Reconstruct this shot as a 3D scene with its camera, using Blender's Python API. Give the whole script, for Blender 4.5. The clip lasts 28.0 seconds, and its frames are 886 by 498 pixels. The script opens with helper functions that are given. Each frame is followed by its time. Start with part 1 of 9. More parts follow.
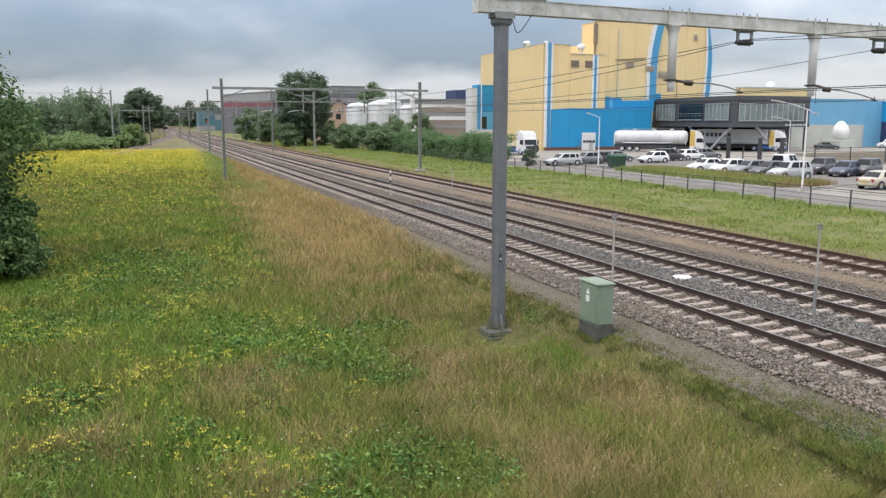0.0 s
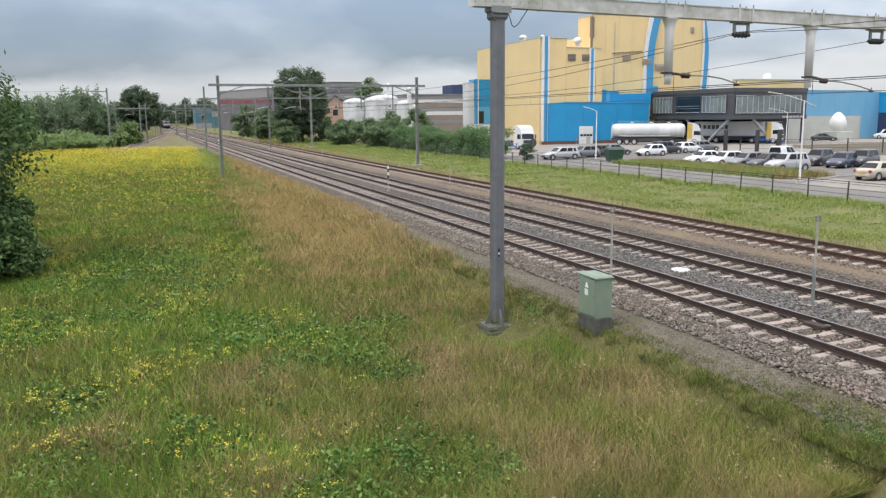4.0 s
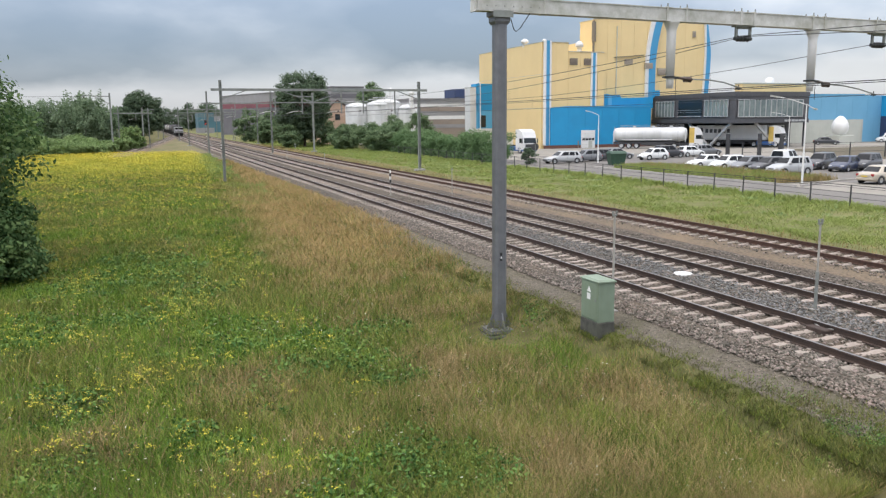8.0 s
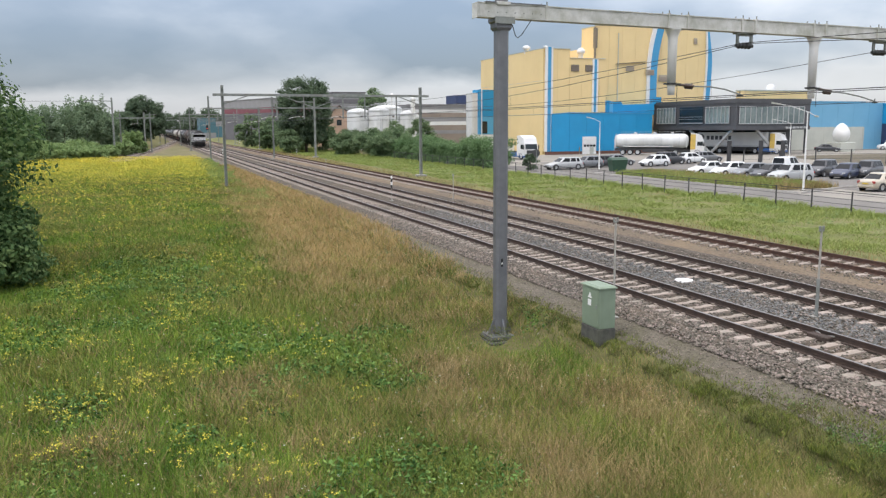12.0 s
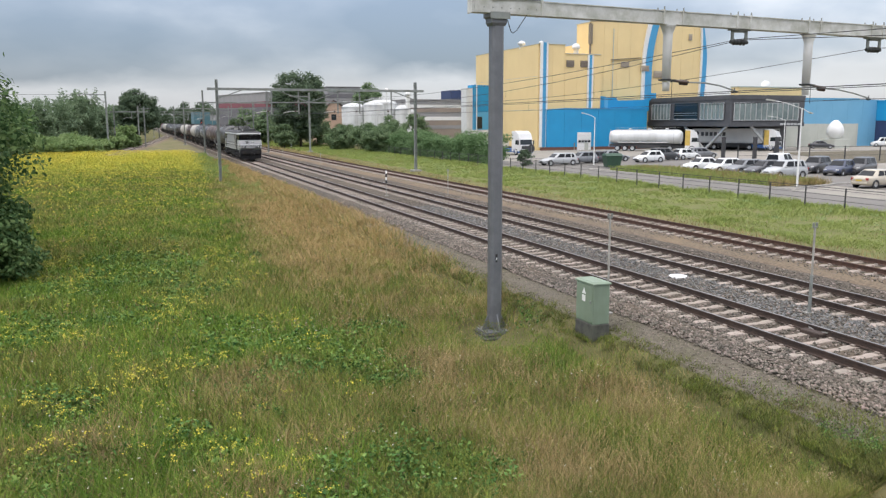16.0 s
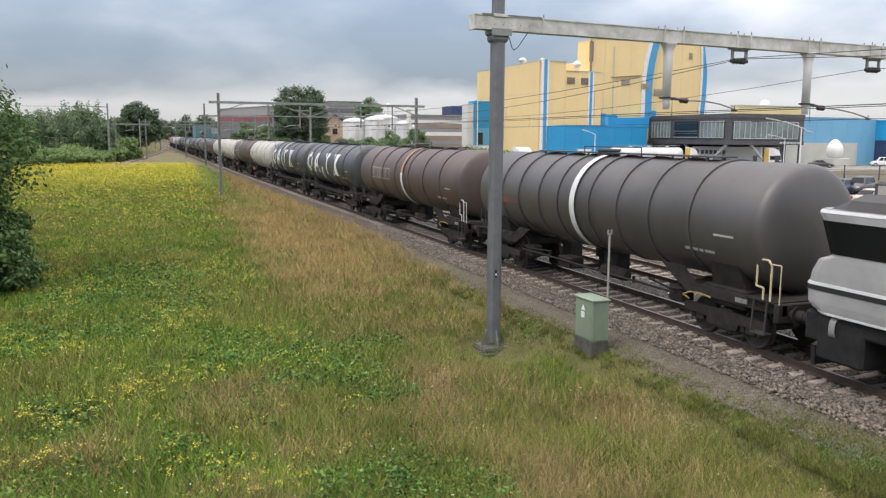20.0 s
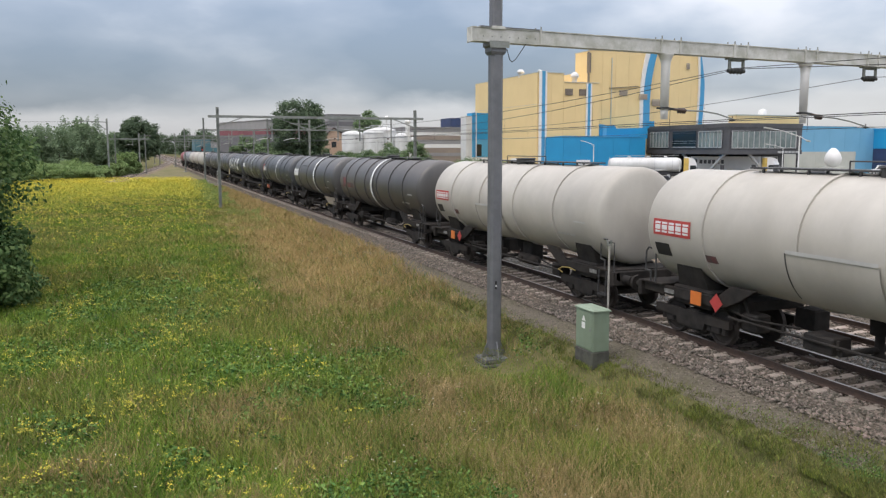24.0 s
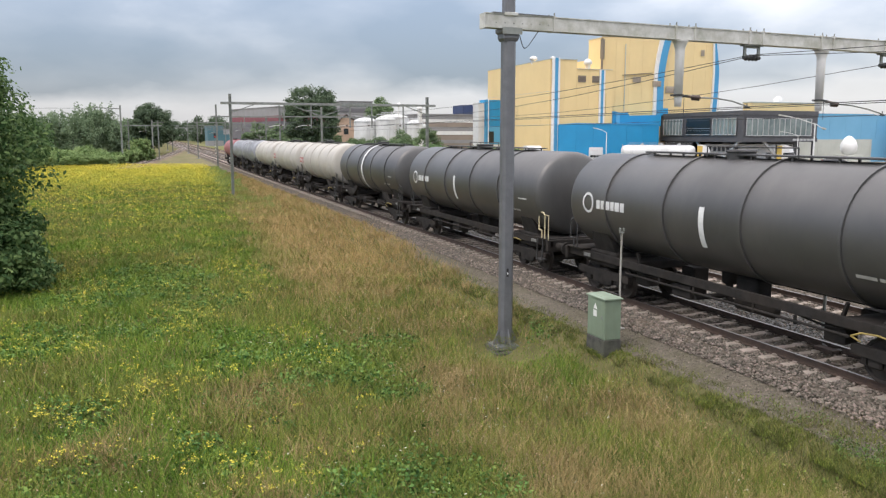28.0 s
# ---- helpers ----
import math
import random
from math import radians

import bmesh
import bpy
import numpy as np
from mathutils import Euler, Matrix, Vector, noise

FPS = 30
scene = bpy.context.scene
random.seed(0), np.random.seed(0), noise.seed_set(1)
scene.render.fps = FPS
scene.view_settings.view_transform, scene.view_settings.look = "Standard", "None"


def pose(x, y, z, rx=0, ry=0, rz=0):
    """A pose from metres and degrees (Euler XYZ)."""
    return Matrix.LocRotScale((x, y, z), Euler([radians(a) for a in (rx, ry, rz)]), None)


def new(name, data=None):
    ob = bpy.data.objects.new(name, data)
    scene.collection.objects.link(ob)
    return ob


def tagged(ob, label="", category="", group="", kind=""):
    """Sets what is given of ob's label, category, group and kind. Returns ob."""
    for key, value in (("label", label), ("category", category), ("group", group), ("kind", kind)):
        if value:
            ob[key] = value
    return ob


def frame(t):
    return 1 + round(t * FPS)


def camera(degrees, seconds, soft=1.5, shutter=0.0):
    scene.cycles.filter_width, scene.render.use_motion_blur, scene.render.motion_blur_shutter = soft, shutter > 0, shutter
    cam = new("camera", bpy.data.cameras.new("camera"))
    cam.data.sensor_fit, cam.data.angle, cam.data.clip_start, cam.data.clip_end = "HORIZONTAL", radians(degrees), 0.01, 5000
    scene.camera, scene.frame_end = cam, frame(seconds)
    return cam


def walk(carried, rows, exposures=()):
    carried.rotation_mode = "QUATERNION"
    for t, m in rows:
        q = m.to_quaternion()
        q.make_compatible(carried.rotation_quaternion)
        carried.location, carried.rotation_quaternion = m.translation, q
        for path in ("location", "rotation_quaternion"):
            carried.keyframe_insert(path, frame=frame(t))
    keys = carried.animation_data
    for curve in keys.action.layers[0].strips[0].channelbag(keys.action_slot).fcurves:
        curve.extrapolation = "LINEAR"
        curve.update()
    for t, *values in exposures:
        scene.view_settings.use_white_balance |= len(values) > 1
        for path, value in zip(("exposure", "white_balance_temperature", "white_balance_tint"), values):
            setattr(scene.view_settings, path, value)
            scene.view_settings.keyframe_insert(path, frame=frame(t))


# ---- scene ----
# hand-held camera that stays in one place and only turns a little
cam = camera(58.0, 28.0, soft=1.3)
EYE = (0.0, 0.0, 4.904)
# seconds, yaw, pitch, roll in degrees
TURNS = [
    (0, -20.86, -9.06, -0.02),
    (0.5, -20.32, -9.37, 0.33),
    (1, -20.24, -9.47, -0.16),
    (1.5, -21.09, -8.64, -0.96),
    (2, -21.14, -8.68, -1.42),
    (2.5, -21.09, -9.49, -0.90),
    (3, -21.41, -9.31, 0.10),
    (3.5, -21.16, -9.48, 0.38),
    (5.5, -21.01, -8.74, 0.75),
    (6, -21.13, -8.60, 0.44),
    (6.5, -21.01, -8.57, 0.26),
    (7, -21.20, -8.52, 0.40),
    (7.5, -20.96, -8.82, 0.54),
    (8, -20.92, -9.11, 0.60),
    (8.5, -21.17, -9.49, 0.84),
    (9, -21.23, -9.16, 0.78),
    (9.5, -20.98, -8.83, 0.89),
    (10, -20.92, -8.97, 1.03),
    (10.5, -20.92, -9.03, 1.05),
    (11, -20.93, -8.89, 0.67),
    (11.5, -20.81, -8.66, 0.36),
    (12, -20.82, -8.70, 0.40),
    (12.5, -20.94, -8.48, 0.17),
    (14.5, -21.00, -9.12, 0.00),
    (15, -21.33, -9.12, -0.15),
    (15.5, -21.32, -8.88, -0.00),
    (16, -21.18, -9.04, 0.17),
    (16.5, -21.09, -9.07, 0.25),
    (17, -21.09, -9.04, 0.25),
    (17.5, -20.98, -8.97, 0.15),
    (18, -20.96, -8.95, 0.17),
    (18.5, -20.89, -8.95, 0.21),
    (19, -20.73, -8.94, 0.15),
    (19.5, -20.81, -8.73, 0.18),
    (20, -21.13, -7.96, -0.40),
    (20.5, -21.53, -7.51, -0.43),
    (21, -21.43, -7.76, -0.46),
    (21.5, -21.62, -7.28, -0.30),
    (23.5, -20.97, -7.14, -0.12),
    (24, -21.21, -7.11, 0.09),
    (24.5, -20.86, -8.15, 0.38),
    (25, -20.52, -8.44, 0.45),
    (25.5, -20.81, -9.13, 0.42),
    (26, -20.83, -8.54, 0.38),
    (26.5, -20.69, -8.46, 0.29),
    (27, -19.99, -8.30, -0.44),
    (27.5, -19.61, -8.48, 0.08),
    (28, -20.35, -8.02, -0.01),
]
walk(cam, [(t, pose(*EYE, 90 + pitch, roll, yaw)) for t, yaw, pitch, roll in TURNS],
     [(0.0, -0.21, 6400, 12.5), (19.5, -0.21, 6400, 12.5), (20.0, -0.16, 6600, 14.0), (21.2, -0.16, 6600, 14.0), (23.6, -0.36, 6500, 13.5), (24.4, -0.34, 6500, 13.5), (25.6, -0.13, 6600, 14.0), (28.0, -0.11, 6600, 14.0)])

# ---- overcast sky and a wide, weak sun ----
def node(tree, kind, at=(0, 0), **sets):
    n = tree.nodes.new(kind)
    n.location = at
    for k, v in sets.items():
        n.inputs[k].default_value = v
    return n


def mathn(tree, op, a=None, b=None):
    n = tree.nodes.new("ShaderNodeMath")
    n.operation = op
    for i, v in enumerate((a, b)):
        if v is None:
            continue
        if isinstance(v, (int, float)):
            n.inputs[i].default_value = v
        else:
            tree.links.new(v, n.inputs[i])
    return n.outputs[0]


def ramp(tree, fac, stops):
    n = tree.nodes.new("ShaderNodeValToRGB")
    e = n.color_ramp.elements
    while len(e) < len(stops):
        e.new(0.5)
    for el, (p, c) in zip(e, stops):
        el.position, el.color = p, (*c, 1)
    tree.links.new(fac, n.inputs[0])
    return n.outputs[0]


def mixc(tree, fac, a, b, mode="MIX"):
    n = tree.nodes.new("ShaderNodeMix")
    n.data_type, n.blend_type = "RGBA", mode
    for sock, v in ((n.inputs[0], fac), (n.inputs[6], a), (n.inputs[7], b)):
        if isinstance(v, (int, float)):
            sock.default_value = v
        elif isinstance(v, tuple):
            sock.default_value = (*v, 1)
        else:
            tree.links.new(v, sock)
    return n.outputs[2]


SUN_EL, SUN_AZ = radians(56), radians(250)
world = bpy.data.worlds.new("overcast")
scene.world = world
world.use_nodes = True
wt = world.node_tree
wt.nodes.clear()
sky = wt.nodes.new("ShaderNodeTexSky")
sky.sky_type, sky.sun_disc, sky.sun_elevation, sky.sun_rotation = "NISHITA", False, SUN_EL, SUN_AZ
tc = wt.nodes.new("ShaderNodeTexCoord")
sep = wt.nodes.new("ShaderNodeSeparateXYZ")
wt.links.new(tc.outputs["Generated"], sep.inputs[0])
up = mathn(wt, "MAXIMUM", sep.outputs[2], 0.0)
# rolling overcast: soft puffs, flattened towards the horizon
mp_ = node(wt, "ShaderNodeMapping")
mp_.inputs["Scale"].default_value = (1.0, 1.0, 2.3)
mp_.inputs["Location"].default_value = (0.35, 0.1, 0.0)
wt.links.new(tc.outputs["Generated"], mp_.inputs[0])
n1 = node(wt, "ShaderNodeTexNoise", Scale=2.1, Detail=4.0, Roughness=0.48)
n2 = node(wt, "ShaderNodeTexNoise", Scale=6.5, Detail=5.0, Roughness=0.5)
wt.links.new(mp_.outputs[0], n1.inputs["Vector"])
wt.links.new(mp_.outputs[0], n2.inputs["Vector"])
puff = mathn(wt, "ADD", mathn(wt, "MULTIPLY", n1.outputs[0], 2.0), mathn(wt, "MULTIPLY", n2.outputs[0], 0.9))
puff = mathn(wt, "SUBTRACT", puff, 0.92)
# a heavier bank of cloud low over the land
bank = ramp(wt, up, [(0.03, (0, 0, 0)), (0.08, (1, 1, 1)), (0.12, (1, 1, 1)), (0.22, (0, 0, 0))])
side = ramp(wt, mathn(wt, "ADD", mathn(wt, "MULTIPLY", sep.outputs[0], 0.5), 0.5), [(0.44, (0.45, 0.45, 0.45)), (0.56, (1, 1, 1)), (0.68, (1, 1, 1)), (0.80, (0.3, 0.3, 0.3))])
puff = mathn(wt, "SUBTRACT", puff, mathn(wt, "MULTIPLY", mathn(wt, "MULTIPLY", bank, side), 0.32))
# the deck is thinner towards the east
puff = mathn(wt, "ADD", puff, mathn(wt, "MULTIPLY", sep.outputs[0], 0.36))
deck = ramp(wt, puff, [(0.20, (0.225, 0.280, 0.355)), (0.45, (0.315, 0.365, 0.435)), (0.66, (0.48, 0.52, 0.575)), (0.90, (0.74, 0.75, 0.77))])
# brighter strip of thin cloud at the horizon
wob = mathn(wt, "ADD", up, mathn(wt, "MULTIPLY", mathn(wt, "SUBTRACT", n2.outputs[0], 0.5), 0.075))
low = ramp(wt, wob, [(0.0, (0.9, 0.9, 0.9)), (0.036, (0.8, 0.8, 0.8)), (0.058, (0, 0, 0))])
deck = mixc(wt, low, deck, (0.86, 0.88, 0.91))
# neutral white where the deck is lit from above
high = ramp(wt, up, [(0.28, (0, 0, 0)), (0.55, (1, 1, 1))])
deck = mixc(wt, high, deck, (0.60, 0.578, 0.55))
bg = wt.nodes.new("ShaderNodeBackground")
wt.links.new(mixc(wt, 0.96, sky.outputs[0], deck), bg.inputs[0])
# an overcast sky is about three times as bright overhead as at the horizon
wt.links.new(mathn(wt, "ADD", mathn(wt, "MULTIPLY", up, 4.0), 0.72), bg.inputs[1])
wo = wt.nodes.new("ShaderNodeOutputWorld")
wt.links.new(bg.outputs[0], wo.inputs[0])

sun = new("sun", bpy.data.lights.new("sun", "SUN"))
sun.data.energy, sun.data.angle, sun.data.color = 1.1, radians(18), (1.0, 0.93, 0.83)
sun.matrix_world = pose(0, 0, 60, 90 - math.degrees(SUN_EL), 0, 180 - math.degrees(SUN_AZ))


# ---- materials ----
def mat(name, c1, c2=None, scale=2.0, rough=0.7, metal=0.0, bump=0.0, bscale=30.0, grime=None, gscale=0.4, gamount=0.5,
        streak=0.0, vary=0.0, island=0.0, coat=0.0, detail=5.0):
    """Two tones in patches, a second scale of dirt, fine relief, and a shift from piece to piece."""
    m = bpy.data.materials.new(name)
    m.use_nodes = True
    t = m.node_tree
    b = t.nodes["Principled BSDF"]
    b.inputs["Roughness"].default_value, b.inputs["Metallic"].default_value = rough, metal
    if coat:
        b.inputs["Coat Weight"].default_value, b.inputs["Coat Roughness"].default_value = coat, 0.1
    tco = t.nodes.new("ShaderNodeTexCoord")
    pos = tco.outputs["Object"]
    if streak:
        mp = t.nodes.new("ShaderNodeMapping")
        mp.inputs["Scale"].default_value = (1, 1, streak)
        t.links.new(pos, mp.inputs[0])
        gpos = mp.outputs[0]
    else:
        gpos = pos
    c2 = c2 or tuple(x * 0.82 for x in c1)
    n = node(t, "ShaderNodeTexNoise", Scale=scale, Detail=detail, Roughness=0.6)
    t.links.new(pos, n.inputs["Vector"])
    col = ramp(t, n.outputs[0], [(0.36, c2), (0.64, c1)])
    if grime:
        g = node(t, "ShaderNodeTexNoise", Scale=gscale, Detail=7.0, Roughness=0.65)
        t.links.new(gpos, g.inputs["Vector"])
        fac = ramp(t, g.outputs[0], [(0.42, (0, 0, 0)), (0.72, (gamount,) * 3)])
        col = mixc(t, fac, col, grime)
    if vary or island:
        if island:
            rnd = t.nodes.new("ShaderNodeNewGeometry").outputs["Random Per Island"]
        else:
            rnd = t.nodes.new("ShaderNodeObjectInfo").outputs["Random"]
        a = vary or island
        h = t.nodes.new("ShaderNodeHueSaturation")
        t.links.new(mathn(t, "ADD", mathn(t, "MULTIPLY", rnd, 2 * a), 1 - a), h.inputs["Value"])
        t.links.new(mathn(t, "ADD", mathn(t, "MULTIPLY", rnd, -0.12 * a), 0.5 + 0.06 * a), h.inputs["Hue"])
        t.links.new(col, h.inputs["Color"])
        col = h.outputs[0]
    t.links.new(col, b.inputs["Base Color"])
    if bump:
        k = node(t, "ShaderNodeTexNoise", Scale=bscale, Detail=4.0, Roughness=0.6)
        t.links.new(pos, k.inputs["Vector"])
        bn = node(t, "ShaderNodeBump", Strength=bump, Distance=0.02)
        t.links.new(k.outputs[0], bn.inputs["Height"])
        t.links.new(bn.outputs[0], b.inputs["Normal"])
    return m


def glassy(name, c, rough=0.08):
    m = bpy.data.materials.new(name)
    m.use_nodes = True
    b = m.node_tree.nodes["Principled BSDF"]
    b.inputs["Base Color"].default_value = (*c, 1)
    b.inputs["Roughness"].default_value = rough
    b.inputs["IOR"].default_value = 1.5
    return m


def glow(name, c, strength):
    m = bpy.data.materials.new(name)
    m.use_nodes = True
    b = m.node_tree.nodes["Principled BSDF"]
    b.inputs["Base Color"].default_value = (*c, 1)
    b.inputs["Emission Color"].default_value = (*c, 1)
    b.inputs["Emission Strength"].default_value = strength
    return m


def leafy(name, c1, c2, island=0.3, c3=None, scale=0.15, through_light=0.0):
    """Leaves and blades: a rough surface; through_light is the share of light that passes the leaf."""
    m = mat(name, c1, c2, scale=scale, rough=0.6, island=island, grime=c3, gscale=0.6, gamount=0.6, detail=3.0)
    b = m.node_tree.nodes["Principled BSDF"]
    b.inputs["Specular IOR Level"].default_value = 0.08
    if through_light:
        t = m.node_tree
        tl = t.nodes.new("ShaderNodeBsdfTranslucent")
        t.links.new(b.inputs["Base Color"].links[0].from_socket, tl.inputs["Color"])
        mx = t.nodes.new("ShaderNodeMixShader")
        mx.inputs[0].default_value = through_light
        t.links.new(b.outputs[0], mx.inputs[1])
        t.links.new(tl.outputs[0], mx.inputs[2])
        t.links.new(mx.outputs[0], t.nodes["Material Output"].inputs["Surface"])
    return m


M = {}
M["soil"] = mat("soil", (0.125, 0.115, 0.05), (0.075, 0.08, 0.03), scale=1.6, rough=0.95, bump=0.6, bscale=6, grime=(0.16, 0.13, 0.075), gscale=0.12)
M["verge"] = mat("verge", (0.16, 0.165, 0.07), (0.115, 0.13, 0.05), scale=0.8, rough=0.95, bump=0.8, bscale=5, grime=(0.23, 0.20, 0.10), gscale=0.16)
M["path"] = mat("path", (0.175, 0.153, 0.122), (0.100, 0.089, 0.068), scale=7.0, rough=0.95, bump=0.8, bscale=30, grime=(0.085, 0.085, 0.045), gscale=0.8, gamount=0.7)
# the dark second tone of ballast paints in shade between the stones
M["ballast"] = mat("ballast", (0.140, 0.124, 0.103), (0.045, 0.039, 0.033), scale=13.0, rough=0.95, bump=1.0, bscale=14, grime=(0.17, 0.13, 0.092), gscale=0.25, gamount=0.5, detail=2.0)
M["ballast_old"] = mat("ballast_old", (0.20, 0.162, 0.12), (0.105, 0.085, 0.065), scale=12.0, rough=0.95, bump=1.0, bscale=14, grime=(0.24, 0.18, 0.115), gscale=0.2, gamount=0.7, detail=2.0)
for k in ("soil", "verge", "path", "ballast", "ballast_old"):
    M[k].node_tree.nodes["Principled BSDF"].inputs["Specular IOR Level"].default_value = 0.06
M["stone_grey"] = mat("stone_grey", (0.17, 0.172, 0.165), (0.075, 0.076, 0.074), scale=5.0, rough=0.9, island=0.5, grime=(0.14, 0.12, 0.095), gscale=0.3, gamount=0.4)
M["stone"] = mat("stone", (0.192, 0.168, 0.137), (0.074, 0.065, 0.052), scale=5.0, rough=0.9, island=0.65, grime=(0.18, 0.142, 0.102), gscale=0.3, gamount=0.45)
M["sleeper"] = mat("sleeper", (0.36, 0.315, 0.27), (0.27, 0.235, 0.195), scale=6, rough=0.9, bump=0.3, bscale=40, grime=(0.25, 0.18, 0.14), gscale=1.5, gamount=0.6, vary=0.16)
M["rail_side"] = mat("rail_side", (0.062, 0.042, 0.032), (0.036, 0.026, 0.021), scale=8, rough=0.85, bump=0.3, grime=(0.085, 0.050, 0.034), gscale=0.7)
M["rail_rust"] = mat("rail_rust", (0.095, 0.050, 0.033), (0.056, 0.032, 0.023), scale=8, rough=0.85, bump=0.3)
M["rail_head"] = mat("rail_head", (0.30, 0.28, 0.26), (0.22, 0.20, 0.18), scale=4, rough=0.32, metal=0.9)
M["galv"] = mat("galv", (0.185, 0.191, 0.203), (0.142, 0.147, 0.157), scale=3, rough=0.5, metal=0.3, bump=0.05, grime=(0.125, 0.13, 0.135), gscale=0.8, gamount=0.5, streak=0.15)
M["galv_light"] = mat("galv_light", (0.60, 0.60, 0.565), (0.50, 0.50, 0.465), scale=3, rough=0.65, metal=0.05, grime=(0.24, 0.24, 0.17), gscale=2.2, gamount=0.7, bump=0.08)
M["galv_old"] = mat("galv_old", (0.27, 0.29, 0.27), (0.20, 0.215, 0.20), scale=3, rough=0.65, metal=0.2, grime=(0.14, 0.13, 0.10), gscale=1.0)
M["galv_post"] = mat("galv_post", (0.40, 0.39, 0.35), (0.31, 0.30, 0.27), scale=3, rough=0.65, grime=(0.22, 0.19, 0.15), gscale=2.0, gamount=0.6)
M["wire"] = mat("wire", (0.05, 0.052, 0.05), (0.035, 0.038, 0.036), scale=4, rough=0.6, metal=0.3)
M["post_pale"] = mat("post_pale", (0.76, 0.76, 0.74), (0.68, 0.68, 0.66), scale=2, rough=0.6, grime=(0.52, 0.51, 0.46), gscale=1.2, gamount=0.4, streak=0.3)
M["insulator"] = mat("insulator", (0.09, 0.06, 0.045), (0.06, 0.04, 0.03), scale=20, rough=0.3)
M["concrete"] = mat("concrete", (0.33, 0.32, 0.30), (0.25, 0.245, 0.225), scale=4, rough=0.9, bump=0.3, grime=(0.15, 0.15, 0.11), gscale=1.5)
M["cab_green"] = mat("cab_green", (0.21, 0.275, 0.20), (0.185, 0.245, 0.175), scale=2.5, rough=0.55, grime=(0.15, 0.17, 0.12), gscale=2, gamount=0.45, streak=0.2)
M["concrete_dark"] = mat("concrete_dark", (0.10, 0.098, 0.085), (0.045, 0.045, 0.04), scale=4, rough=0.9, bump=0.3, grime=(0.07, 0.08, 0.045), gscale=2.0)
M["sand"] = mat("sand", (0.20, 0.165, 0.105), (0.135, 0.125, 0.065), scale=0.3, rough=0.95, bump=0.3, grime=(0.12, 0.14, 0.05), gscale=0.12, gamount=0.8)
M["sand"].node_tree.nodes["Principled BSDF"].inputs["Specular IOR Level"].default_value = 0.06
M["white"] = mat("white", (0.78, 0.78, 0.76), (0.70, 0.70, 0.68), scale=2, rough=0.5, grime=(0.5, 0.49, 0.45), gscale=1.0, gamount=0.35)
M["black"] = mat("black", (0.02, 0.02, 0.021), (0.013, 0.013, 0.014), scale=5, rough=0.6)
M["rubber"] = mat("rubber", (0.022, 0.022, 0.023), scale=9, rough=0.85)
M["asphalt"] = mat("asphalt", (0.16, 0.15, 0.135), (0.125, 0.117, 0.105), scale=0.5, rough=0.9, bump=0.2, bscale=30, grime=(0.17, 0.157, 0.135), gscale=0.15, gamount=0.6)
M["paving"] = mat("paving", (0.27, 0.25, 0.215), (0.21, 0.195, 0.17), scale=0.4, rough=0.92, bump=0.2, grime=(0.24, 0.22, 0.165), gscale=0.1)
M["kerb"] = mat("kerb", (0.42, 0.40, 0.37), scale=3, rough=0.9, bump=0.1)
# factory
M["yellow_clad"] = mat("yellow_clad", (0.78, 0.60, 0.30), (0.74, 0.565, 0.28), scale=0.25, rough=0.55, grime=(0.62, 0.47, 0.23), gscale=0.22, gamount=0.3, streak=0.2)
M["blue_clad"] = mat("blue_clad", (0.014, 0.29, 0.55), (0.013, 0.265, 0.515), scale=0.3, rough=0.45, grime=(0.02, 0.22, 0.42), gscale=0.2, gamount=0.4)
M["blue_pale"] = mat("blue_pale", (0.10, 0.38, 0.60), (0.09, 0.355, 0.57), scale=0.3, rough=0.5)
M["hall_blue"] = mat("hall_blue", (0.165, 0.40, 0.58), (0.15, 0.375, 0.55), scale=0.3, rough=0.5)
M["car_glass"] = glassy("car_glass", (0.012, 0.014, 0.016), 0.22)
M["car_glass"].node_tree.nodes["Principled BSDF"].inputs["Specular IOR Level"].default_value = 0.22
M["blue_trim"] = mat("blue_trim", (0.06, 0.30, 0.52), (0.05, 0.28, 0.49), scale=0.3, rough=0.5)
M["vent_pale"] = mat("vent_pale", (0.42, 0.36, 0.27), (0.36, 0.31, 0.24), scale=3, rough=0.7)
M["beige_clad"] = mat("beige_clad", (0.50, 0.51, 0.45), (0.44, 0.455, 0.40), scale=0.4, rough=0.6)
M["teal_clad"] = mat("teal_clad", (0.075, 0.17, 0.20), (0.06, 0.145, 0.175), scale=0.3, rough=0.6)
M["dark_clad"] = mat("dark_clad", (0.075, 0.077, 0.085), (0.062, 0.064, 0.07), scale=0.6, rough=0.5, grime=(0.10, 0.10, 0.105), gscale=0.3)
M["navy"] = mat("navy", (0.03, 0.05, 0.12), scale=0.5, rough=0.6)
M["grey_clad"] = mat("grey_clad", (0.29, 0.285, 0.285), (0.25, 0.245, 0.245), scale=0.2, rough=0.7)
M["slate_clad"] = mat("slate_clad", (0.15, 0.145, 0.155), (0.125, 0.12, 0.13), scale=0.2, rough=0.7)
# red_clad is dulled towards purple: distance haze put into the colour
M["red_clad"] = mat("red_clad", (0.22, 0.075, 0.09), scale=0.3, rough=0.7)
M["brown_clad"] = mat("brown_clad", (0.30, 0.245, 0.20), (0.25, 0.205, 0.17), scale=0.3, rough=0.7)
M["brick"] = mat("brick", (0.52, 0.37, 0.27), (0.45, 0.31, 0.22), scale=2.0, rough=0.9, bump=0.3, grime=(0.48, 0.34, 0.24), gscale=0.5)
M["plinth"] = mat("plinth", (0.16, 0.075, 0.055), (0.12, 0.06, 0.045), scale=2.0, rough=0.9)
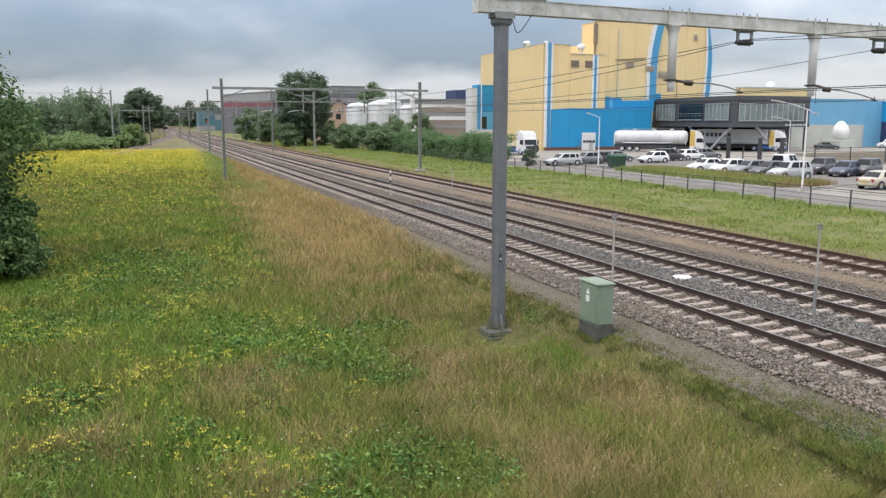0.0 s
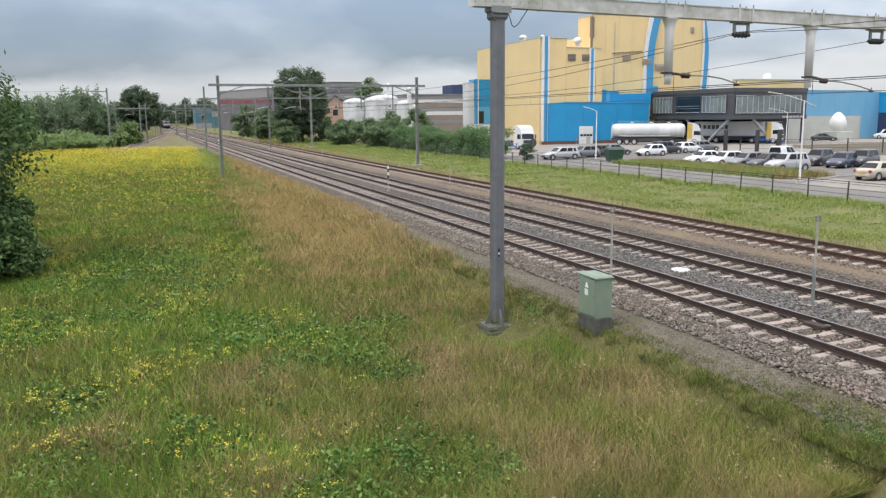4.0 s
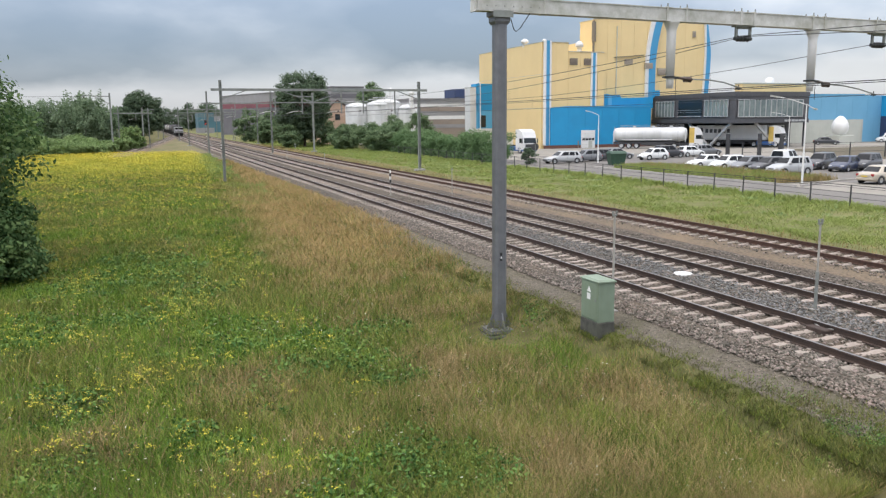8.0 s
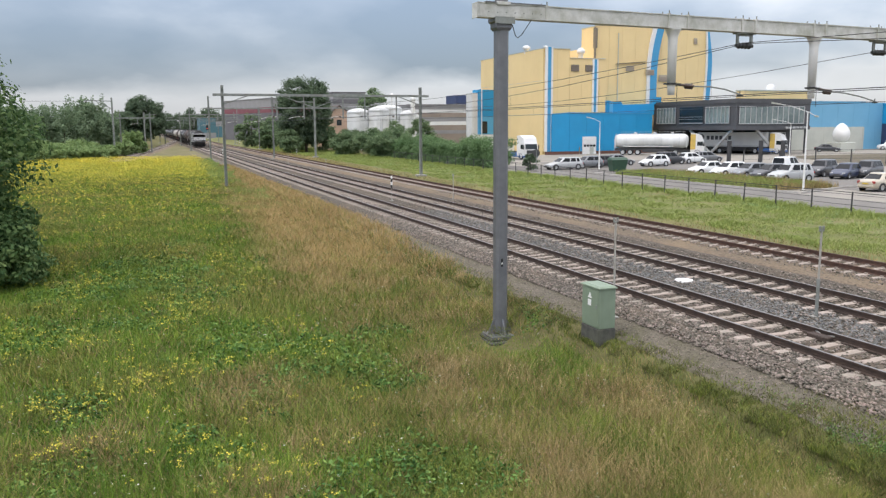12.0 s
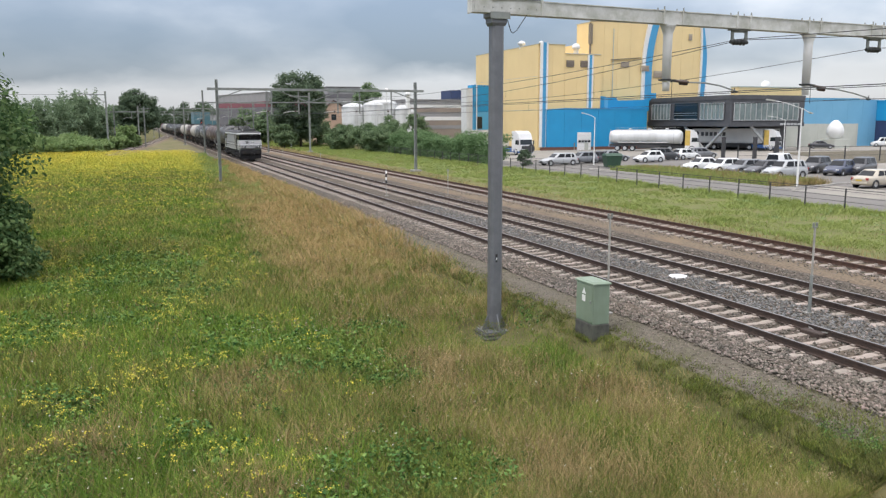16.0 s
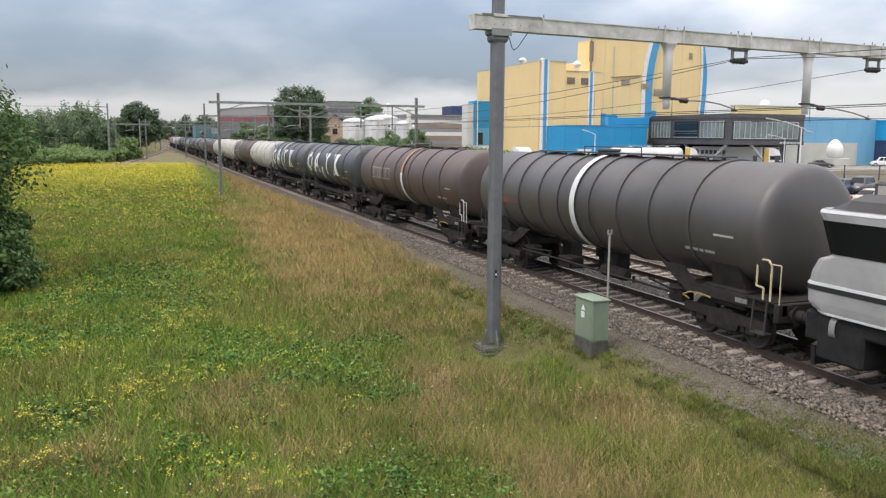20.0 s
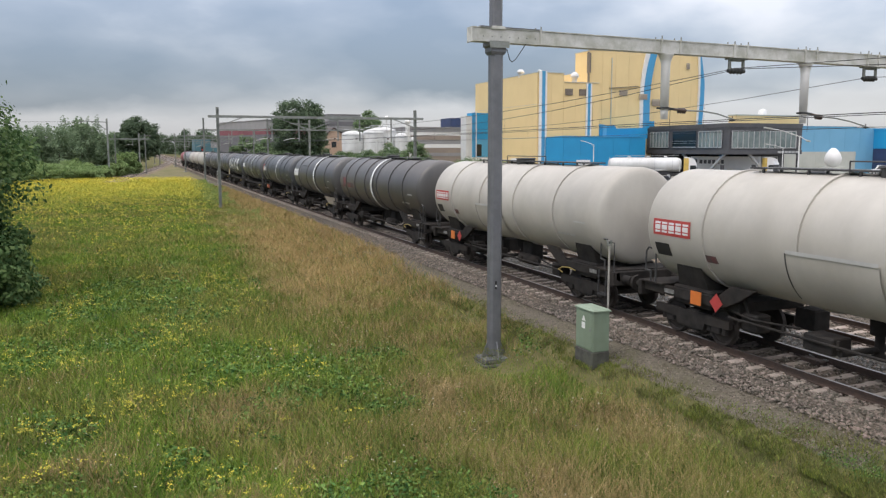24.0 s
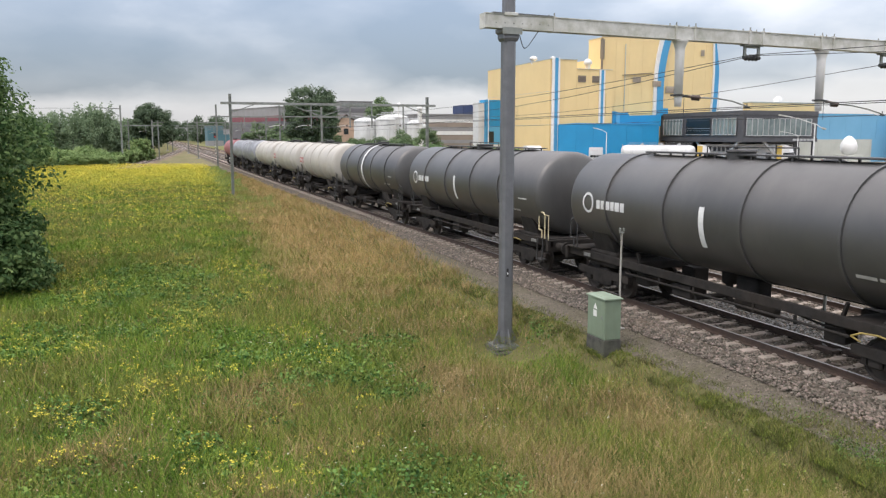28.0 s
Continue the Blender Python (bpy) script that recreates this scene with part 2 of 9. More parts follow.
M["roof_tile"] = mat("roof_tile", (0.09, 0.07, 0.06), (0.06, 0.05, 0.045), scale=2, rough=0.9)
M["tank_white"] = mat("tank_white", (0.66, 0.67, 0.66), (0.57, 0.58, 0.57), scale=0.5, rough=0.5, grime=(0.33, 0.33, 0.30), gscale=0.4, gamount=0.5, streak=0.2)
M["window"] = glassy("window", (0.018, 0.024, 0.026), 0.07)
M["window_pale"] = mat("window_pale", (0.22, 0.27, 0.26), (0.13, 0.17, 0.17), scale=0.7, rough=0.12)
M["alu"] = mat("alu", (0.55, 0.56, 0.56), scale=2, rough=0.4, metal=0.4)
M["vent"] = mat("vent", (0.20, 0.17, 0.13), scale=4, rough=0.7)


# ---- building blocks ----
class Geo:
    """Vertices and faces of one mesh, put together from simple solids."""

    def __init__(self):
        self.v, self.f, self.s = [], [], []

    def add(self, verts, faces, smooth=False):
        o = len(self.v)
        self.v += [tuple(p) for p in verts]
        self.f += [tuple(i + o for i in f) for f in faces]
        self.s += [smooth] * len(faces)
        return self

    def box(self, x0, x1, y0, y1, z0, z1, b=0.0, m=None):
        """A box, with its edges chamfered by b."""
        if b <= 0:
            vs = [(x, y, z) for x in (x0, x1) for y in (y0, y1) for z in (z0, z1)]
            fs = [(0, 1, 3, 2), (4, 6, 7, 5), (0, 4, 5, 1), (2, 3, 7, 6), (0, 2, 6, 4), (1, 5, 7, 3)]
        else:
            rings = [(z0, b), (z0 + b, 0), (z1 - b, 0), (z1, b)]
            vs = []
            for z, i in rings:
                X0, X1, Y0, Y1 = x0 + i, x1 - i, y0 + i, y1 - i
                c = b
                vs += [(X0 + c, Y0, z), (X1 - c, Y0, z), (X1, Y0 + c, z), (X1, Y1 - c, z), (X1 - c, Y1, z), (X0 + c, Y1, z), (X0, Y1 - c, z), (X0, Y0 + c, z)]
            fs = [tuple(range(7, -1, -1)), tuple(range(24, 32))]
            for k in range(3):
                fs += [(k * 8 + i, k * 8 + (i + 1) % 8, k * 8 + 8 + (i + 1) % 8, k * 8 + 8 + i) for i in range(8)]
        if m:
            vs = [tuple(m @ Vector(p)) for p in vs]
        return self.add(vs, fs)

    def prism(self, poly, axis, a, b):
        """A polygon pushed along an axis from a to b. poly holds the two other coordinates in x, y, z order."""
        def pt(p, w):
            q = list(p)
            q.insert("xyz".index(axis), w)
            return tuple(q)
        n = len(poly)
        vs = [pt(p, a) for p in poly] + [pt(p, b) for p in poly]
        fs = [tuple(range(n)), tuple(range(2 * n - 1, n - 1, -1))] + [(i, i + n, (i + 1) % n + n, (i + 1) % n) for i in range(n)]
        return self.add(vs, fs)

    def tube(self, p, q, r, n=8, r2=None, caps=True):
        p, q = Vector(p), Vector(q)
        d = (q - p).normalized()
        u = d.orthogonal().normalized()
        w = d.cross(u)
        r2 = r if r2 is None else r2
        vs = []
        for c, rr in ((p, r), (q, r2)):
            vs += [tuple(c + rr * (math.cos(a) * u + math.sin(a) * w)) for a in (2 * math.pi * i / n for i in range(n))]
        self.add(vs, [(i, (i + 1) % n, (i + 1) % n + n, i + n) for i in range(n)], n > 5)
        if caps:
            self.add(vs, [tuple(range(n - 1, -1, -1)), tuple(range(n, 2 * n))])
        return self

    def pipe(self, pts, r, n=6):
        for p, q in zip(pts, pts[1:]):
            self.tube(p, q, r, n)
        return self

    def bar(self, p, q, w, h):
        """A square bar from p to q, w wide and h high."""
        p, q = Vector(p), Vector(q)
        d = (q - p).normalized()
        side = d.cross(Vector((0, 0, 1)))
        side = side.normalized() if side.length > 1e-4 else Vector((1, 0, 0))
        top = side.cross(d)
        vs = [tuple(c + a * side * w / 2 + b * top * h / 2) for c in (p, q) for a, b in ((-1, -1), (1, -1), (1, 1), (-1, 1))]
        return self.add(vs, [(3, 2, 1, 0), (4, 5, 6, 7)] + [(i, (i + 1) % 4, (i + 1) % 4 + 4, i + 4) for i in range(4)])

    def lathe(self, prof, axis="z", at=(0, 0, 0), n=24, smooth=True, a0=0.0, a1=2 * math.pi):
        """A profile of (distance along the axis, radius) turned about the axis."""
        full = abs(a1 - a0) > 6.28
        k = n if full else n + 1
        vs = []
        for h, r in prof:
            for i in range(k):
                a = a0 + (a1 - a0) * i / n
                c, s = r * math.cos(a), r * math.sin(a)
                p = {"z": (c, s, h), "y": (s, h, c), "x": (h, c, s)}[axis]
                vs.append((p[0] + at[0], p[1] + at[1], p[2] + at[2]))
        fs = []
        for j in range(len(prof) - 1):
            for i in range(n if full else n):
                i2 = (i + 1) % k
                fs.append((j * k + i, j * k + i2, (j + 1) * k + i2, (j + 1) * k + i))
        return self.add(vs, fs, smooth)

    def loft(self, rings, smooth=False, caps=True):
        n = len(rings[0])
        vs = [p for r in rings for p in r]
        fs = [(j * n + i, j * n + (i + 1) % n, (j + 1) * n + (i + 1) % n, (j + 1) * n + i) for j in range(len(rings) - 1) for i in range(n)]
        self.add(vs, fs, smooth)
        if caps:
            self.add(vs, [tuple(range(n - 1, -1, -1)), tuple(range((len(rings) - 1) * n, len(rings) * n))])
        return self

    def ball(self, c, r, n=10, squash=1.0):
        prof = [(c[2] + squash * r * math.sin(a), max(r * math.cos(a), 1e-3)) for a in (-math.pi / 2 + math.pi * i / n for i in range(n + 1))]
        return self.lathe(prof, "z", (c[0], c[1], 0), n * 2)

    def mesh(self, name, material):
        me = bpy.data.meshes.new(name)
        me.from_pydata(self.v, [], self.f)
        me.polygons.foreach_set("use_smooth", self.s)
        me.materials.append(material)
        bm = bmesh.new()
        bm.from_mesh(me)
        bmesh.ops.recalc_face_normals(bm, faces=bm.faces)
        bm.to_mesh(me)
        bm.free()
        me.update()
        return me


def thing(name, label, category, group="", kind="", at=None):
    ob = new(name)
    ob.empty_display_size = 0.2
    if at is not None:
        ob.matrix_basis = at
    return tagged(ob, label, category, group, kind)


def part(name, geo, material, parent, label=""):
    """One mesh object under a thing or a part."""
    ob = new(name, geo.mesh(name, material) if isinstance(geo, Geo) else geo)
    ob.parent = parent
    if label:
        ob["label"] = label
    return ob


def solid(name, geo, material, label, category, group="", kind=""):
    """A thing that is one mesh."""
    return tagged(new(name, geo.mesh(name, material)), label, category, group, kind)


def quick_mesh(name, verts, faces_n, material):
    """A mesh from arrays: verts (n, 3), made of faces with faces_n corners each, in order."""
    me = bpy.data.meshes.new(name)
    nv = len(verts)
    nf = nv // faces_n
    me.vertices.add(nv)
    me.vertices.foreach_set("co", np.asarray(verts, np.float32).ravel())
    me.loops.add(nv)
    me.loops.foreach_set("vertex_index", np.arange(nv, dtype=np.int32))
    me.polygons.add(nf)
    me.polygons.foreach_set("loop_start", np.arange(0, nv, faces_n, dtype=np.int32))
    me.update(calc_edges=True)
    me.materials.append(material)
    return me


# ---- the line of the railway ----
T1, T2, T3 = 14.45, 18.39, 23.92   # centre lines; rail tops are at height 0
GAUGE, PITCH = 1.505, 0.63


def bend(y):
    """The main line leans slightly to the right far ahead."""
    if y < 60:
        return 0.0
    if y < 140:
        return 0.0085 * (y - 60) ** 2 / 160
    return 0.0085 * (y - 100)


def siding(y):
    d = 385 - y
    return 17.0 - 0.058 * d - 1.0e-4 * d * d


def field_z(x, y):
    """Height of the open ground."""
    far = min(max((y - 85) / 45, 0.0), 1.0)
    low = -1.22 + 0.62 * far
    if x < 9.6:
        z = low
    elif x < 11.1:
        k = (x - 9.6) / 1.5
        z = low + (-0.5 - low) * k * k * (3 - 2 * k)
    elif x < 26:
        z = -0.5
    elif x < 27.5:
        z = -0.5 + 0.12 * (x - 26) / 1.5
    else:
        z = -0.38
    n = noise.noise(Vector((x * 0.22, y * 0.22, 0))) * 0.06
    z -= 0.18 * math.exp(-((x - 9.5) ** 2 + (y - 20.4) ** 2) / 0.9)
    return z + (n if x < 9 else n * 0.3)


def steps(*spans):
    out = []
    for a, b, d in spans:
        out += list(np.arange(a, b, d))
    return out + [spans[-1][1]]


def ground_sheet():
    xs = steps((-2600, -300, 230), (-300, -60, 24), (-60, -12, 4), (-12, 12, 0.5), (12, 30, 1.5), (30, 60, 5), (60, 300, 24), (300, 2600, 230))
    ys = steps((-900, -100, 100), (-100, 0, 10), (0, 60, 0.75), (60, 140, 2.0), (140, 300, 16), (300, 900, 60), (900, 4200, 300))
    g = Geo()
    vs = [(x, y, field_z(x, y)) for y in ys for x in xs]
    n = len(xs)
    g.add(vs, [(j * n + i, j * n + i + 1, (j + 1) * n + i + 1, (j + 1) * n + i) for j in range(len(ys) - 1) for i in range(n - 1)], True)
    return solid("ground", g, M["soil"], "rough open ground with grass and bare earth", "ground", kind="structure")


def strip(name, profile, ys, material, label, category, path=bend, rag=0.0, rise=0.0):
    """A long sheet along the tracks: profile of (x, z), its edges ragged by rag."""
    g = Geo()
    vs, n = [], len(profile)
    for y in ys:
        for i, (x, z) in enumerate(profile):
            j = rag * noise.noise(Vector((y * 0.45, i * 7.3, 1.7))) + 0.6 * rag * noise.noise(Vector((y * 1.7, i * 3.1, 5.2)))
            vs.append((x + path(y) + j, y, z + rise * noise.noise(Vector((x * 2.1, y * 2.1, 3.0)))))
    g.add(vs, [(j * n + i, j * n + i + 1, (j + 1) * n + i + 1, (j + 1) * n + i) for j in range(len(ys) - 1) for i in range(n - 1)], True)
    return solid(name, g, material, label, category, kind="structure")


ground_sheet()
YS = steps((-260, 0, 10), (0, 50, 0.4), (50, 140, 1.5), (140, 1000, 10))
strip("gravel_path", [(10.9, -0.80), (11.05, -0.60), (11.15, -0.51), (11.3, -0.46), (11.7, -0.43), (12.5, -0.40), (12.8, -0.42)], YS, M["path"], "worn grey gravel path beside the ballast", "path", rag=0.18, rise=0.02)
xs_b = [(12.3, -0.5), (12.5, -0.37)] + [(12.85 + 0.32 * i, -0.215) for i in range(27)] + [(21.35, -0.3), (21.7, -0.36)]
strip("ballast", xs_b, YS, M["ballast"], "grey crushed stone ballast under two tracks", "ballast", rag=0.07, rise=0.03)
xs_o = [(21.3, -0.42), (21.6, -0.33)] + [(21.95 + 0.33 * i, -0.225) for i in range(11)] + [(25.7, -0.30), (26.3, -0.37), (26.9, -0.42)]
strip("ballast.001", xs_o, YS, M["ballast_old"], "brownish old stone ballast under the outer track", "ballast", rag=0.12, rise=0.03)
strip("verge", [(26.4, -0.40), (27.1, -0.33), (30, -0.30), (34, -0.30), (38, -0.30), (40.2, -0.32)], steps((-40, 100, 1.5), (100, 620, 20)), M["verge"],
      "mown green verge with dry patches beside the tracks", "grass", rag=0.35, rise=0.05)
strip("ballast.002", [(-2.4, -0.5), (-1.6, -0.24), (1.6, -0.24), (2.4, -0.5)], steps((140, 380, 4)), M["ballast_old"], "stone ballast under the curved branch track", "ballast", path=siding, rag=0.1)

# ---- rails ----
RAIL = [(-0.068, -0.172), (0.068, -0.172), (0.068, -0.158), (0.012, -0.142), (0.012, -0.045), (0.036, -0.036), (0.036, -0.004), (0.030, 0.0), (-0.030, 0.0), (-0.036, -0.004), (-0.036, -0.036), (-0.012, -0.045), (-0.012, -0.142), (-0.068, -0.158)]


def rail(parent, x, path, ys, side, head):
    g, top = Geo(), Geo()
    n = len(RAIL)
    g.loft([[(x + path(y) + a, y, b) for a, b in RAIL] for y in ys])
    top.add([(x + path(y) + a, y, 0.003) for y in ys for a in (-0.031, 0.031)],
            [(2 * j, 2 * j + 1, 2 * j + 3, 2 * j + 2) for j in range(len(ys) - 1)])
    r = part("rail", g, side, parent)
    part("running_surface", top, head, r, "polished steel running surface")


def sleeper_mesh():
    """Concrete sleeper with raised rail seats and a lower middle."""
    xs = [-1.26, -1.20, -0.42, -0.30, 0.30, 0.42, 1.20, 1.26]
    zt = [-0.20, -0.172, -0.172, -0.192, -0.192, -0.172, -0.172, -0.20]
    wt_ = [0.10, 0.115, 0.115, 0.10, 0.10, 0.115, 0.115, 0.10]
    g = Geo()
    g.loft([[(x, -w - 0.03, -0.36), (x, w + 0.03, -0.36), (x, w, z), (x, -w, z)] for x, z, w in zip(xs, zt, wt_)])
    for s in (-1, 1):
        for d in (-0.11, 0.11):
            g.box(s * 0.7525 + d - 0.03, s * 0.7525 + d + 0.03, -0.05, 0.05, -0.175, -0.13)
    return g


def track(name, x, path, y0, y1, near, side, head, label):
    """Rails and sleepers; the sleepers between the two numbers of near are pieces of their own."""
    t = thing(name, label, "railway track", "parallel tracks", "structure")
    ys = steps((y0, max(y0 + 1, near[0]), 8), (near[0], min(near[1], y1), 2.0), (near[1], y1, 8)) if near else steps((y0, y1, 5))
    for s in (-1, 1):
        rail(t, x + s * GAUGE / 2, path, ys, side, head)
    me = sleeper_mesh().mesh("sleeper", M["sleeper"])
    near_end = 150
    base = np.array([v.co for v in me.vertices])
    faces = [tuple(p.vertices) for p in me.polygons]
    rest = Geo()
    plain = Geo().box(-1.25, 1.25, -0.12, 0.12, -0.30, -0.174)
    k, y = 0, y0
    while y < y1:
        sl = 0.0
        if near and near[0] <= y <= near[1]:
            o = new("sleeper", me)
            o.parent = t
            o.matrix_basis = pose(x + path(y) + random.uniform(-0.015, 0.015), y, random.uniform(-0.012, 0.002), 0, 0, random.uniform(-0.8, 0.8))
        else:
            sl = math.atan2(path(y + 1) - path(y - 1), 2)
            c, s = math.cos(-sl), math.sin(-sl)
            shape, sides = (base, faces) if y < near_end and y > -5 else (plain.v, plain.f)
            rest.add([(x + path(y) + p[0] * c - p[1] * s, y + p[0] * s + p[1] * c, p[2]) for p in shape], sides)
        y += PITCH
        k += 1
    if rest.v:
        me2 = bpy.data.meshes.new("sleepers")
        me2.from_pydata(rest.v, [], rest.f)
        me2.materials.append(M["sleeper"])
        tagged(part("sleepers", me2, None, t), kind="stuff")
    return t


# ---- overhead line ----
def chamfer_post(g, x, y, z0, z1, w, d, b):
    g.box(x - w / 2, x + w / 2, y - d / 2, y + d / 2, z0, z1, b)


def near_gantry():
    """Portal over the tracks: grey mast with a flared foot, pale box beam, hanging posts with arms."""
    Y, X, Z = 21.0, 9.75, -1.17
    sag = lambda x: 7.905 - 0.0118 * (x - 10)     # underside of the beam, which falls slightly to its far end
    t = thing("catenary_gantry", "grey steel catenary mast with a pale weathered cross beam", "railway gantry", "catenary gantries")
    g = Geo()
    chamfer_post(g, X, Y, Z, 7.80, 0.37, 0.34, 0.075)
    mast = part("mast", g, M["galv"], t, "dark grey galvanised steel mast")
    for dx, dy in ((-1, 0), (1, 0), (0, -1), (0, 1)):
        p = [(0.16, Z), (0.40, Z), (0.385, Z + 0.05), (0.20, Z + 0.46), (0.16, Z + 0.46)]
        if dx:
            q = Geo().prism([(X + dx * a, b) for a, b in p], "y", Y - 0.02, Y + 0.02)
        else:
            q = Geo().prism([(Y + dy * a, b) for a, b in p], "x", X - 0.02, X + 0.02)
        part("gusset", q, M["galv"], mast)
    part("base_plate", Geo().box(X - 0.44, X + 0.44, Y - 0.38, Y + 0.38, Z - 0.05, Z, 0.008), M["galv"], mast, "steel base plate")
    part("footing", Geo().box(X - 0.56, X + 0.40, Y - 0.56, Y + 0.5, Z - 0.5, Z - 0.13, 0.03), M["concrete_dark"], mast, "rough concrete footing")
    for sx in (-1, -0.35, 0.35, 1):
        for sy in (-1, 1):
            part("bolt", Geo().tube((X + sx * 0.36, Y + sy * 0.30, Z - 0.2), (X + sx * 0.36, Y + sy * 0.30, Z + 0.07), 0.025), M["galv_old"], mast)
    part("footing", Geo().box(X - 0.50, X + 0.50, Y - 0.44, Y + 0.44, -1.8, Z - 0.05, 0.03), M["concrete_dark"], t, "dark weathered concrete footing")
    # flared head under the beam and the mast's top above it
    g = Geo().loft([[(X + sx * w, Y + sy * w * 0.9, z) for sx, sy in ((-1, -1), (1, -1), (1, 1), (-1, 1))] for z, w in ((7.54, 0.19), (7.62, 0.235), (7.74, 0.235), (7.78, 0.285), (7.885, 0.285))])
    part("head", g, M["galv"], mast)
    part("head_bracket", Geo().box(X - 0.30, X + 0.30, Y - 0.275, Y - 0.262, 7.72, 7.90), M["galv_old"], mast)
    part("mast_top", Geo().box(X - 0.16, X + 0.16, Y - 0.15, Y + 0.15, 8.26, 10.6, 0.055), M["galv"], mast)
    part("collar", Geo().box(X - 0.21, X + 0.21, Y - 0.20, Y + 0.20, 8.23, 8.32, 0.01), M["galv_light"], mast)
    part("plate", Geo().box(X - 0.055, X + 0.005, Y - 0.185, Y - 0.171, 0.86, 1.10), M["black"], mast, "small dark number plate")
    part("plate_mark", Geo().box(X - 0.045, X - 0.005, Y - 0.190, Y - 0.186, 0.93, 0.99), M["white"], mast)
    # beam
    def along(x0, x1, d, z0, z1, b=0.0):
        return Geo().loft([[(x, Y - d, sag(x) + z0), (x, Y + d, sag(x) + z0), (x, Y + d, sag(x) + z1), (x, Y - d, sag(x) + z1)] for x in (x0, x1)])
    beam = part("beam", along(8.98, 30.2, 0.14, 0, 0.345), M["galv_light"], t, "pale grey box beam with green algae stains")
    part("upper_flange", along(8.98, 30.2, 0.165, 0.346, 0.372), M["galv_light"], beam)
    part("lower_flange", along(8.98, 30.2, 0.165, -0.026, -0.001), M["galv_light"], beam)
    part("cover_plate", along(9.2, 11.05, 0.18, 0.373, 0.40), M["galv"], beam)
    part("end_plate", Geo().box(8.94, 8.98, Y - 0.175, Y + 0.175, 7.87, 8.28), M["galv_light"], beam)
    part("splice_plate", along(9.02, 11.1, 0.150, 0.02, 0.32), M["galv_light"], beam)
    for i in range(7):
        x = 9.3 + 0.27 * i
        part("rivet", Geo().tube((x, Y - 0.150, 8.03), (x, Y - 0.166, 8.03), 0.018, 6), M["galv_old"], beam)
    for x in (11.1, 15.25, 15.95, 18.02, 18.55, 20.95, 21.45, 23.75, 24.25, 26.6, 27.0):
        z = sag(x)
        c = part("clamp", Geo().box(x - 0.03, x + 0.03, Y - 0.185, Y + 0.185, z - 0.035, z + 0.395), M["galv_light"], beam)
        for dy in (-0.165, 0.165):
            part("clamp_bolt", Geo().tube((x, Y + dy, z + 0.39), (x, Y + dy, z + 0.48), 0.02, 6), M["galv_old"], c)
    # hanging posts with insulator and registration arm
    for x, zr, arm in ((15.53, 6.16, [(16.34, 6.10), (17.0, 6.09), (17.57, 6.02), (18.30, 5.83)]), (21.13, 6.09, [(21.97, 5.98), (22.6, 5.94), (23.31, 5.83), (24.12, 5.64)]), (26.8, 6.05, None)):
        z = sag(x) - 0.03
        g = Geo().lathe([(z, 0.24), (z - 0.05, 0.24), (z - 0.07, 0.215), (z - 0.26, 0.15), (z - 0.36, 0.143), (zr - 0.05, 0.128), (zr - 0.05, 0.001)], "z", (x, Y, 0), 18)
        p = part("hanging_post", g, M["post_pale"], t, "pale grey hanging post")
        if arm is None:
            continue
        part("clamp_ring", Geo().lathe([(zr - 0.03, 0.128), (zr - 0.03, 0.165), (zr + 0.03, 0.165), (zr + 0.03, 0.128)], "z", (x, Y, 0), 16, False).box(x - 0.26, x - 0.14, Y - 0.04, Y + 0.04, zr - 0.025, zr + 0.025).box(x + 0.13, x + 0.34, Y - 0.04, Y + 0.04, zr - 0.05, zr + 0.02), M["wire"], p, "dark clamp")
        part("post_end", Geo().lathe([(zr - 0.05, 0.118), (zr - 0.34, 0.108), (zr - 0.34, 0.001)], "z", (x, Y, 0), 14), M["white"], p)
        xa, za = arm[0]
        g = Geo()
        for i in range(4):
            g.lathe([(xa - 0.30 + 0.075 * i, 0.04), (xa - 0.275 + 0.075 * i, 0.092), (xa - 0.24 + 0.075 * i, 0.04)], "x", (0, Y, za - 0.004 * i), 12)
        g.tube((x + 0.3, Y, zr - 0.02), (xa + 0.02, Y, za), 0.042)
        part("insulator", g, M["insulator"], p, "brown ribbed insulator")
        part("registration_arm", Geo().pipe([(a, Y, b) for a, b in arm], 0.024, 8), M["galv_old"], p)
        xe, ze = arm[-1]
        part("clip", Geo().tube((xe - 0.12, Y, ze + 0.12), (xe - 0.12, Y, ze - 0.05), 0.016, 6).box(xe - 0.22, xe - 0.04, Y - 0.03, Y + 0.03, ze - 0.03, ze + 0.015), M["wire"], p)
        part("earth_pin", Geo().tube((x + 0.22, Y, zr - 0.05), (x + 0.22, Y, zr - 0.62), 0.009, 5), M["wire"], p)
    # frames that carry the upper wires
    for x, z in ((18.25, 7.38), (24.03, 7.31)):
        zt = sag(x) - 0.03
        fr = part("wire_frame", Geo().box(x - 0.38, x + 0.38, Y - 0.10, Y + 0.10, zt - 0.045, zt).bar((x - 0.27, Y, zt - 0.04), (x - 0.27, Y, z - 0.03), 0.085, 0.06).bar((x + 0.27, Y, zt - 0.04), (x + 0.27, Y, z - 0.03), 0.085, 0.06), M["galv_old"], t)
        part("cross_bar", Geo().box(x - 0.27, x + 0.27, Y - 0.03, Y + 0.03, zt - 0.10, zt - 0.06), M["galv_old"], fr)
        g = Geo()
        for i in range(4):
            g.lathe([(x - 0.25 + 0.135 * i, 0.06), (x - 0.21 + 0.135 * i, 0.105), (x - 0.155 + 0.135 * i, 0.06)], "x", (0, Y, z), 12)
        g.tube((x - 0.33, Y, z), (x + 0.33, Y, z), 0.06)
        part("insulator", g, M["wire"], fr, "dark ribbed insulator")
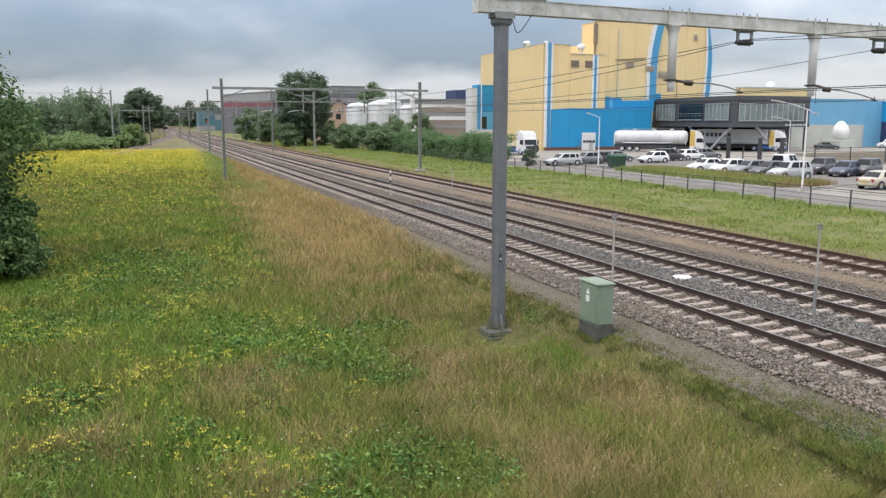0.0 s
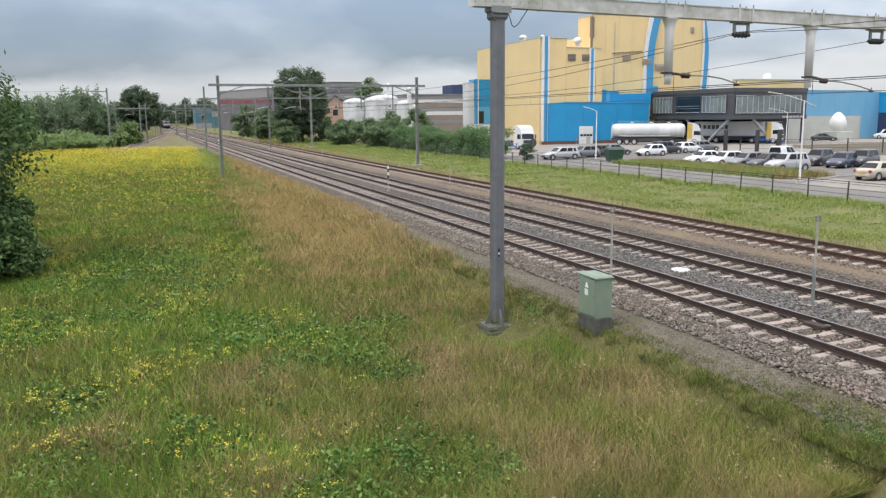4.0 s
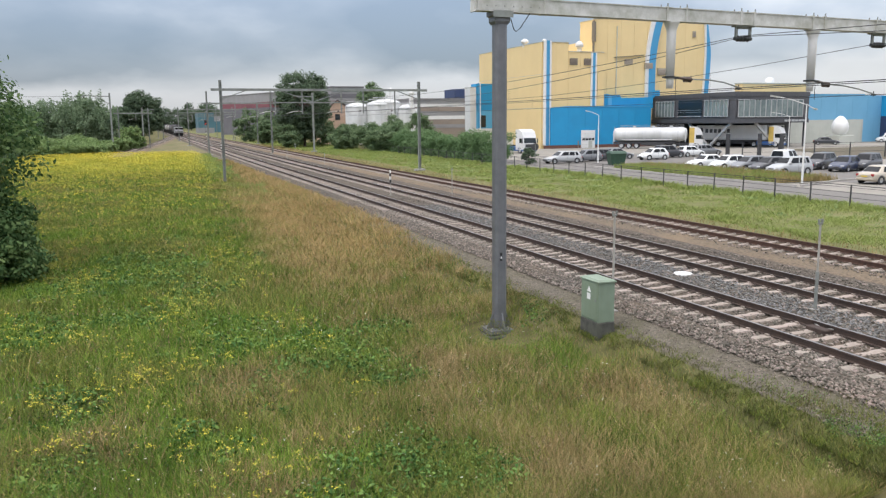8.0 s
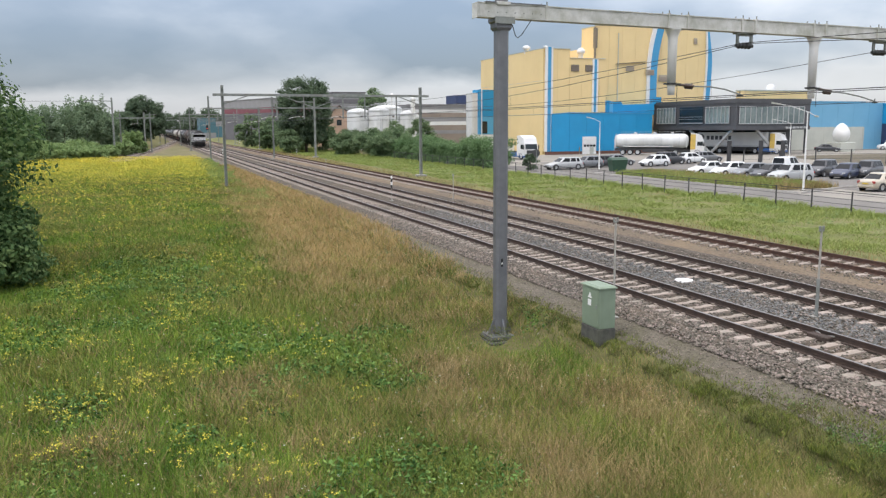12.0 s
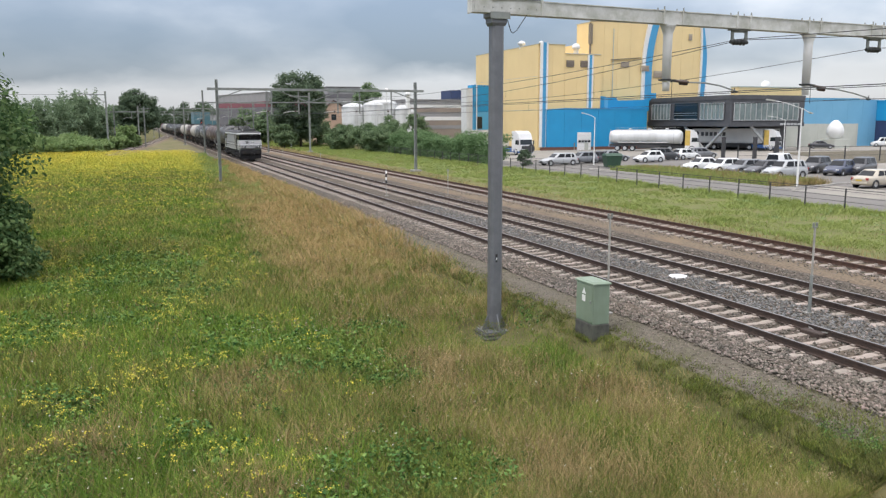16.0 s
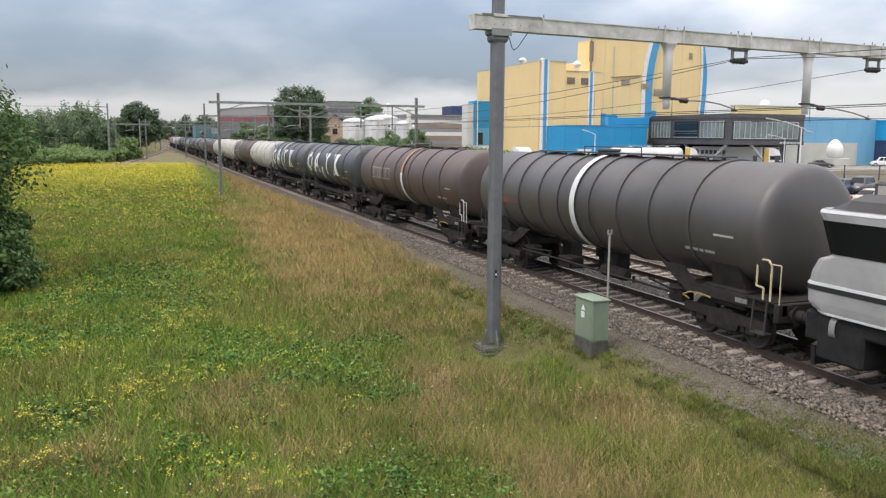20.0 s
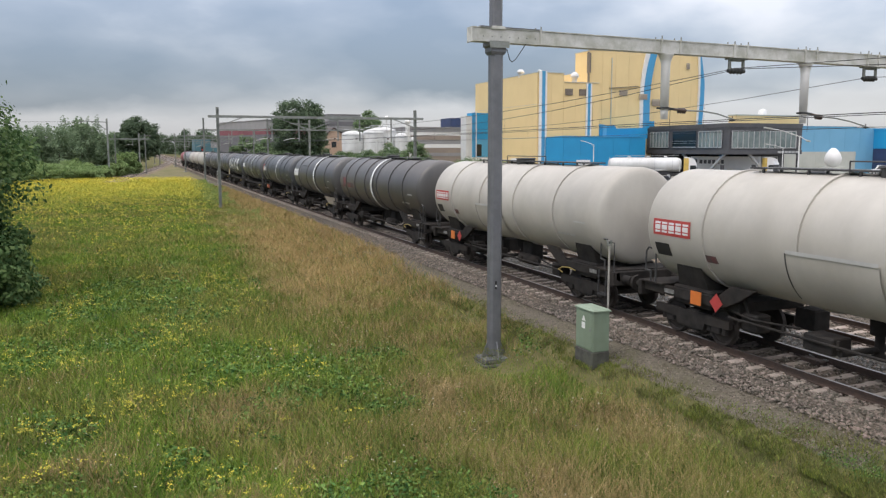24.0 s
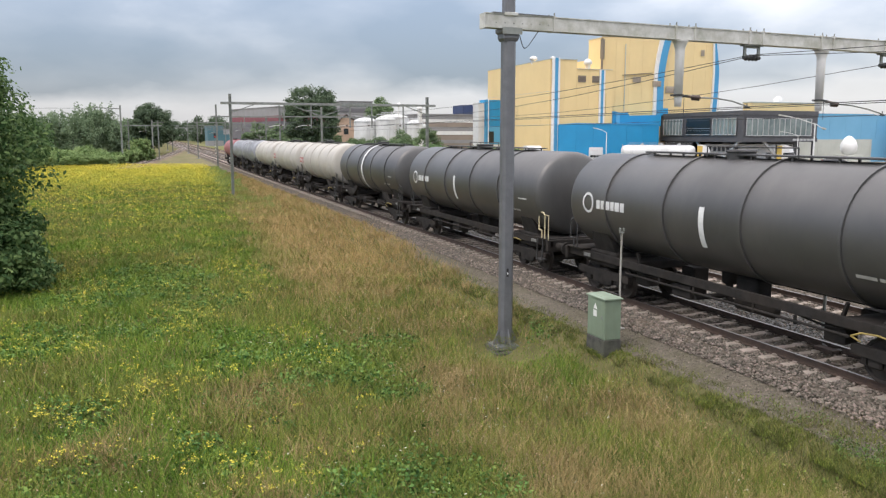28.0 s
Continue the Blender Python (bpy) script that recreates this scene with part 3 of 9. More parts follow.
    part("earth_cable", Geo().pipe([(9.93, Y - 0.12, 7.76), (10.04, Y - 0.13, 7.70), (10.13, Y - 0.13, 7.42), (10.20, Y - 0.13, 7.36), (10.32, Y - 0.13, 7.44), (10.62, Y - 0.14, 7.86)], 0.012, 6), M["wire"], t)
    # mast on the far side of the tracks
    part("mast", Geo().box(29.6, 29.95, Y - 0.17, Y + 0.17, -0.5, sag(29.8) - 0.03, 0.06), M["galv"], t)
    part("footing", Geo().box(29.3, 30.2, Y - 0.4, Y + 0.4, -0.9, -0.22, 0.03), M["concrete"], t)


def far_gantry(Y, xl, xr, top, zb, hang, group="catenary gantries"):
    t = thing("catenary_gantry", "older grey-green catenary portal with braced corners", "railway gantry", group)
    for x in (xl, xr):
        z0 = field_z(x, Y)
        h_beam = [(-0.13, -0.14), (-0.10, -0.14), (-0.10, -0.02), (0.10, -0.02), (0.10, -0.14), (0.13, -0.14), (0.13, 0.14), (0.10, 0.14), (0.10, 0.02), (-0.10, 0.02), (-0.10, 0.14), (-0.13, 0.14)]
        part("mast", Geo().prism([(x + a, Y + b) for a, b in h_beam], "z", z0, top), M["galv_old"], t)
        part("footing", Geo().box(x - 0.5, x + 0.5, Y - 0.5, Y + 0.5, z0 - 0.4, z0 + 0.25, 0.04), M["concrete"], t)
    part("beam", Geo().bar((xl - 0.9, Y - 0.1, zb), (xr + 0.9, Y - 0.1, zb), 0.10, 0.24), M["galv_old"], t)
    if xr - xl > 14:
        part("beam", Geo().bar((xl + 5, Y - 0.1, zb - 1.25), (xl + 13, Y - 0.1, zb - 1.25), 0.08, 0.12), M["galv_old"], t)
        part("brace", Geo().bar((xl + 0.1, Y, zb - 0.9), (xl + 2.6, Y, zb), 0.08, 0.08), M["galv_old"], t)
        part("brace", Geo().bar((xr - 0.1, Y, zb - 0.9), (xr - 2.6, Y, zb), 0.08, 0.08), M["galv_old"], t)
        part("brace", Geo().bar((xl + 9, Y, zb - 1.2), (xl + 12.2, Y, zb - 0.1), 0.07, 0.07), M["galv_old"], t)
        part("brace", Geo().bar((xl + 9, Y, zb - 1.2), (xl + 5.8, Y, zb - 0.1), 0.07, 0.07), M["galv_old"], t)
    for x in hang:
        p = part("hanging_post", Geo().bar((x, Y, zb), (x, Y, 5.75), 0.12, 0.12), M["galv_old"], t)
        part("registration_arm", Geo().pipe([(x, Y, 6.0), (x - 0.9, Y, 5.98), (x - 1.6, Y, 5.8)], 0.03, 6), M["galv_light"], p)
        part("insulator", Geo().lathe([(x - 0.45, 0.04), (x - 0.4, 0.09), (x - 0.3, 0.09), (x - 0.25, 0.04)], "x", (0, Y, 6.0), 10), M["insulator"], p)
    return t


def bracket_mast(x, Y, top, arms):
    t = thing("catenary_mast", "single grey catenary mast with a bracket arm", "railway mast", "catenary masts")
    z0 = field_z(x, Y) if x < 12 or x > 26 else -0.3
    part("mast", Geo().box(x - 0.16, x + 0.16, Y - 0.16, Y + 0.16, z0, top, 0.03), M["galv_old"], t)
    part("footing", Geo().box(x - 0.45, x + 0.45, Y - 0.45, Y + 0.45, z0 - 0.3, z0 + 0.3, 0.03), M["concrete"], t)
    for s, reach in arms:
        a = part("bracket", Geo().bar((x, Y, top - 0.7), (x + s * reach, Y, top - 0.55), 0.16, 0.16).bar((x, Y, top - 2.2), (x + s * reach * 0.6, Y, top - 0.62), 0.11, 0.11), M["galv_old"], t)
        part("insulator", Geo().lathe([(top - 0.6, 0.03), (top - 0.7, 0.09), (top - 0.95, 0.09), (top - 1.0, 0.03)], "z", (x + s * reach * 0.92, Y, 0), 10), M["insulator"], a)


def overhead_wire(name, x, z_at, zmid, spans, label, r, path=bend):
    """A wire that sags between its supports."""
    g = Geo()
    pts = []
    for a, b in zip(spans, spans[1:]):
        n = 10
        for i in range(n):
            k = i / n
            y = a + (b - a) * k
            pts.append((x + path(y), y, z_at - (z_at - zmid) * 4 * k * (1 - k)))
    pts.append((x + path(spans[-1]), spans[-1], z_at))
    g.pipe(pts, r, 5)
    return solid(name, g, M["wire"], label, "wire", "overhead wires")


def catenary(x, zc, zm, spans, mids):
    """Contact wire, one carrier wire for each lowest height in mids, and droppers from the lowest."""
    overhead_wire("contact_wire", x, zc, zc - 0.03, spans, "thin dark contact wire above a track", 0.011)
    for i, mid in enumerate(mids):
        overhead_wire("messenger_wire", x + 0.05 * i, zm - 0.02 * i, mid, spans, "sagging dark carrier wire above a track", 0.011)
    if not mids:
        return
    low_ = mids[-1]
    g = Geo()
    for a, b in zip(spans, spans[1:]):
        if b > 160:
            break
        n = 7
        for i in range(1, n):
            k = i / n
            y = a + (b - a) * k
            g.tube((x + bend(y), y, zc), (x + bend(y), y, zm - (zm - low_) * 4 * k * (1 - k)), 0.005, 4)
    solid("dropper_wires", g, M["wire"], "thin vertical dropper wires", "wire", "overhead wires", "stuff")


near_gantry()
far_gantry(81, 8.0, 28.25, 9.0, 8.1, (13.2, 15.9, 19.9, 22.2, 25.6))
far_gantry(141, 11.6, 22.2, 10.2, 8.2, (16.2, 20.0))
far_gantry(203, 12.2, 28.5, 10.0, 8.2, (16.9, 20.5, 25.9))
far_gantry(265, 13.0, 29.5, 10.0, 8.2, (17.2, 21.0, 26.4))
far_gantry(330, 8.5, 30.5, 10.0, 8.2, (17.6, 21.6, 27.0))
far_gantry(185, -3.0, 3.0, 8.3, 7.2, (0.5,))
bracket_mast(-4.1, 172, 11.0, ((-1, 5.0),))
bracket_mast(2.2, 228, 9.2, ((1, 3.0),))
bracket_mast(9.0, 285, 9.2, ((1, 3.0),))
bracket_mast(29.5, 141, 10.0, ((-1, 3.4),))
SPANS = (-41, 21, 81, 141, 203, 265, 330, 400)
catenary(T1, 5.66, 6.9, SPANS, ())
catenary(T2 - 0.14, 5.80, 7.47, SPANS, (6.72, 6.24))
catenary(T3 + 0.09, 5.64, 7.36, SPANS, (6.31,))
solid("feeder_wire", Geo().pipe([(-8.8, 172, 10.3), (-20, 165, 10.0), (-34, 156, 10.3), (-60, 140, 11.5)], 0.025, 5), M["wire"], "thin feeder wire over the shrubs", "wire", "overhead wires")


# ---- the factory and the buildings beyond ----
def ribbed_wall(parent, name, x0, x1, y, z0, z1, material, step=1.2, top=None):
    """A cladding wall facing the tracks, with shallow vertical joints. top(x) gives the height where the edge slopes."""
    top = top or (lambda x: z1)
    back = part(name, Geo().prism([(x0, z0), (x1, z0), (x1, top(x1) - 0.05), (x0, top(x0) - 0.05)], "y", y + 0.05, y + 0.25), material, parent)
    x = x0
    while x < x1 - 1e-6:
        b = min(x + step, x1)
        part("cladding_panel", Geo().prism([(x + 0.015, z0), (b - 0.015, z0), (b - 0.015, top(b)), (x + 0.015, top(x))], "y", y - 0.05, y + 0.04), material, back)
        x = b
    return back


def window_rows(parent, face, u0, u1, z0, z1, n, at, label="glazed strip window"):
    """A strip window on a wall: face 'x' looks to -x at x=at, face 'y' looks to -y at y=at."""
    def box(g, a, b, c, d, o0, o1):
        if face == "x":
            g.box(at - o1, at - o0, a, b, c, d)
        else:
            g.box(a, b, at - o1, at - o0, c, d)
        return g
    w = part("window", box(Geo(), u0, u1, z0, z1, 0.005, 0.03), M["window_pale"], parent, label)
    fr = Geo()
    box(fr, u0 - 0.08, u1 + 0.08, z0 - 0.12, z0, 0.005, 0.12)
    box(fr, u0 - 0.08, u1 + 0.08, z1, z1 + 0.08, 0.005, 0.08)
    part("window_frame", fr, M["alu"], w)
    for i in range(n + 1):
        u = u0 + (u1 - u0) * i / n
        part("mullion", box(Geo(), u - 0.05, u + 0.05, z0, z1, 0.03, 0.16), M["alu"], w)


def factory():
    t = thing("factory", "yellow and blue clad factory with tall stepped blocks", "factory building")
    z = -0.4
    # stepped front block
    part("core", Geo().box(69.75, 74.85, 131.5, 160, z, 18.6).box(74.85, 82.6, 131.5, 152, z, 17.0), M["yellow_clad"], t)
    ribbed_wall(t, "front_cladding", 69.8, 74.85, 131.4, z, 18.7, M["yellow_clad"], 2.5)
    ribbed_wall(t, "front_cladding", 74.85, 82.3, 131.4, z, 17.1, M["yellow_clad"], 2.5)
    for i in range(6):
        part("cladding_panel", Geo().box(69.45, 69.75, 131.5 + 4.7 * i + 0.008, 131.5 + 4.7 * (i + 1) - 0.008, z, 18.7), M["yellow_clad"], t)
    for zz in (7.0, 13.0):
        part("cladding_seam", Geo().box(69.43, 69.45, 131.5, 159.5, zz, zz + 0.05), M["beige_clad"], t)
    part("roof_edge", Geo().box(69.4, 74.9, 131.2, 131.5, 18.7, 18.80).box(74.9, 82.3, 131.2, 131.5, 17.1, 17.2).box(69.4, 69.7, 131.5, 159.7, 18.7, 18.80), M["beige_clad"], t)
    for x0, a, b, c, zz0, zz1 in ((69.68, 0.50, 0.68, 0.34, 0.24, 18.95), (79.52, 0.30, 0.55, 0.28, 7.35, 17.0)):
        part("white_strip", Geo().box(x0, x0 + a, 131.02, 131.34, zz0, zz1, 0.03), M["white"], t, "white trim strip")
        part("blue_strip", Geo().box(x0 + a + 0.01, x0 + a + b, 131.05, 131.34, zz0, zz1), M["blue_trim"], t, "blue trim strip")
        part("white_strip", Geo().box(x0 + a + b + 0.01, x0 + a + b + c, 131.02, 131.34, zz0, zz1), M["white"], t)
    for x0 in (75.09, 78.05):
        v = part("louvre", Geo().box(x0, x0 + 1.6, 131.22, 131.34, 14.75, 15.95), M["vent"], t)
        for i in range(5):
            part("slat", Geo().box(x0 + 0.05, x0 + 1.55, 131.14, 131.22, 14.83 + 0.22 * i, 14.91 + 0.22 * i), M["brown_clad"], v)
    for x, y, zz, r, hh in ((68.6, 139, 18.6, 0.75, 1.3), (69.2, 132.4, 18.7, 0.4, 0.6), (76.6, 132.6, 17.2, 0.8, 1.9)):
        part("roof_vent", Geo().lathe([(zz - 0.2, r * 0.6), (zz + hh * 0.45, r * 0.6), (zz + hh * 0.5, r), (zz + hh * 0.8, r * 0.9), (zz + hh, r * 0.4), (zz + hh + 0.02, 0.001)], "z", (x + 1.2, y, 0), 16), M["white"], t, "white roof ventilator")
    # tall block
    part("tower", Geo().box(83.0, 109.0, 136.2, 141.3, z, 23.6).box(84.0, 109.0, 141.3, 158, z, 20.0), M["yellow_clad"], t)
    part("tower_edge", Geo().box(82.9, 83.2, 136.3, 141.4, 23.6, 23.72), M["beige_clad"], t)
    rise = lambda x: 23.7 + 0.5 * min(max((x - 83) / 12, 0.0), 1.0)
    ribbed_wall(t, "tall_cladding", 83.0, 109.0, 136.1, 8.0, 24.2, M["yellow_clad"], 3.0, rise)
    part("corner_pipe", Geo().tube((82.85, 136.0, 9), (82.85, 136.0, 23.4), 0.22, 12).tube((82.85, 135.9, 19.5), (82.85, 135.9, 23.2), 0.42, 12), M["vent"], t, "brown pipe with a wider upper sleeve")
    part("down_pipe", Geo().tube((88.0, 135.9, 9.6), (88.0, 135.9, 22.5), 0.10, 8), M["beige_clad"], t)
    part("roof_edge", Geo().prism([(82.9, 23.72), (95.0, 24.22), (109.1, 24.22), (109.1, 24.34), (95.0, 24.34), (82.9, 23.84)], "y", 135.95, 136.3), M["beige_clad"], t)

    def swoosh(x_at, x_to, name, material, off):
        rings = []
        for i in range(17):
            zz = 9.0 + (24.35 - 9.0) * i / 16
            rings.append([(x_at(zz), 135.6 - off, zz), (x_to(zz), 135.6 - off, zz), (x_to(zz), 135.98, zz), (x_at(zz), 135.98, zz)])
        part(name, Geo().loft(rings), material, t)
    line = lambda zz: 94.6 + 1.35 * (max(zz - 15.0, 0.0) / 9.3) ** 2
    swoosh(line, lambda zz: line(zz) + 0.66 + 0.25 * max(zz - 15, 0) / 9.3, "white_strip", M["white"], 0.0)
    swoosh(lambda zz: line(zz) + 0.66 + 0.25 * max(zz - 15, 0) / 9.3, lambda zz: line(zz) + 2.15 + 0.3 * max(zz - 15, 0) / 9.3, "blue_strip", M["blue_trim"], 0.1)
    part("blue_strip", Geo().box(96.1, 97.9, 135.4, 135.9, 9.0, 10.4), M["blue_clad"], t)
    bow = lambda zz: 108.35 + 0.33 * math.sin(min(max((zz - 9.6) / 14.5, 0), 1) * math.pi)
    swoosh(bow, lambda zz: bow(zz) + 0.3, "white_strip", M["white"], 0.0)
    swoosh(lambda zz: bow(zz) + 0.3, lambda zz: bow(zz) + 0.55 + 0.75 * min(max((24.2 - zz) / 6.0, 0), 1), "blue_strip", M["blue_trim"], 0.05)
    for x0, z0, w, h in ((89.84, 15.32, 1.85, 1.05), (97.5, 13.45, 2.1, 1.3), (105.6, 20.9, 0.8, 1.2), (94.4, 14.6, 1.7, 1.1)):
        v = part("wall_vent", Geo().box(x0, x0 + w, 135.46 if x0 == 94.4 else 135.85, 136.0, z0, z0 + h, 0.02), M["vent_pale"], t)
        for i in range(4):
            part("slat", Geo().box(x0 + 0.06, x0 + w - 0.06, 135.42 if x0 == 94.4 else 135.81, 135.46 if x0 == 94.4 else 135.85, z0 + 0.12 + 0.22 * i, z0 + 0.2 + 0.22 * i), M["brown_clad"], v)
    part("ledge", Geo().prism([(87.5, 16.6), (94.2, 17.15), (94.2, 17.27), (87.5, 16.72)], "y", 135.7, 136.0), M["vent"], t)
    # low blue extension with a stepped top edge
    slope = lambda x: 7.08 if x < 74.1 else 7.34 - (x - 74.2) * 0.009
    ribbed_wall(t, "blue_cladding", 70.9, 92.5, 130.6, 0.24, 9, M["blue_clad"], 3.6, slope)
    part("blue_core", Geo().box(71.0, 92.5, 130.9, 136, z, 6.95), M["blue_clad"], t)
    part("blue_edge", Geo().box(74.2, 92.5, 130.46, 130.56, 7.12, 7.26), M["blue_trim"], t)
    part("blue_upper", Geo().prism([(81.8, 6.9), (94.6, 6.9), (94.6, 9.05), (87.45, 8.83), (87.05, 9.37), (84.9, 9.45), (84.4, 9.6), (81.8, 9.6)], "y", 133.0, 136), M["blue_clad"], t)
    part("upper_door", Geo().box(84.4, 85.2, 132.9, 133.0, 7.3, 9.3), M["blue_pale"], t)
    part("roof_rail", Geo().bar((87.6, 133.0, 9.0), (94.0, 133.0, 9.2), 0.06, 0.06), M["vent"], t)
    part("plinth", Geo().box(69.7, 92.5, 130.5, 130.9, z, 0.24), M["plinth"], t, "dark brick plinth")
    d = part("roller_door", Geo().box(77.23, 80.15, 130.36, 130.52, z, 2.9, 0.02), M["white"], t, "white sectional door with a window strip")
    for i in range(4):
        part("door_window", Geo().box(77.45 + 0.66 * i, 77.97 + 0.66 * i, 130.33, 130.36, 1.05, 1.45), M["window"], d)
    part("wicket_door", Geo().box(78.75, 79.55, 130.325, 130.35, z, 1.0), M["beige_clad"], d)
    for i in range(1, 5):
        part("door_joint", Geo().box(77.27, 80.11, 130.345, 130.36, -0.4 + i * 0.66, -0.37 + i * 0.66), M["alu"], d)
    part("down_pipe", Geo().tube((76.6, 130.4, z), (76.6, 130.4, 1.0), 0.09, 8), M["brown_clad"], t)
    part("side_door", Geo().box(69.3, 69.45, 135.2, 136.6, z, 2.4), M["brown_clad"], t)
    # pale blue hall further along
    ribbed_wall(t, "hall_cladding", 113.2, 147, 126.0, 4.3, 9.2, M["hall_blue"], 4.2)
    ribbed_wall(t, "hall_base", 113.2, 141.6, 125.95, z, 4.3, M["beige_clad"], 3.5)
    ribbed_wall(t, "hall_base", 141.6, 147, 126.0, z, 4.3, M["hall_blue"], 3.0)
    part("hall_roof", Geo().box(113.2, 147, 126.2, 160, z, 9.1), M["hall_blue"], t)
    part("hall_parapet", Geo().box(113.2, 141.5, 125.85, 126.1, 9.2, 9.42), M["blue_pale"], t)
    part("hall_edge", Geo().box(113.2, 147, 125.85, 126.1, 9.421, 9.47), M["vent"], t)


def office():
    t = thing("office_block", "dark grey raised office block on slanted struts", "office building")
    x0, x1, y0, y1, z0, z1 = 96.8, 113.2, 112.4, 136.6, 4.0, 9.1
    part("upper_floor", Geo().box(x0, x1, y0, y1, z0, z1, 0.05), M["dark_clad"], t)
    part("parapet", Geo().box(x0 - 0.12, x1, y0 - 0.12, y0, z1 - 0.5, z1 + 0.25).box(x0 - 0.12, x0, y0, y1, z1 - 0.5, z1 + 0.25), M["dark_clad"], t)
    part("floor_edge", Geo().box(x0 - 0.14, x1, y0 - 0.14, y0, z0 - 0.05, z0 + 0.65).box(x0 - 0.14, x0, y0, y1, z0 - 0.05, z0 + 0.65), M["dark_clad"], t)
    window_rows(t, "x", 129.0, 134.8, 5.25, 8.1, 6, x0 - 0.12)
    window_rows(t, "x", 114.0, 120.2, 5.25, 8.0, 6, x0 - 0.12)
    rec = part("balcony", Geo().box(x0 - 0.15, x0 - 0.13, 121.0, 127.8, 5.1, 8.15), M["window"], t, "dark recessed balcony")
    part("balcony_rail", Geo().bar((x0 - 0.2, 121.0, 6.35), (x0 - 0.2, 127.8, 6.35), 0.05, 0.06).bar((x0 - 0.2, 121.0, 5.95), (x0 - 0.2, 127.8, 5.95), 0.04, 0.04), M["alu"], rec)
    part("balcony_sill", Geo().box(x0 - 0.25, x0 - 0.15, 121.0, 127.8, 5.15, 5.3), M["alu"], rec)
    window_rows(t, "y", 97.3, 111.6, 5.1, 7.95, 12, y0 - 0.12)
    part("ground_floor", Geo().box(105.5, x1, 116.5, y1, -0.4, z0), M["dark_clad"], t)
    part("back_wall", Geo().box(97.4, 105.5, 128, 135.5, -0.4, z0), M["black"], t)
    part("entrance", Geo().box(108.6, 111.4, 116.38, 116.5, -0.3, 3.3), M["window"], t, "glazed entrance")
    part("entrance_frame", Geo().box(108.4, 108.6, 116.3, 116.5, -0.3, 3.4).box(111.4, 111.6, 116.3, 116.5, -0.3, 3.4).box(108.4, 111.6, 116.3, 116.5, 3.3, 3.5), M["alu"], t)
    for a, b in (((97.4, 125.5, z0), (97.4, 119.6, -0.3)), ((97.4, 114.0, z0), (97.4, 119.6, -0.3)), ((102, 113.2, z0), (106.8, 113.2, -0.3))):
        part("strut", Geo().bar(a, b, 0.38, 0.38), M["alu"], t, "pale slanted steel strut")
    part("column", Geo().box(112.6, 113.0, 112.6, 113.0, -0.4, z0), M["dark_clad"], t)
    for i in range(6):
        part("sign_bar", Geo().box(107.6 + 0.8 * i, 108.2 + 0.8 * i, 112.16, 112.24, 4.15, 4.5), M["alu"], t, "plain pale bar of a sign")


def block(name, label, category, x0, x1, y0, y1, bands, roof=None):
    """A plain building of horizontal bands: (z0, z1, material)."""
    t = thing(name, label, category)
    for i, (a, b, m) in enumerate(bands):
        part("wall_band", Geo().box(x0 - 0.06 * (i % 2), x1 + 0.06 * (i % 2), y0 - 0.06 * (i % 2), y1, a, b), m, t)
    if roof:
        part("roof", Geo().box(x0 - 0.2, x1 + 0.2, y0 - 0.2, y1 + 0.2, bands[-1][1], bands[-1][1] + 0.3), roof, t)
    return t


factory()
office()
t = block("industrial_hall", "low hall with white and brown horizontal stripes", "industrial building", 66.4, 90, 198, 225,
          [(-0.4, 3.1, M["brown_clad"]), (3.1, 4.0, M["grey_clad"]), (4.0, 5.3, M["brown_clad"]), (5.3, 6.25, M["white"]), (6.25, 7.4, M["grey_clad"]), (7.4, 8.5, M["brown_clad"]), (8.5, 9.35, M["white"]), (9.35, 10.4, M["grey_clad"])], M["grey_clad"])
part("roof_box", Geo().box(85.4, 90.2, 214, 222, 10.4, 13.75, 0.05), M["navy"], t, "dark blue box on the roof")
t = block("stair_tower", "blue and white clad tower beside the tracks", "industrial building", 64.75, 69.4, 150.5, 153.2,
          [(-0.4, 3.3, M["white"]), (3.3, 6.9, M["blue_pale"]), (6.9, 12.2, M["blue_clad"])])
part("pale_wing", Geo().box(63.4, 64.7, 150.45, 153.3, -0.4, 11.6), M["tank_white"], t, "pale grey side wing")
part("window", Geo().box(65.75, 66.8, 150.36, 150.42, 3.5, 5.9), M["window"], t)
part("blue_strip", Geo().box(65.0, 65.4, 150.34, 150.42, 3.3, 12.3), M["blue_trim"], t)
part("pipe", Geo().tube((65.55, 150.3, 0), (65.55, 150.3, 12.5), 0.10, 8), M["white"], t)
for x in (63.9, 65.6, 67.3):
    part("white_panel", Geo().box(x, x + 1.55, 150.30, 150.40, -0.4, 2.9), M["white"], t)
part("low_wall", Geo().box(59, 70.4, 143.2, 143.6, -0.4, 1.2), M["white"], t)
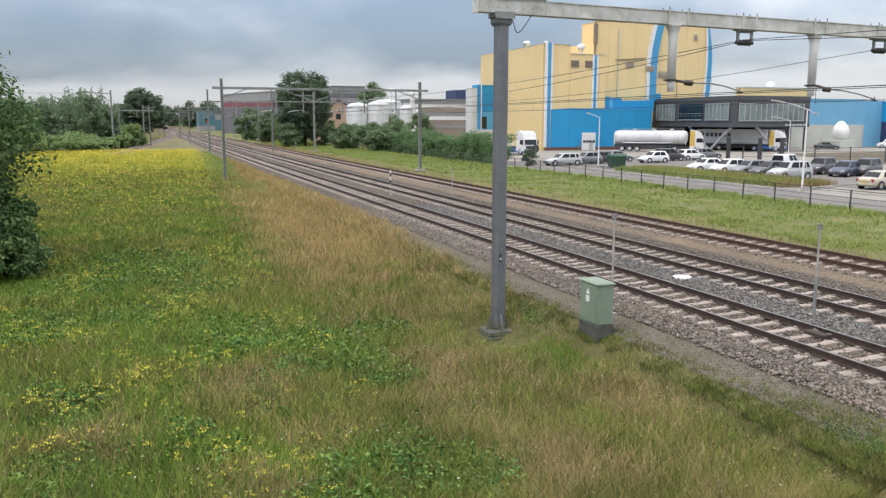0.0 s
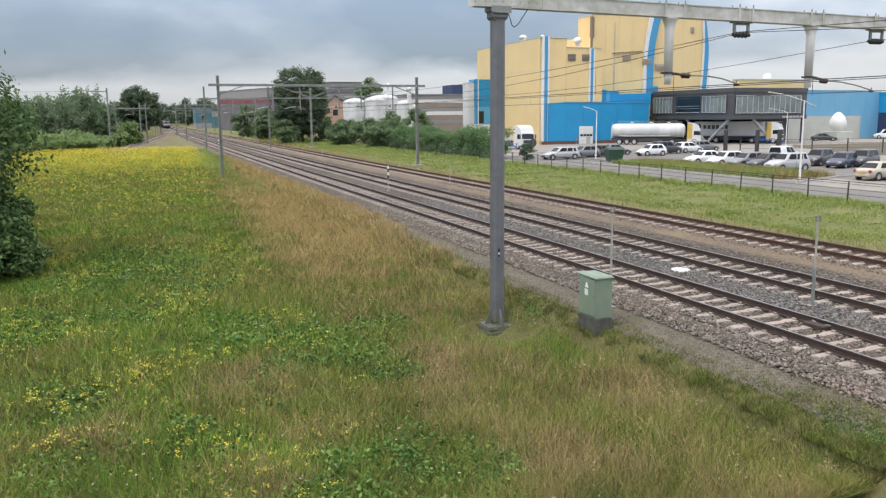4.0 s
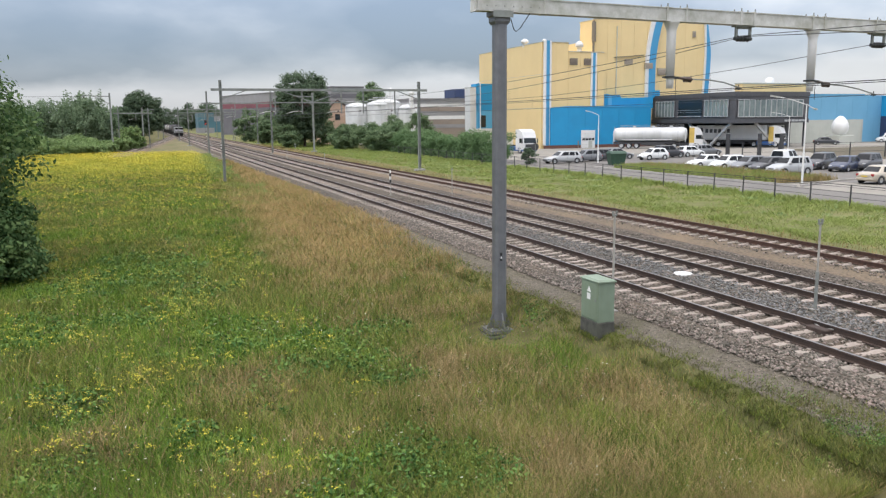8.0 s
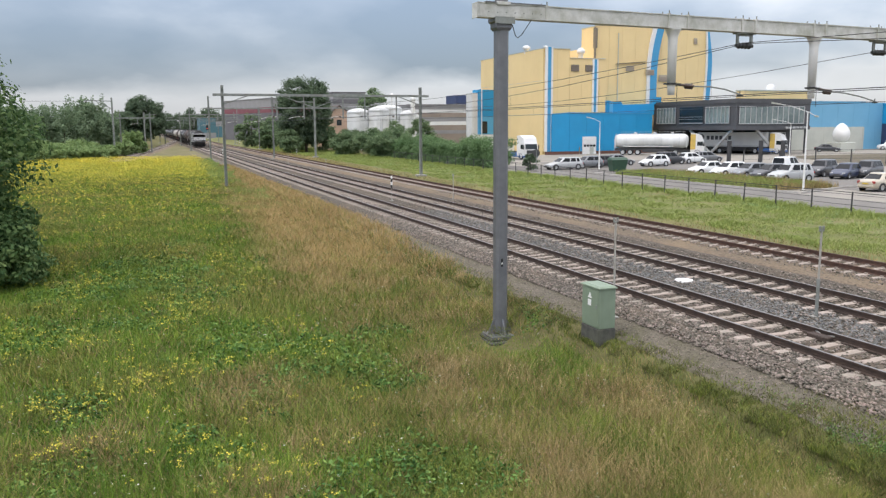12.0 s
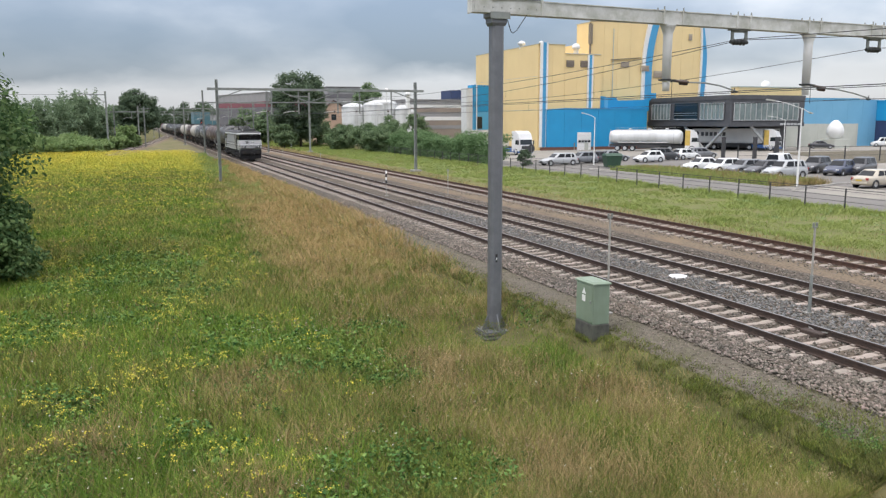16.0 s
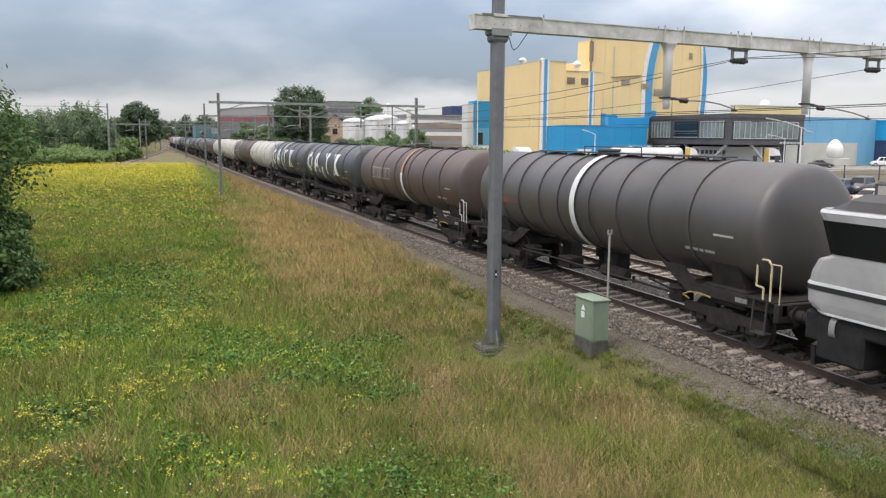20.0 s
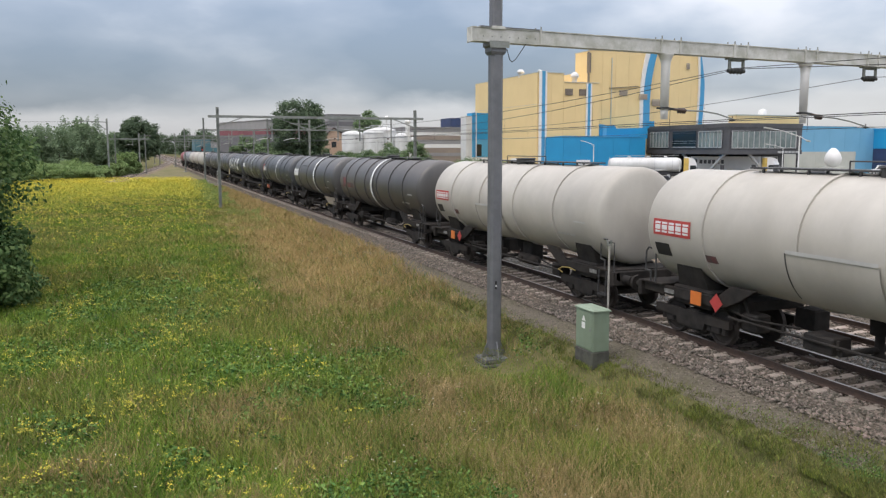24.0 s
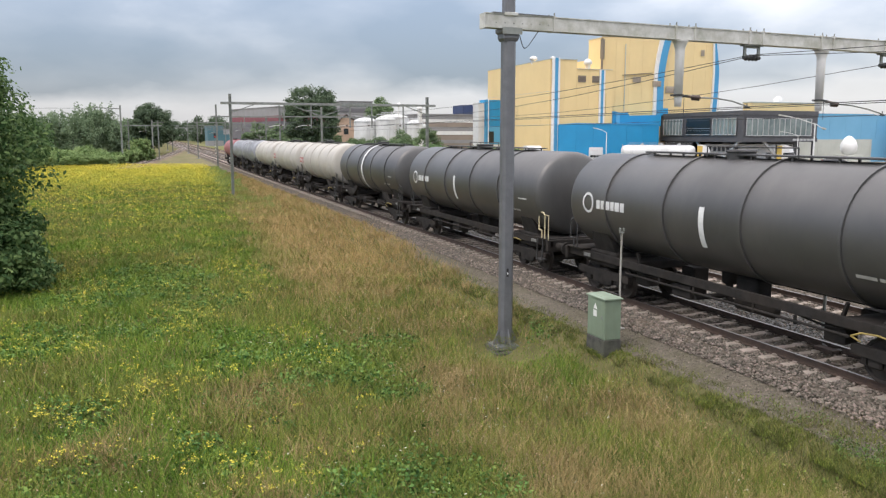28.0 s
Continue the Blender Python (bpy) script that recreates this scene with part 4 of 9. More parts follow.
# storage tanks
for x, y, r, h in ((49.4, 186, 2.75, 8.7), (53.6, 183.5, 2.4, 9.1), (57.0, 187.5, 3.5, 9.6), (60.9, 183.5, 2.0, 8.2), (64.0, 190, 2.4, 7.6)):
    t = thing("storage_tank", "tall pale grey cylindrical storage tank with a domed top", "storage tank", "cluster of storage tanks")
    part("shell", Geo().lathe([(-0.4, r), (h - 0.4, r), (h, r * 0.93), (h + 0.4, r * 0.6), (h + 0.6, r * 0.25), (h + 0.65, 0.001)], "z", (x, y, 0), 28), M["tank_white"], t)
    part("top_ring", Geo().lathe([(h - 0.52, r + 0.01), (h - 0.52, r + 0.09), (h - 0.38, r + 0.09), (h - 0.38, r + 0.01)], "z", (x, y, 0), 28, False), M["alu"], t)
    for zz in (2.2, 4.6, 6.6):
        part("hoop", Geo().lathe([(zz, r + 0.005), (zz, r + 0.03), (zz + 0.08, r + 0.03), (zz + 0.08, r + 0.005)], "z", (x, y, 0), 28, False), M["tank_white"], t)
    part("ladder", Geo().tube((x - 0.3, y - r - 0.1, 0), (x - 0.3, y - r - 0.1, h), 0.04, 5).tube((x + 0.2, y - r - 0.1, 0), (x + 0.2, y - r - 0.1, h), 0.04, 5), M["alu"], t)
    part("top_rail", Geo().pipe([(x + r * 0.9 * math.cos(a), y + r * 0.9 * math.sin(a), h + 0.95) for a in (2 * math.pi * i / 14 for i in range(15))], 0.035, 5), M["alu"], t)
    for i in range(7):
        a = 2 * math.pi * i / 7
        part("rail_post", Geo().tube((x + r * 0.9 * math.cos(a), y + r * 0.9 * math.sin(a), h - 0.1), (x + r * 0.9 * math.cos(a), y + r * 0.9 * math.sin(a), h + 0.95), 0.03, 5), M["alu"], t)
t = thing("exhaust_stack", "slim white exhaust stack with a cap", "chimney")
part("pipe", Geo().tube((61.6, 182.0, 0), (61.6, 182.0, 11.0), 0.5, 12), M["white"], t)
part("cap", Geo().lathe([(11.0, 0.5), (11.2, 0.7), (11.7, 0.7), (11.9, 0.001)], "z", (61.6, 182.0, 0), 12), M["white"], t)
part("vent_ball", Geo().ball((56.4, 182, 12.2), 0.5, 8).tube((56.4, 182, 9.5), (56.4, 182, 12), 0.12, 8), M["white"], t)
# brick house with a gable to the tracks
t = thing("brick_house", "small brick house with a dark pitched roof", "house")
part("wall", Geo().prism([(43.8, -0.4), (49.3, -0.4), (49.3, 8.3), (46.6, 10.0), (43.8, 7.9)], "y", 194, 206), M["brick"], t)
part("roof", Geo().prism([(43.2, 7.6), (46.6, 10.3), (50.0, 8.2), (50.0, 7.95), (46.6, 10.02), (43.2, 7.35)], "y", 193.6, 206.4), M["roof_tile"], t)
part("window", Geo().box(46.0, 47.2, 193.93, 194.0, 5.4, 6.8), M["window"], t)
# distant blocks
t = block("warehouse", "long grey warehouse with a dark red band", "warehouse", 0, 52.0, 0, 30, [(-0.5, 11.2, M["slate_clad"]), (11.2, 13.4, M["red_clad"]), (13.4, 16.9, M["grey_clad"])], M["grey_clad"])
t.matrix_basis = pose(38, 386, 0, 0, 0, -74)
t = block("office_tower", "far grey office block with window bands", "office building", 75, 88.6, 322, 340, [(-0.5, 14.5, M["grey_clad"]), (14.5, 16.2, M["slate_clad"]), (16.2, 18.8, M["grey_clad"])], M["slate_clad"])
for i in range(8):
    part("window", Geo().box(75.6 + 1.6 * i, 76.8 + 1.6 * i, 321.85, 322.0, 16.9, 18.2), M["window_pale"], t)
block("low_hall", "grey flat-roofed hall behind the tanks", "industrial building", 58, 100, 232, 262, [(-0.4, 9.0, M["brown_clad"]), (9.0, 10.4, M["grey_clad"])], M["slate_clad"])
block("depot", "teal clad depot building far down the line", "industrial building", 32.2, 40.2, 448, 470, [(-0.5, 2.6, M["grey_clad"]), (2.6, 10.3, M["teal_clad"])], M["slate_clad"])
block("depot_annex", "lower grey teal annex far down the line", "industrial building", 44, 52, 494, 510, [(-0.5, 6.0, M["teal_clad"]), (6.0, 9.0, M["grey_clad"])], M["grey_clad"])
t = block("yellow_hall", "far yellow roofed hall behind the office", "industrial building", 155.5, 178, 178, 181, [(-0.4, 11.0, M["grey_clad"]), (11.0, 14.0, M["yellow_clad"])], M["beige_clad"])
part("roof_vent", Geo().lathe([(14.2, 1.2), (15.4, 1.2), (15.9, 0.4), (15.9, 0.001)], "z", (166, 179.5, 0), 14), M["white"], t)
t = block("blue_hall", "deep blue hall with a black panel as its shaded dock", "industrial building", 146.5, 190, 121.5, 160, [(-0.4, 4.9, M["navy"]), (4.9, 8.8, M["blue_clad"])], M["blue_clad"])
# the wall is closed; a black panel paints the dock's shaded inside
part("dock_opening", Geo().box(147, 166, 121.2, 121.4, 0.5, 4.0), M["black"], t)
# radome on its plinth
t = thing("radome", "white egg-shaped radome on a beige plinth", "radome")
part("plinth", Geo().box(125.2, 129.0, 116.4, 120.0, -0.5, 1.4, 0.05), M["beige_clad"], t)
part("shell", Geo().lathe([(1.35, 0.6), (1.7, 1.15), (2.4, 1.5), (3.1, 1.55), (3.8, 1.35), (4.5, 0.9), (4.95, 0.4), (5.05, 0.001)], "z", (127.1, 118.2, 0), 24), M["white"], t)


# ---- the freight train ----
M["loco_grey"] = mat("loco_grey", (0.30, 0.302, 0.306), (0.255, 0.257, 0.262), scale=1.2, rough=0.42, grime=(0.13, 0.125, 0.115), gscale=0.7, gamount=0.45, streak=0.2)
M["loco_light"] = mat("loco_light", (0.35, 0.353, 0.355), (0.30, 0.303, 0.305), scale=1.2, rough=0.42, grime=(0.17, 0.165, 0.15), gscale=0.7, gamount=0.4)
M["loco_roof"] = mat("loco_roof", (0.055, 0.057, 0.06), (0.04, 0.041, 0.043), scale=2, rough=0.7, grime=(0.09, 0.08, 0.07), gscale=0.8)
M["loco_stripe"] = mat("loco_stripe", (0.72, 0.73, 0.73), (0.62, 0.63, 0.63), scale=2, rough=0.45)
M["loco_panel"] = mat("loco_panel", (0.285, 0.291, 0.304), (0.25, 0.255, 0.268), scale=1.2, rough=0.45, grime=(0.15, 0.145, 0.135), gscale=0.7, gamount=0.4)
M["louvre"] = mat("louvre", (0.40, 0.385, 0.35), (0.29, 0.28, 0.255), scale=2, rough=0.6)
M["underframe"] = mat("underframe", (0.036, 0.034, 0.032), (0.021, 0.020, 0.019), scale=3, rough=0.85, grime=(0.055, 0.044, 0.036), gscale=1.2)
M["loco_under"] = mat("loco_under", (0.027, 0.027, 0.028), (0.016, 0.0162, 0.017), scale=3, rough=0.8, grime=(0.030, 0.027, 0.025), gscale=1.2)
M["loco_under"].node_tree.nodes["Principled BSDF"].inputs["Specular IOR Level"].default_value = 0.15
M["underframe"].node_tree.nodes["Principled BSDF"].inputs["Specular IOR Level"].default_value = 0.12
M["wheel"] = mat("wheel", (0.06, 0.05, 0.044), (0.04, 0.034, 0.03), scale=4, rough=0.7, metal=0.3)
M["lamp_on"] = glow("lamp_on", (0.75, 0.75, 0.72), 0.12)
M["cab_glass"] = glassy("cab_glass", (0.005, 0.006, 0.008), 0.16)
M["cab_glass"].node_tree.nodes["Principled BSDF"].inputs["Specular IOR Level"].default_value = 0.28
M["lamp_glass"] = glassy("lamp_glass", (0.25, 0.25, 0.24), 0.15)
M["rail_yellow"] = mat("rail_yellow", (0.55, 0.48, 0.30), scale=4, rough=0.5)
M["rail_yellow2"] = mat("plate_yellow", (0.62, 0.46, 0.06), scale=6, rough=0.5)
M["lever_yellow"] = mat("lever_yellow", (0.36, 0.27, 0.07), (0.22, 0.17, 0.06), scale=9, rough=0.6)
M["rail_dark"] = mat("rail_dark", (0.05, 0.05, 0.05), scale=4, rough=0.6)
M["orange"] = mat("orange", (0.62, 0.17, 0.03), scale=4, rough=0.6)
M["band_rust"] = mat("band_rust", (0.46, 0.22, 0.12), (0.30, 0.15, 0.09), scale=3, rough=0.6, grime=(0.20, 0.13, 0.10), gscale=1.5)
M["label_red"] = mat("label_red", (0.42, 0.05, 0.045), scale=4, rough=0.6)
M["label_grey"] = mat("label_grey", (0.48, 0.48, 0.46), scale=4, rough=0.6)
M["label_dim"] = mat("label_dim", (0.25, 0.25, 0.24), (0.12, 0.12, 0.115), scale=9, rough=0.6)
M["label_white"] = mat("label_white", (0.72, 0.73, 0.72), (0.60, 0.61, 0.60), scale=3, rough=0.55)
M["graffiti"] = mat("graffiti", (0.27, 0.05, 0.053), (0.072, 0.064, 0.062), scale=1.7, rough=0.6, grime=(0.075, 0.07, 0.066), gscale=2.6, gamount=0.9)
TANKS = {
    "dark": mat("tank_dark", (0.060, 0.057, 0.055), (0.043, 0.041, 0.039), scale=0.7, rough=0.46, grime=(0.105, 0.094, 0.083), gscale=0.5, gamount=0.5, streak=0.25),
    "slate": mat("tank_slate", (0.045, 0.049, 0.052), (0.034, 0.037, 0.040), scale=0.7, rough=0.44, grime=(0.09, 0.09, 0.089), gscale=0.5, gamount=0.45, streak=0.25),
    "brown": mat("tank_brown", (0.074, 0.050, 0.042), (0.052, 0.037, 0.032), scale=0.7, rough=0.52, grime=(0.12, 0.070, 0.052), gscale=0.6, gamount=0.6, streak=0.25),
    "white": mat("tank_pale", (0.47, 0.45, 0.40), (0.39, 0.37, 0.33), scale=0.6, rough=0.5, grime=(0.30, 0.275, 0.23), gscale=0.45, gamount=0.5, streak=0.2),
    "grey": mat("tank_grey", (0.062, 0.062, 0.061), (0.045, 0.045, 0.045), scale=0.7, rough=0.42, grime=(0.12, 0.113, 0.105), gscale=0.5, gamount=0.5, streak=0.25),
    "silver": mat("tank_silver", (0.34, 0.35, 0.37), (0.27, 0.28, 0.30), scale=0.7, rough=0.45, metal=0.3, grime=(0.20, 0.19, 0.18), gscale=0.5),
    "red": mat("tank_red", (0.34, 0.13, 0.135), (0.27, 0.10, 0.11), scale=0.7, rough=0.6, grime=(0.20, 0.12, 0.11), gscale=0.5),
}
for k in ("dark", "slate", "brown", "grey"):
    TANKS[k].node_tree.nodes["Principled BSDF"].inputs["Specular IOR Level"].default_value = 0.85
R_TANK, Z_TANK = 1.50, 2.86


def wheel_geo(r):
    prof = [(-0.07, 0.001), (-0.07, r * 0.35), (-0.03, r * 0.45), (-0.03, r * 0.82), (-0.065, r * 0.86), (-0.065, r), (0.045, r), (0.07, r + 0.03), (0.07, r * 0.82), (0.03, r * 0.8), (0.03, r * 0.4), (0.07, r * 0.3), (0.07, 0.001)]
    return Geo().lathe(prof, "x", (0, 0, 0), 20, False)


WHEEL = {r: wheel_geo(r).mesh("wheel", M["wheel"]) for r in (0.46, 0.62)}


def bogie(parent, y, base, r):
    """Two axles, side frames with springs and axle boxes."""
    b = thing("bogie", "", "")
    b.parent = parent
    b.matrix_basis = pose(0, y, 0)
    g = Geo()
    for s in (-1, 1):
        x = s * 1.02
        h = r + 0.16
        prof = [(-base / 2 - 0.55, h - 0.10), (-base / 2 + 0.35, h - 0.13), (-0.5, h - 0.30), (0.5, h - 0.30), (base / 2 - 0.35, h - 0.13), (base / 2 + 0.55, h - 0.10), (base / 2 + 0.55, h + 0.10), (0.5, h + 0.12), (-0.5, h + 0.12), (-base / 2 - 0.55, h + 0.10)]
        g.prism(prof, "x", x - 0.06, x + 0.06)
        for a in (-1, 1):
            g.box(x - 0.02, x + 0.16, a * base / 2 - 0.16, a * base / 2 + 0.16, r - 0.15, r + 0.14, 0.03)
            for d in (-0.28, 0.28):
                g.lathe([(r - 0.12, 0.001), (r - 0.12, 0.085), (r + 0.12, 0.085), (r + 0.12, 0.001)], "z", (x + 0.07, a * base / 2 + d, 0), 8, False)
        g.box(x - 0.03, x + 0.11, -0.30, 0.30, r - 0.22, r + 0.05, 0.03)
    g.box(-1.0, 1.0, -0.25, 0.25, r - 0.05, r + 0.32, 0.03)
    part("side_frames", g, M["underframe"], b)
    for a in (-1, 1):
        part("axle", Geo().tube((-0.75, a * base / 2, r), (0.75, a * base / 2, r), 0.09), M["wheel"], b)
        for s in (-1, 1):
            w = new("wheel", WHEEL[r])
            w.parent = b
            w.matrix_basis = pose(s * 0.76, a * base / 2, r, 0, 0, 0 if s < 0 else 180)
    return b


def buffers(parent, y, s):
    """Two buffers and a coupling hook at one end; s is the way outwards."""
    for x in (-0.875, 0.875):
        g = Geo().lathe([(y - s * 0.62, 0.13), (y - s * 0.25, 0.13), (y - s * 0.25, 0.09), (y - s * 0.05, 0.09), (y - s * 0.05, 0.225), (y, 0.21), (y + s * 0.01, 0.001)], "y", (x, 0, 1.05), 16, False)
        part("buffer", g, M["underframe"], parent)
    part("coupling", Geo().bar((0, y - s * 0.6, 1.0), (0, y - s * 0.02, 0.98), 0.10, 0.14).bar((0, y - s * 0.05, 0.95), (0, y - s * 0.05, 0.62), 0.07, 0.07), M["underframe"], parent)


def around(a0, a1, y, w, r, n=20):
    """A band on the tank: y along, angles in degrees from the top towards the near side."""
    g = Geo()
    vs = []
    for i in range(n + 1):
        a = radians(a0 + (a1 - a0) * i / n)
        for yy in (y - w / 2, y + w / 2):
            vs.append((-r * math.sin(a), yy, Z_TANK + r * math.cos(a)))
    g.add(vs, [(2 * i, 2 * i + 1, 2 * i + 3, 2 * i + 2) for i in range(n)], True)
    return g


def on_tank(poly, r=R_TANK + 0.012):
    """A flat shape wrapped on the near side of the tank. poly of (along, height on the curve), both in metres; along runs away from the front."""
    g = Geo()
    ys = [p[0] for p in poly]
    g_v = []
    for y, h in poly:
        a = math.pi / 2 - h / R_TANK
        g_v.append((-r * math.sin(a), y, Z_TANK + r * math.cos(a)))
    g.add(g_v, [tuple(range(len(poly)))])
    return g


def patch(y0, y1, h0, h1, lean=0.0, rows=4):
    """An upright block on the tank's side, cut in rows to follow the curve."""
    g = Geo()
    for i in range(rows):
        a, b = h0 + (h1 - h0) * i / rows, h0 + (h1 - h0) * (i + 1) / rows
        la, lb = lean * (a - h0), lean * (b - h0)
        g.v += on_tank([(y0 + la, a), (y1 + la, a), (y1 + lb, b), (y0 + lb, b)]).v
        o = len(g.v) - 4
        g.f.append((o, o + 1, o + 2, o + 3))
        g.s.append(True)
    return g


def bars(parent, name, y, h, widths, height, material, label, gap=0.06):
    """A row of plain blocks where the tank carries writing; widths along the tank. The row reads from the rear to the front."""
    g = Geo()
    for w in widths:
        q = patch(y - w, y, h, h + height, 0.0, 3)
        g.add(q.v, q.f, True)
        y -= w + gap
    part(name, g, material, parent, label)


def tank_wagon(L, tone, label, rings=5, band=None, band_span=(-10, 165), rail_tone="rail_dark", logo=None, ladder=False, extra=None, framed=False, rusty_band=False):
    """Four-axle tank wagon. Local y runs to the rear; the middle is at 0."""
    t = thing("tank_wagon", label, "tank wagon", "tank wagons of the train")
    h = L / 2
    e = h - 0.95                       # tank ends
    r = R_TANK
    prof = [(-e, 0.001), (-e + 0.025, 0.45), (-e + 0.08, 0.85), (-e + 0.14, 1.12), (-e + 0.185, 1.28), (-e + 0.235, 1.39), (-e + 0.30, 1.46), (-e + 0.40, r)]
    prof = prof + [(-y, q) for y, q in prof[::-1]]
    tank = part("tank", Geo().lathe(prof, "y", (0, 0, Z_TANK), 40), TANKS[tone], t)
    inner = 2 * (e - 0.9)
    for y in (rings if isinstance(rings, tuple) else [-e + 0.9 + inner * (i + 0.5) / rings for i in range(rings)]):
        part("ring", Geo().lathe([(y - 0.035, r - 0.01), (y - 0.035, r + 0.045), (y + 0.035, r + 0.045), (y + 0.035, r - 0.01)], "y", (0, 0, Z_TANK), 40, False), TANKS[tone], tank)
    if band is not None:
        y = band
        if rusty_band:
            part("band_top", around(band_span[0], 82, y, 0.30, r + 0.05, 20), M["band_rust"], tank, "faded orange upper part of the band")
        part("white_band", around(82 if rusty_band else band_span[0], band_span[1], y, 0.30, r + 0.05, 30), M["label_white"], tank, "broad white painted band")
    if logo:
        logo(tank, e)
    # walkway and manhole on top
    g = Geo().box(-0.32, 0.32, -h * 0.55, h * 0.55, Z_TANK + r + 0.06, Z_TANK + r + 0.10)
    for k in range(7):
        y = -h * 0.5 + h * k / 6
        g.bar((-0.28, y, Z_TANK + r - 0.06), (-0.28, y, Z_TANK + r + 0.06), 0.05, 0.05).bar((0.28, y, Z_TANK + r - 0.06), (0.28, y, Z_TANK + r + 0.06), 0.05, 0.05)
    part("walkway", g, M["rail_dark"], tank)
    part("manhole", Geo().lathe([(Z_TANK + r - 0.05, 0.36), (Z_TANK + r + 0.14, 0.36), (Z_TANK + r + 0.16, 0.40), (Z_TANK + r + 0.20, 0.38), (Z_TANK + r + 0.22, 0.001)], "z", (0, 0.7, 0), 18, False), M["rail_dark"], tank)
    part("handrail", Geo().pipe([(-0.36, -1.6, Z_TANK + r), (-0.36, -1.6, Z_TANK + r + 0.28), (-0.36, 1.6, Z_TANK + r + 0.28), (-0.36, 1.6, Z_TANK + r)], 0.018, 6), M["rail_dark"], tank)
    # saddles and underframe
    g = Geo()
    for s in (-1, 1):
        g = Geo().loft([[(-0.95, s * (h - 2.6) - 0.6, 1.30), (0.95, s * (h - 2.6) - 0.6, 1.30), (0.95, s * (h - 2.6) + 0.6, 1.30), (-0.95, s * (h - 2.6) + 0.6, 1.30)],
                [(-1.2, s * (h - 2.6) - 0.45, 2.05), (1.2, s * (h - 2.6) - 0.45, 2.05), (1.2, s * (h - 2.6) + 0.45, 2.05), (-1.2, s * (h - 2.6) + 0.45, 2.05)]])
        part("saddle", g, M["underframe"], t)
    g = Geo()
    for x in (-1.12, 1.12):
        if framed:
            part("sole_bar", Geo().box(x - 0.06, x + 0.06, -h + 0.62, h - 0.62, 1.02, 1.24, 0.01), M["underframe"], t)
        else:
            for s in (-1, 1):
                a, b = s * (h - 0.62), s * (h - 4.3)
                q = Geo().prism([(a, 1.02), (s * (h - 3.9), 1.02), (s * (h - 4.5), 1.30), (s * (h - 5.0), 1.62), (s * (h - 4.2), 1.62), (s * (h - 3.7), 1.26), (a, 1.26)], "x", x - 0.06, x + 0.06)
                part("sole_bar", q, M["underframe"], t)
    for s in (-1, 1):
        g = Geo().box(-1.30, 1.30, min(s * (h - 0.62), s * (h - 0.78)), max(s * (h - 0.62), s * (h - 0.78)), 0.86, 1.28, 0.02)
        g.box(-1.30, 1.30, min(s * (h - 0.75), s * (h - 1.7)), max(s * (h - 0.75), s * (h - 1.7)), 1.27, 1.31)
        g.box(-0.35, 0.35, min(s * (h - 0.75), s * (h - 3.6)), max(s * (h - 0.75), s * (h - 3.6)), 0.92, 1.26)
        part("end_sill", g, M["underframe"], t)
    g = Geo()
    g.lathe([(-1.6, 0.001), (-1.55, 0.19), (-0.35, 0.19), (-0.3, 0.001)], "y", (-0.55, 0.2, 0.78), 14)
    g.box(-1.1, -0.55, 1.1, 1.9, 0.62, 0.98, 0.03).box(-0.25, 0.25, -0.4, 0.4, 0.6, 1.35, 0.05)
    g.pipe([(-1.15, -h * 0.5, 0.86), (-1.15, h * 0.5, 0.86)], 0.035, 6)
    for y in (-2.6, -1.3, 0.9, 2.4):
        g.bar((-1.15, y, 1.0), (-1.15, y, 0.80), 0.05, 0.06)
    part("brake_gear", g, M["underframe"], t)
    part("outlet_valve", Geo().lathe([(0.52, 0.14), (0.60, 0.16), (0.62, 0.10), (1.0, 0.10), (1.04, 0.20), (1.42, 0.22)], "z", (0, 0.9, 0), 12).tube((-1.1, 0.9, 0.72), (1.1, 0.9, 0.72), 0.07, 8), M["underframe"], t)
    for s in (-1, 1):
        c = s * (h - 2.65)
        part("bolster", Geo().box(-1.08, 1.08, c - 0.75, c + 0.75, 0.86, 1.34, 0.04).box(-1.02, 1.02, c - 1.7, c + 1.7, 0.98, 1.22, 0.02), M["underframe"], t)
        part("brake_pipe", Geo().pipe([(-1.0, c - s * 0.9, 1.05), (-1.05, c - s * 2.2, 0.92), (-0.8, c - s * 3.4, 0.95)], 0.03, 6), M["underframe"], t)
        part("brake_box", Geo().box(-0.98, -0.55, c - s * 2.0 - 0.28, c - s * 2.0 + 0.28, 0.58, 1.02, 0.04).bar((-0.9, c - s * 1.9, 1.0), (-0.95, c - s * 1.7, 1.5), 0.07, 0.07), M["underframe"], t)
        part("brake_box", Geo().box(0.4, 0.95, c - s * 2.3 - 0.3, c - s * 2.3 + 0.3, 0.6, 1.1, 0.04), M["underframe"], t)
    for s in (-1, 1):
        bogie(t, s * (h - 2.65), 1.8, 0.46)
        buffers(t, s * h, s)
    # end handrails
    for s in (-1, 1):
        y = s * (h - 1.15)
        g = Geo().pipe([(-1.26, y - 0.22, 1.28), (-1.26, y - 0.22, 2.12), (-1.26, y - 0.12, 2.22), (-1.26, y + 0.12, 2.22), (-1.26, y + 0.22, 2.10), (-1.26, y + 0.22, 1.60), (-1.26, y, 1.58), (-1.26, y, 1.28)], 0.026, 8)
        if s < 0:
            g.pipe([(-1.26, y - 0.22, 2.15), (-1.26, y - 0.5, 2.15), (-1.26, y - 0.5, 1.28)], 0.018, 6)
        part("handrail", g, M[rail_tone if s < 0 else "rail_dark"], t)
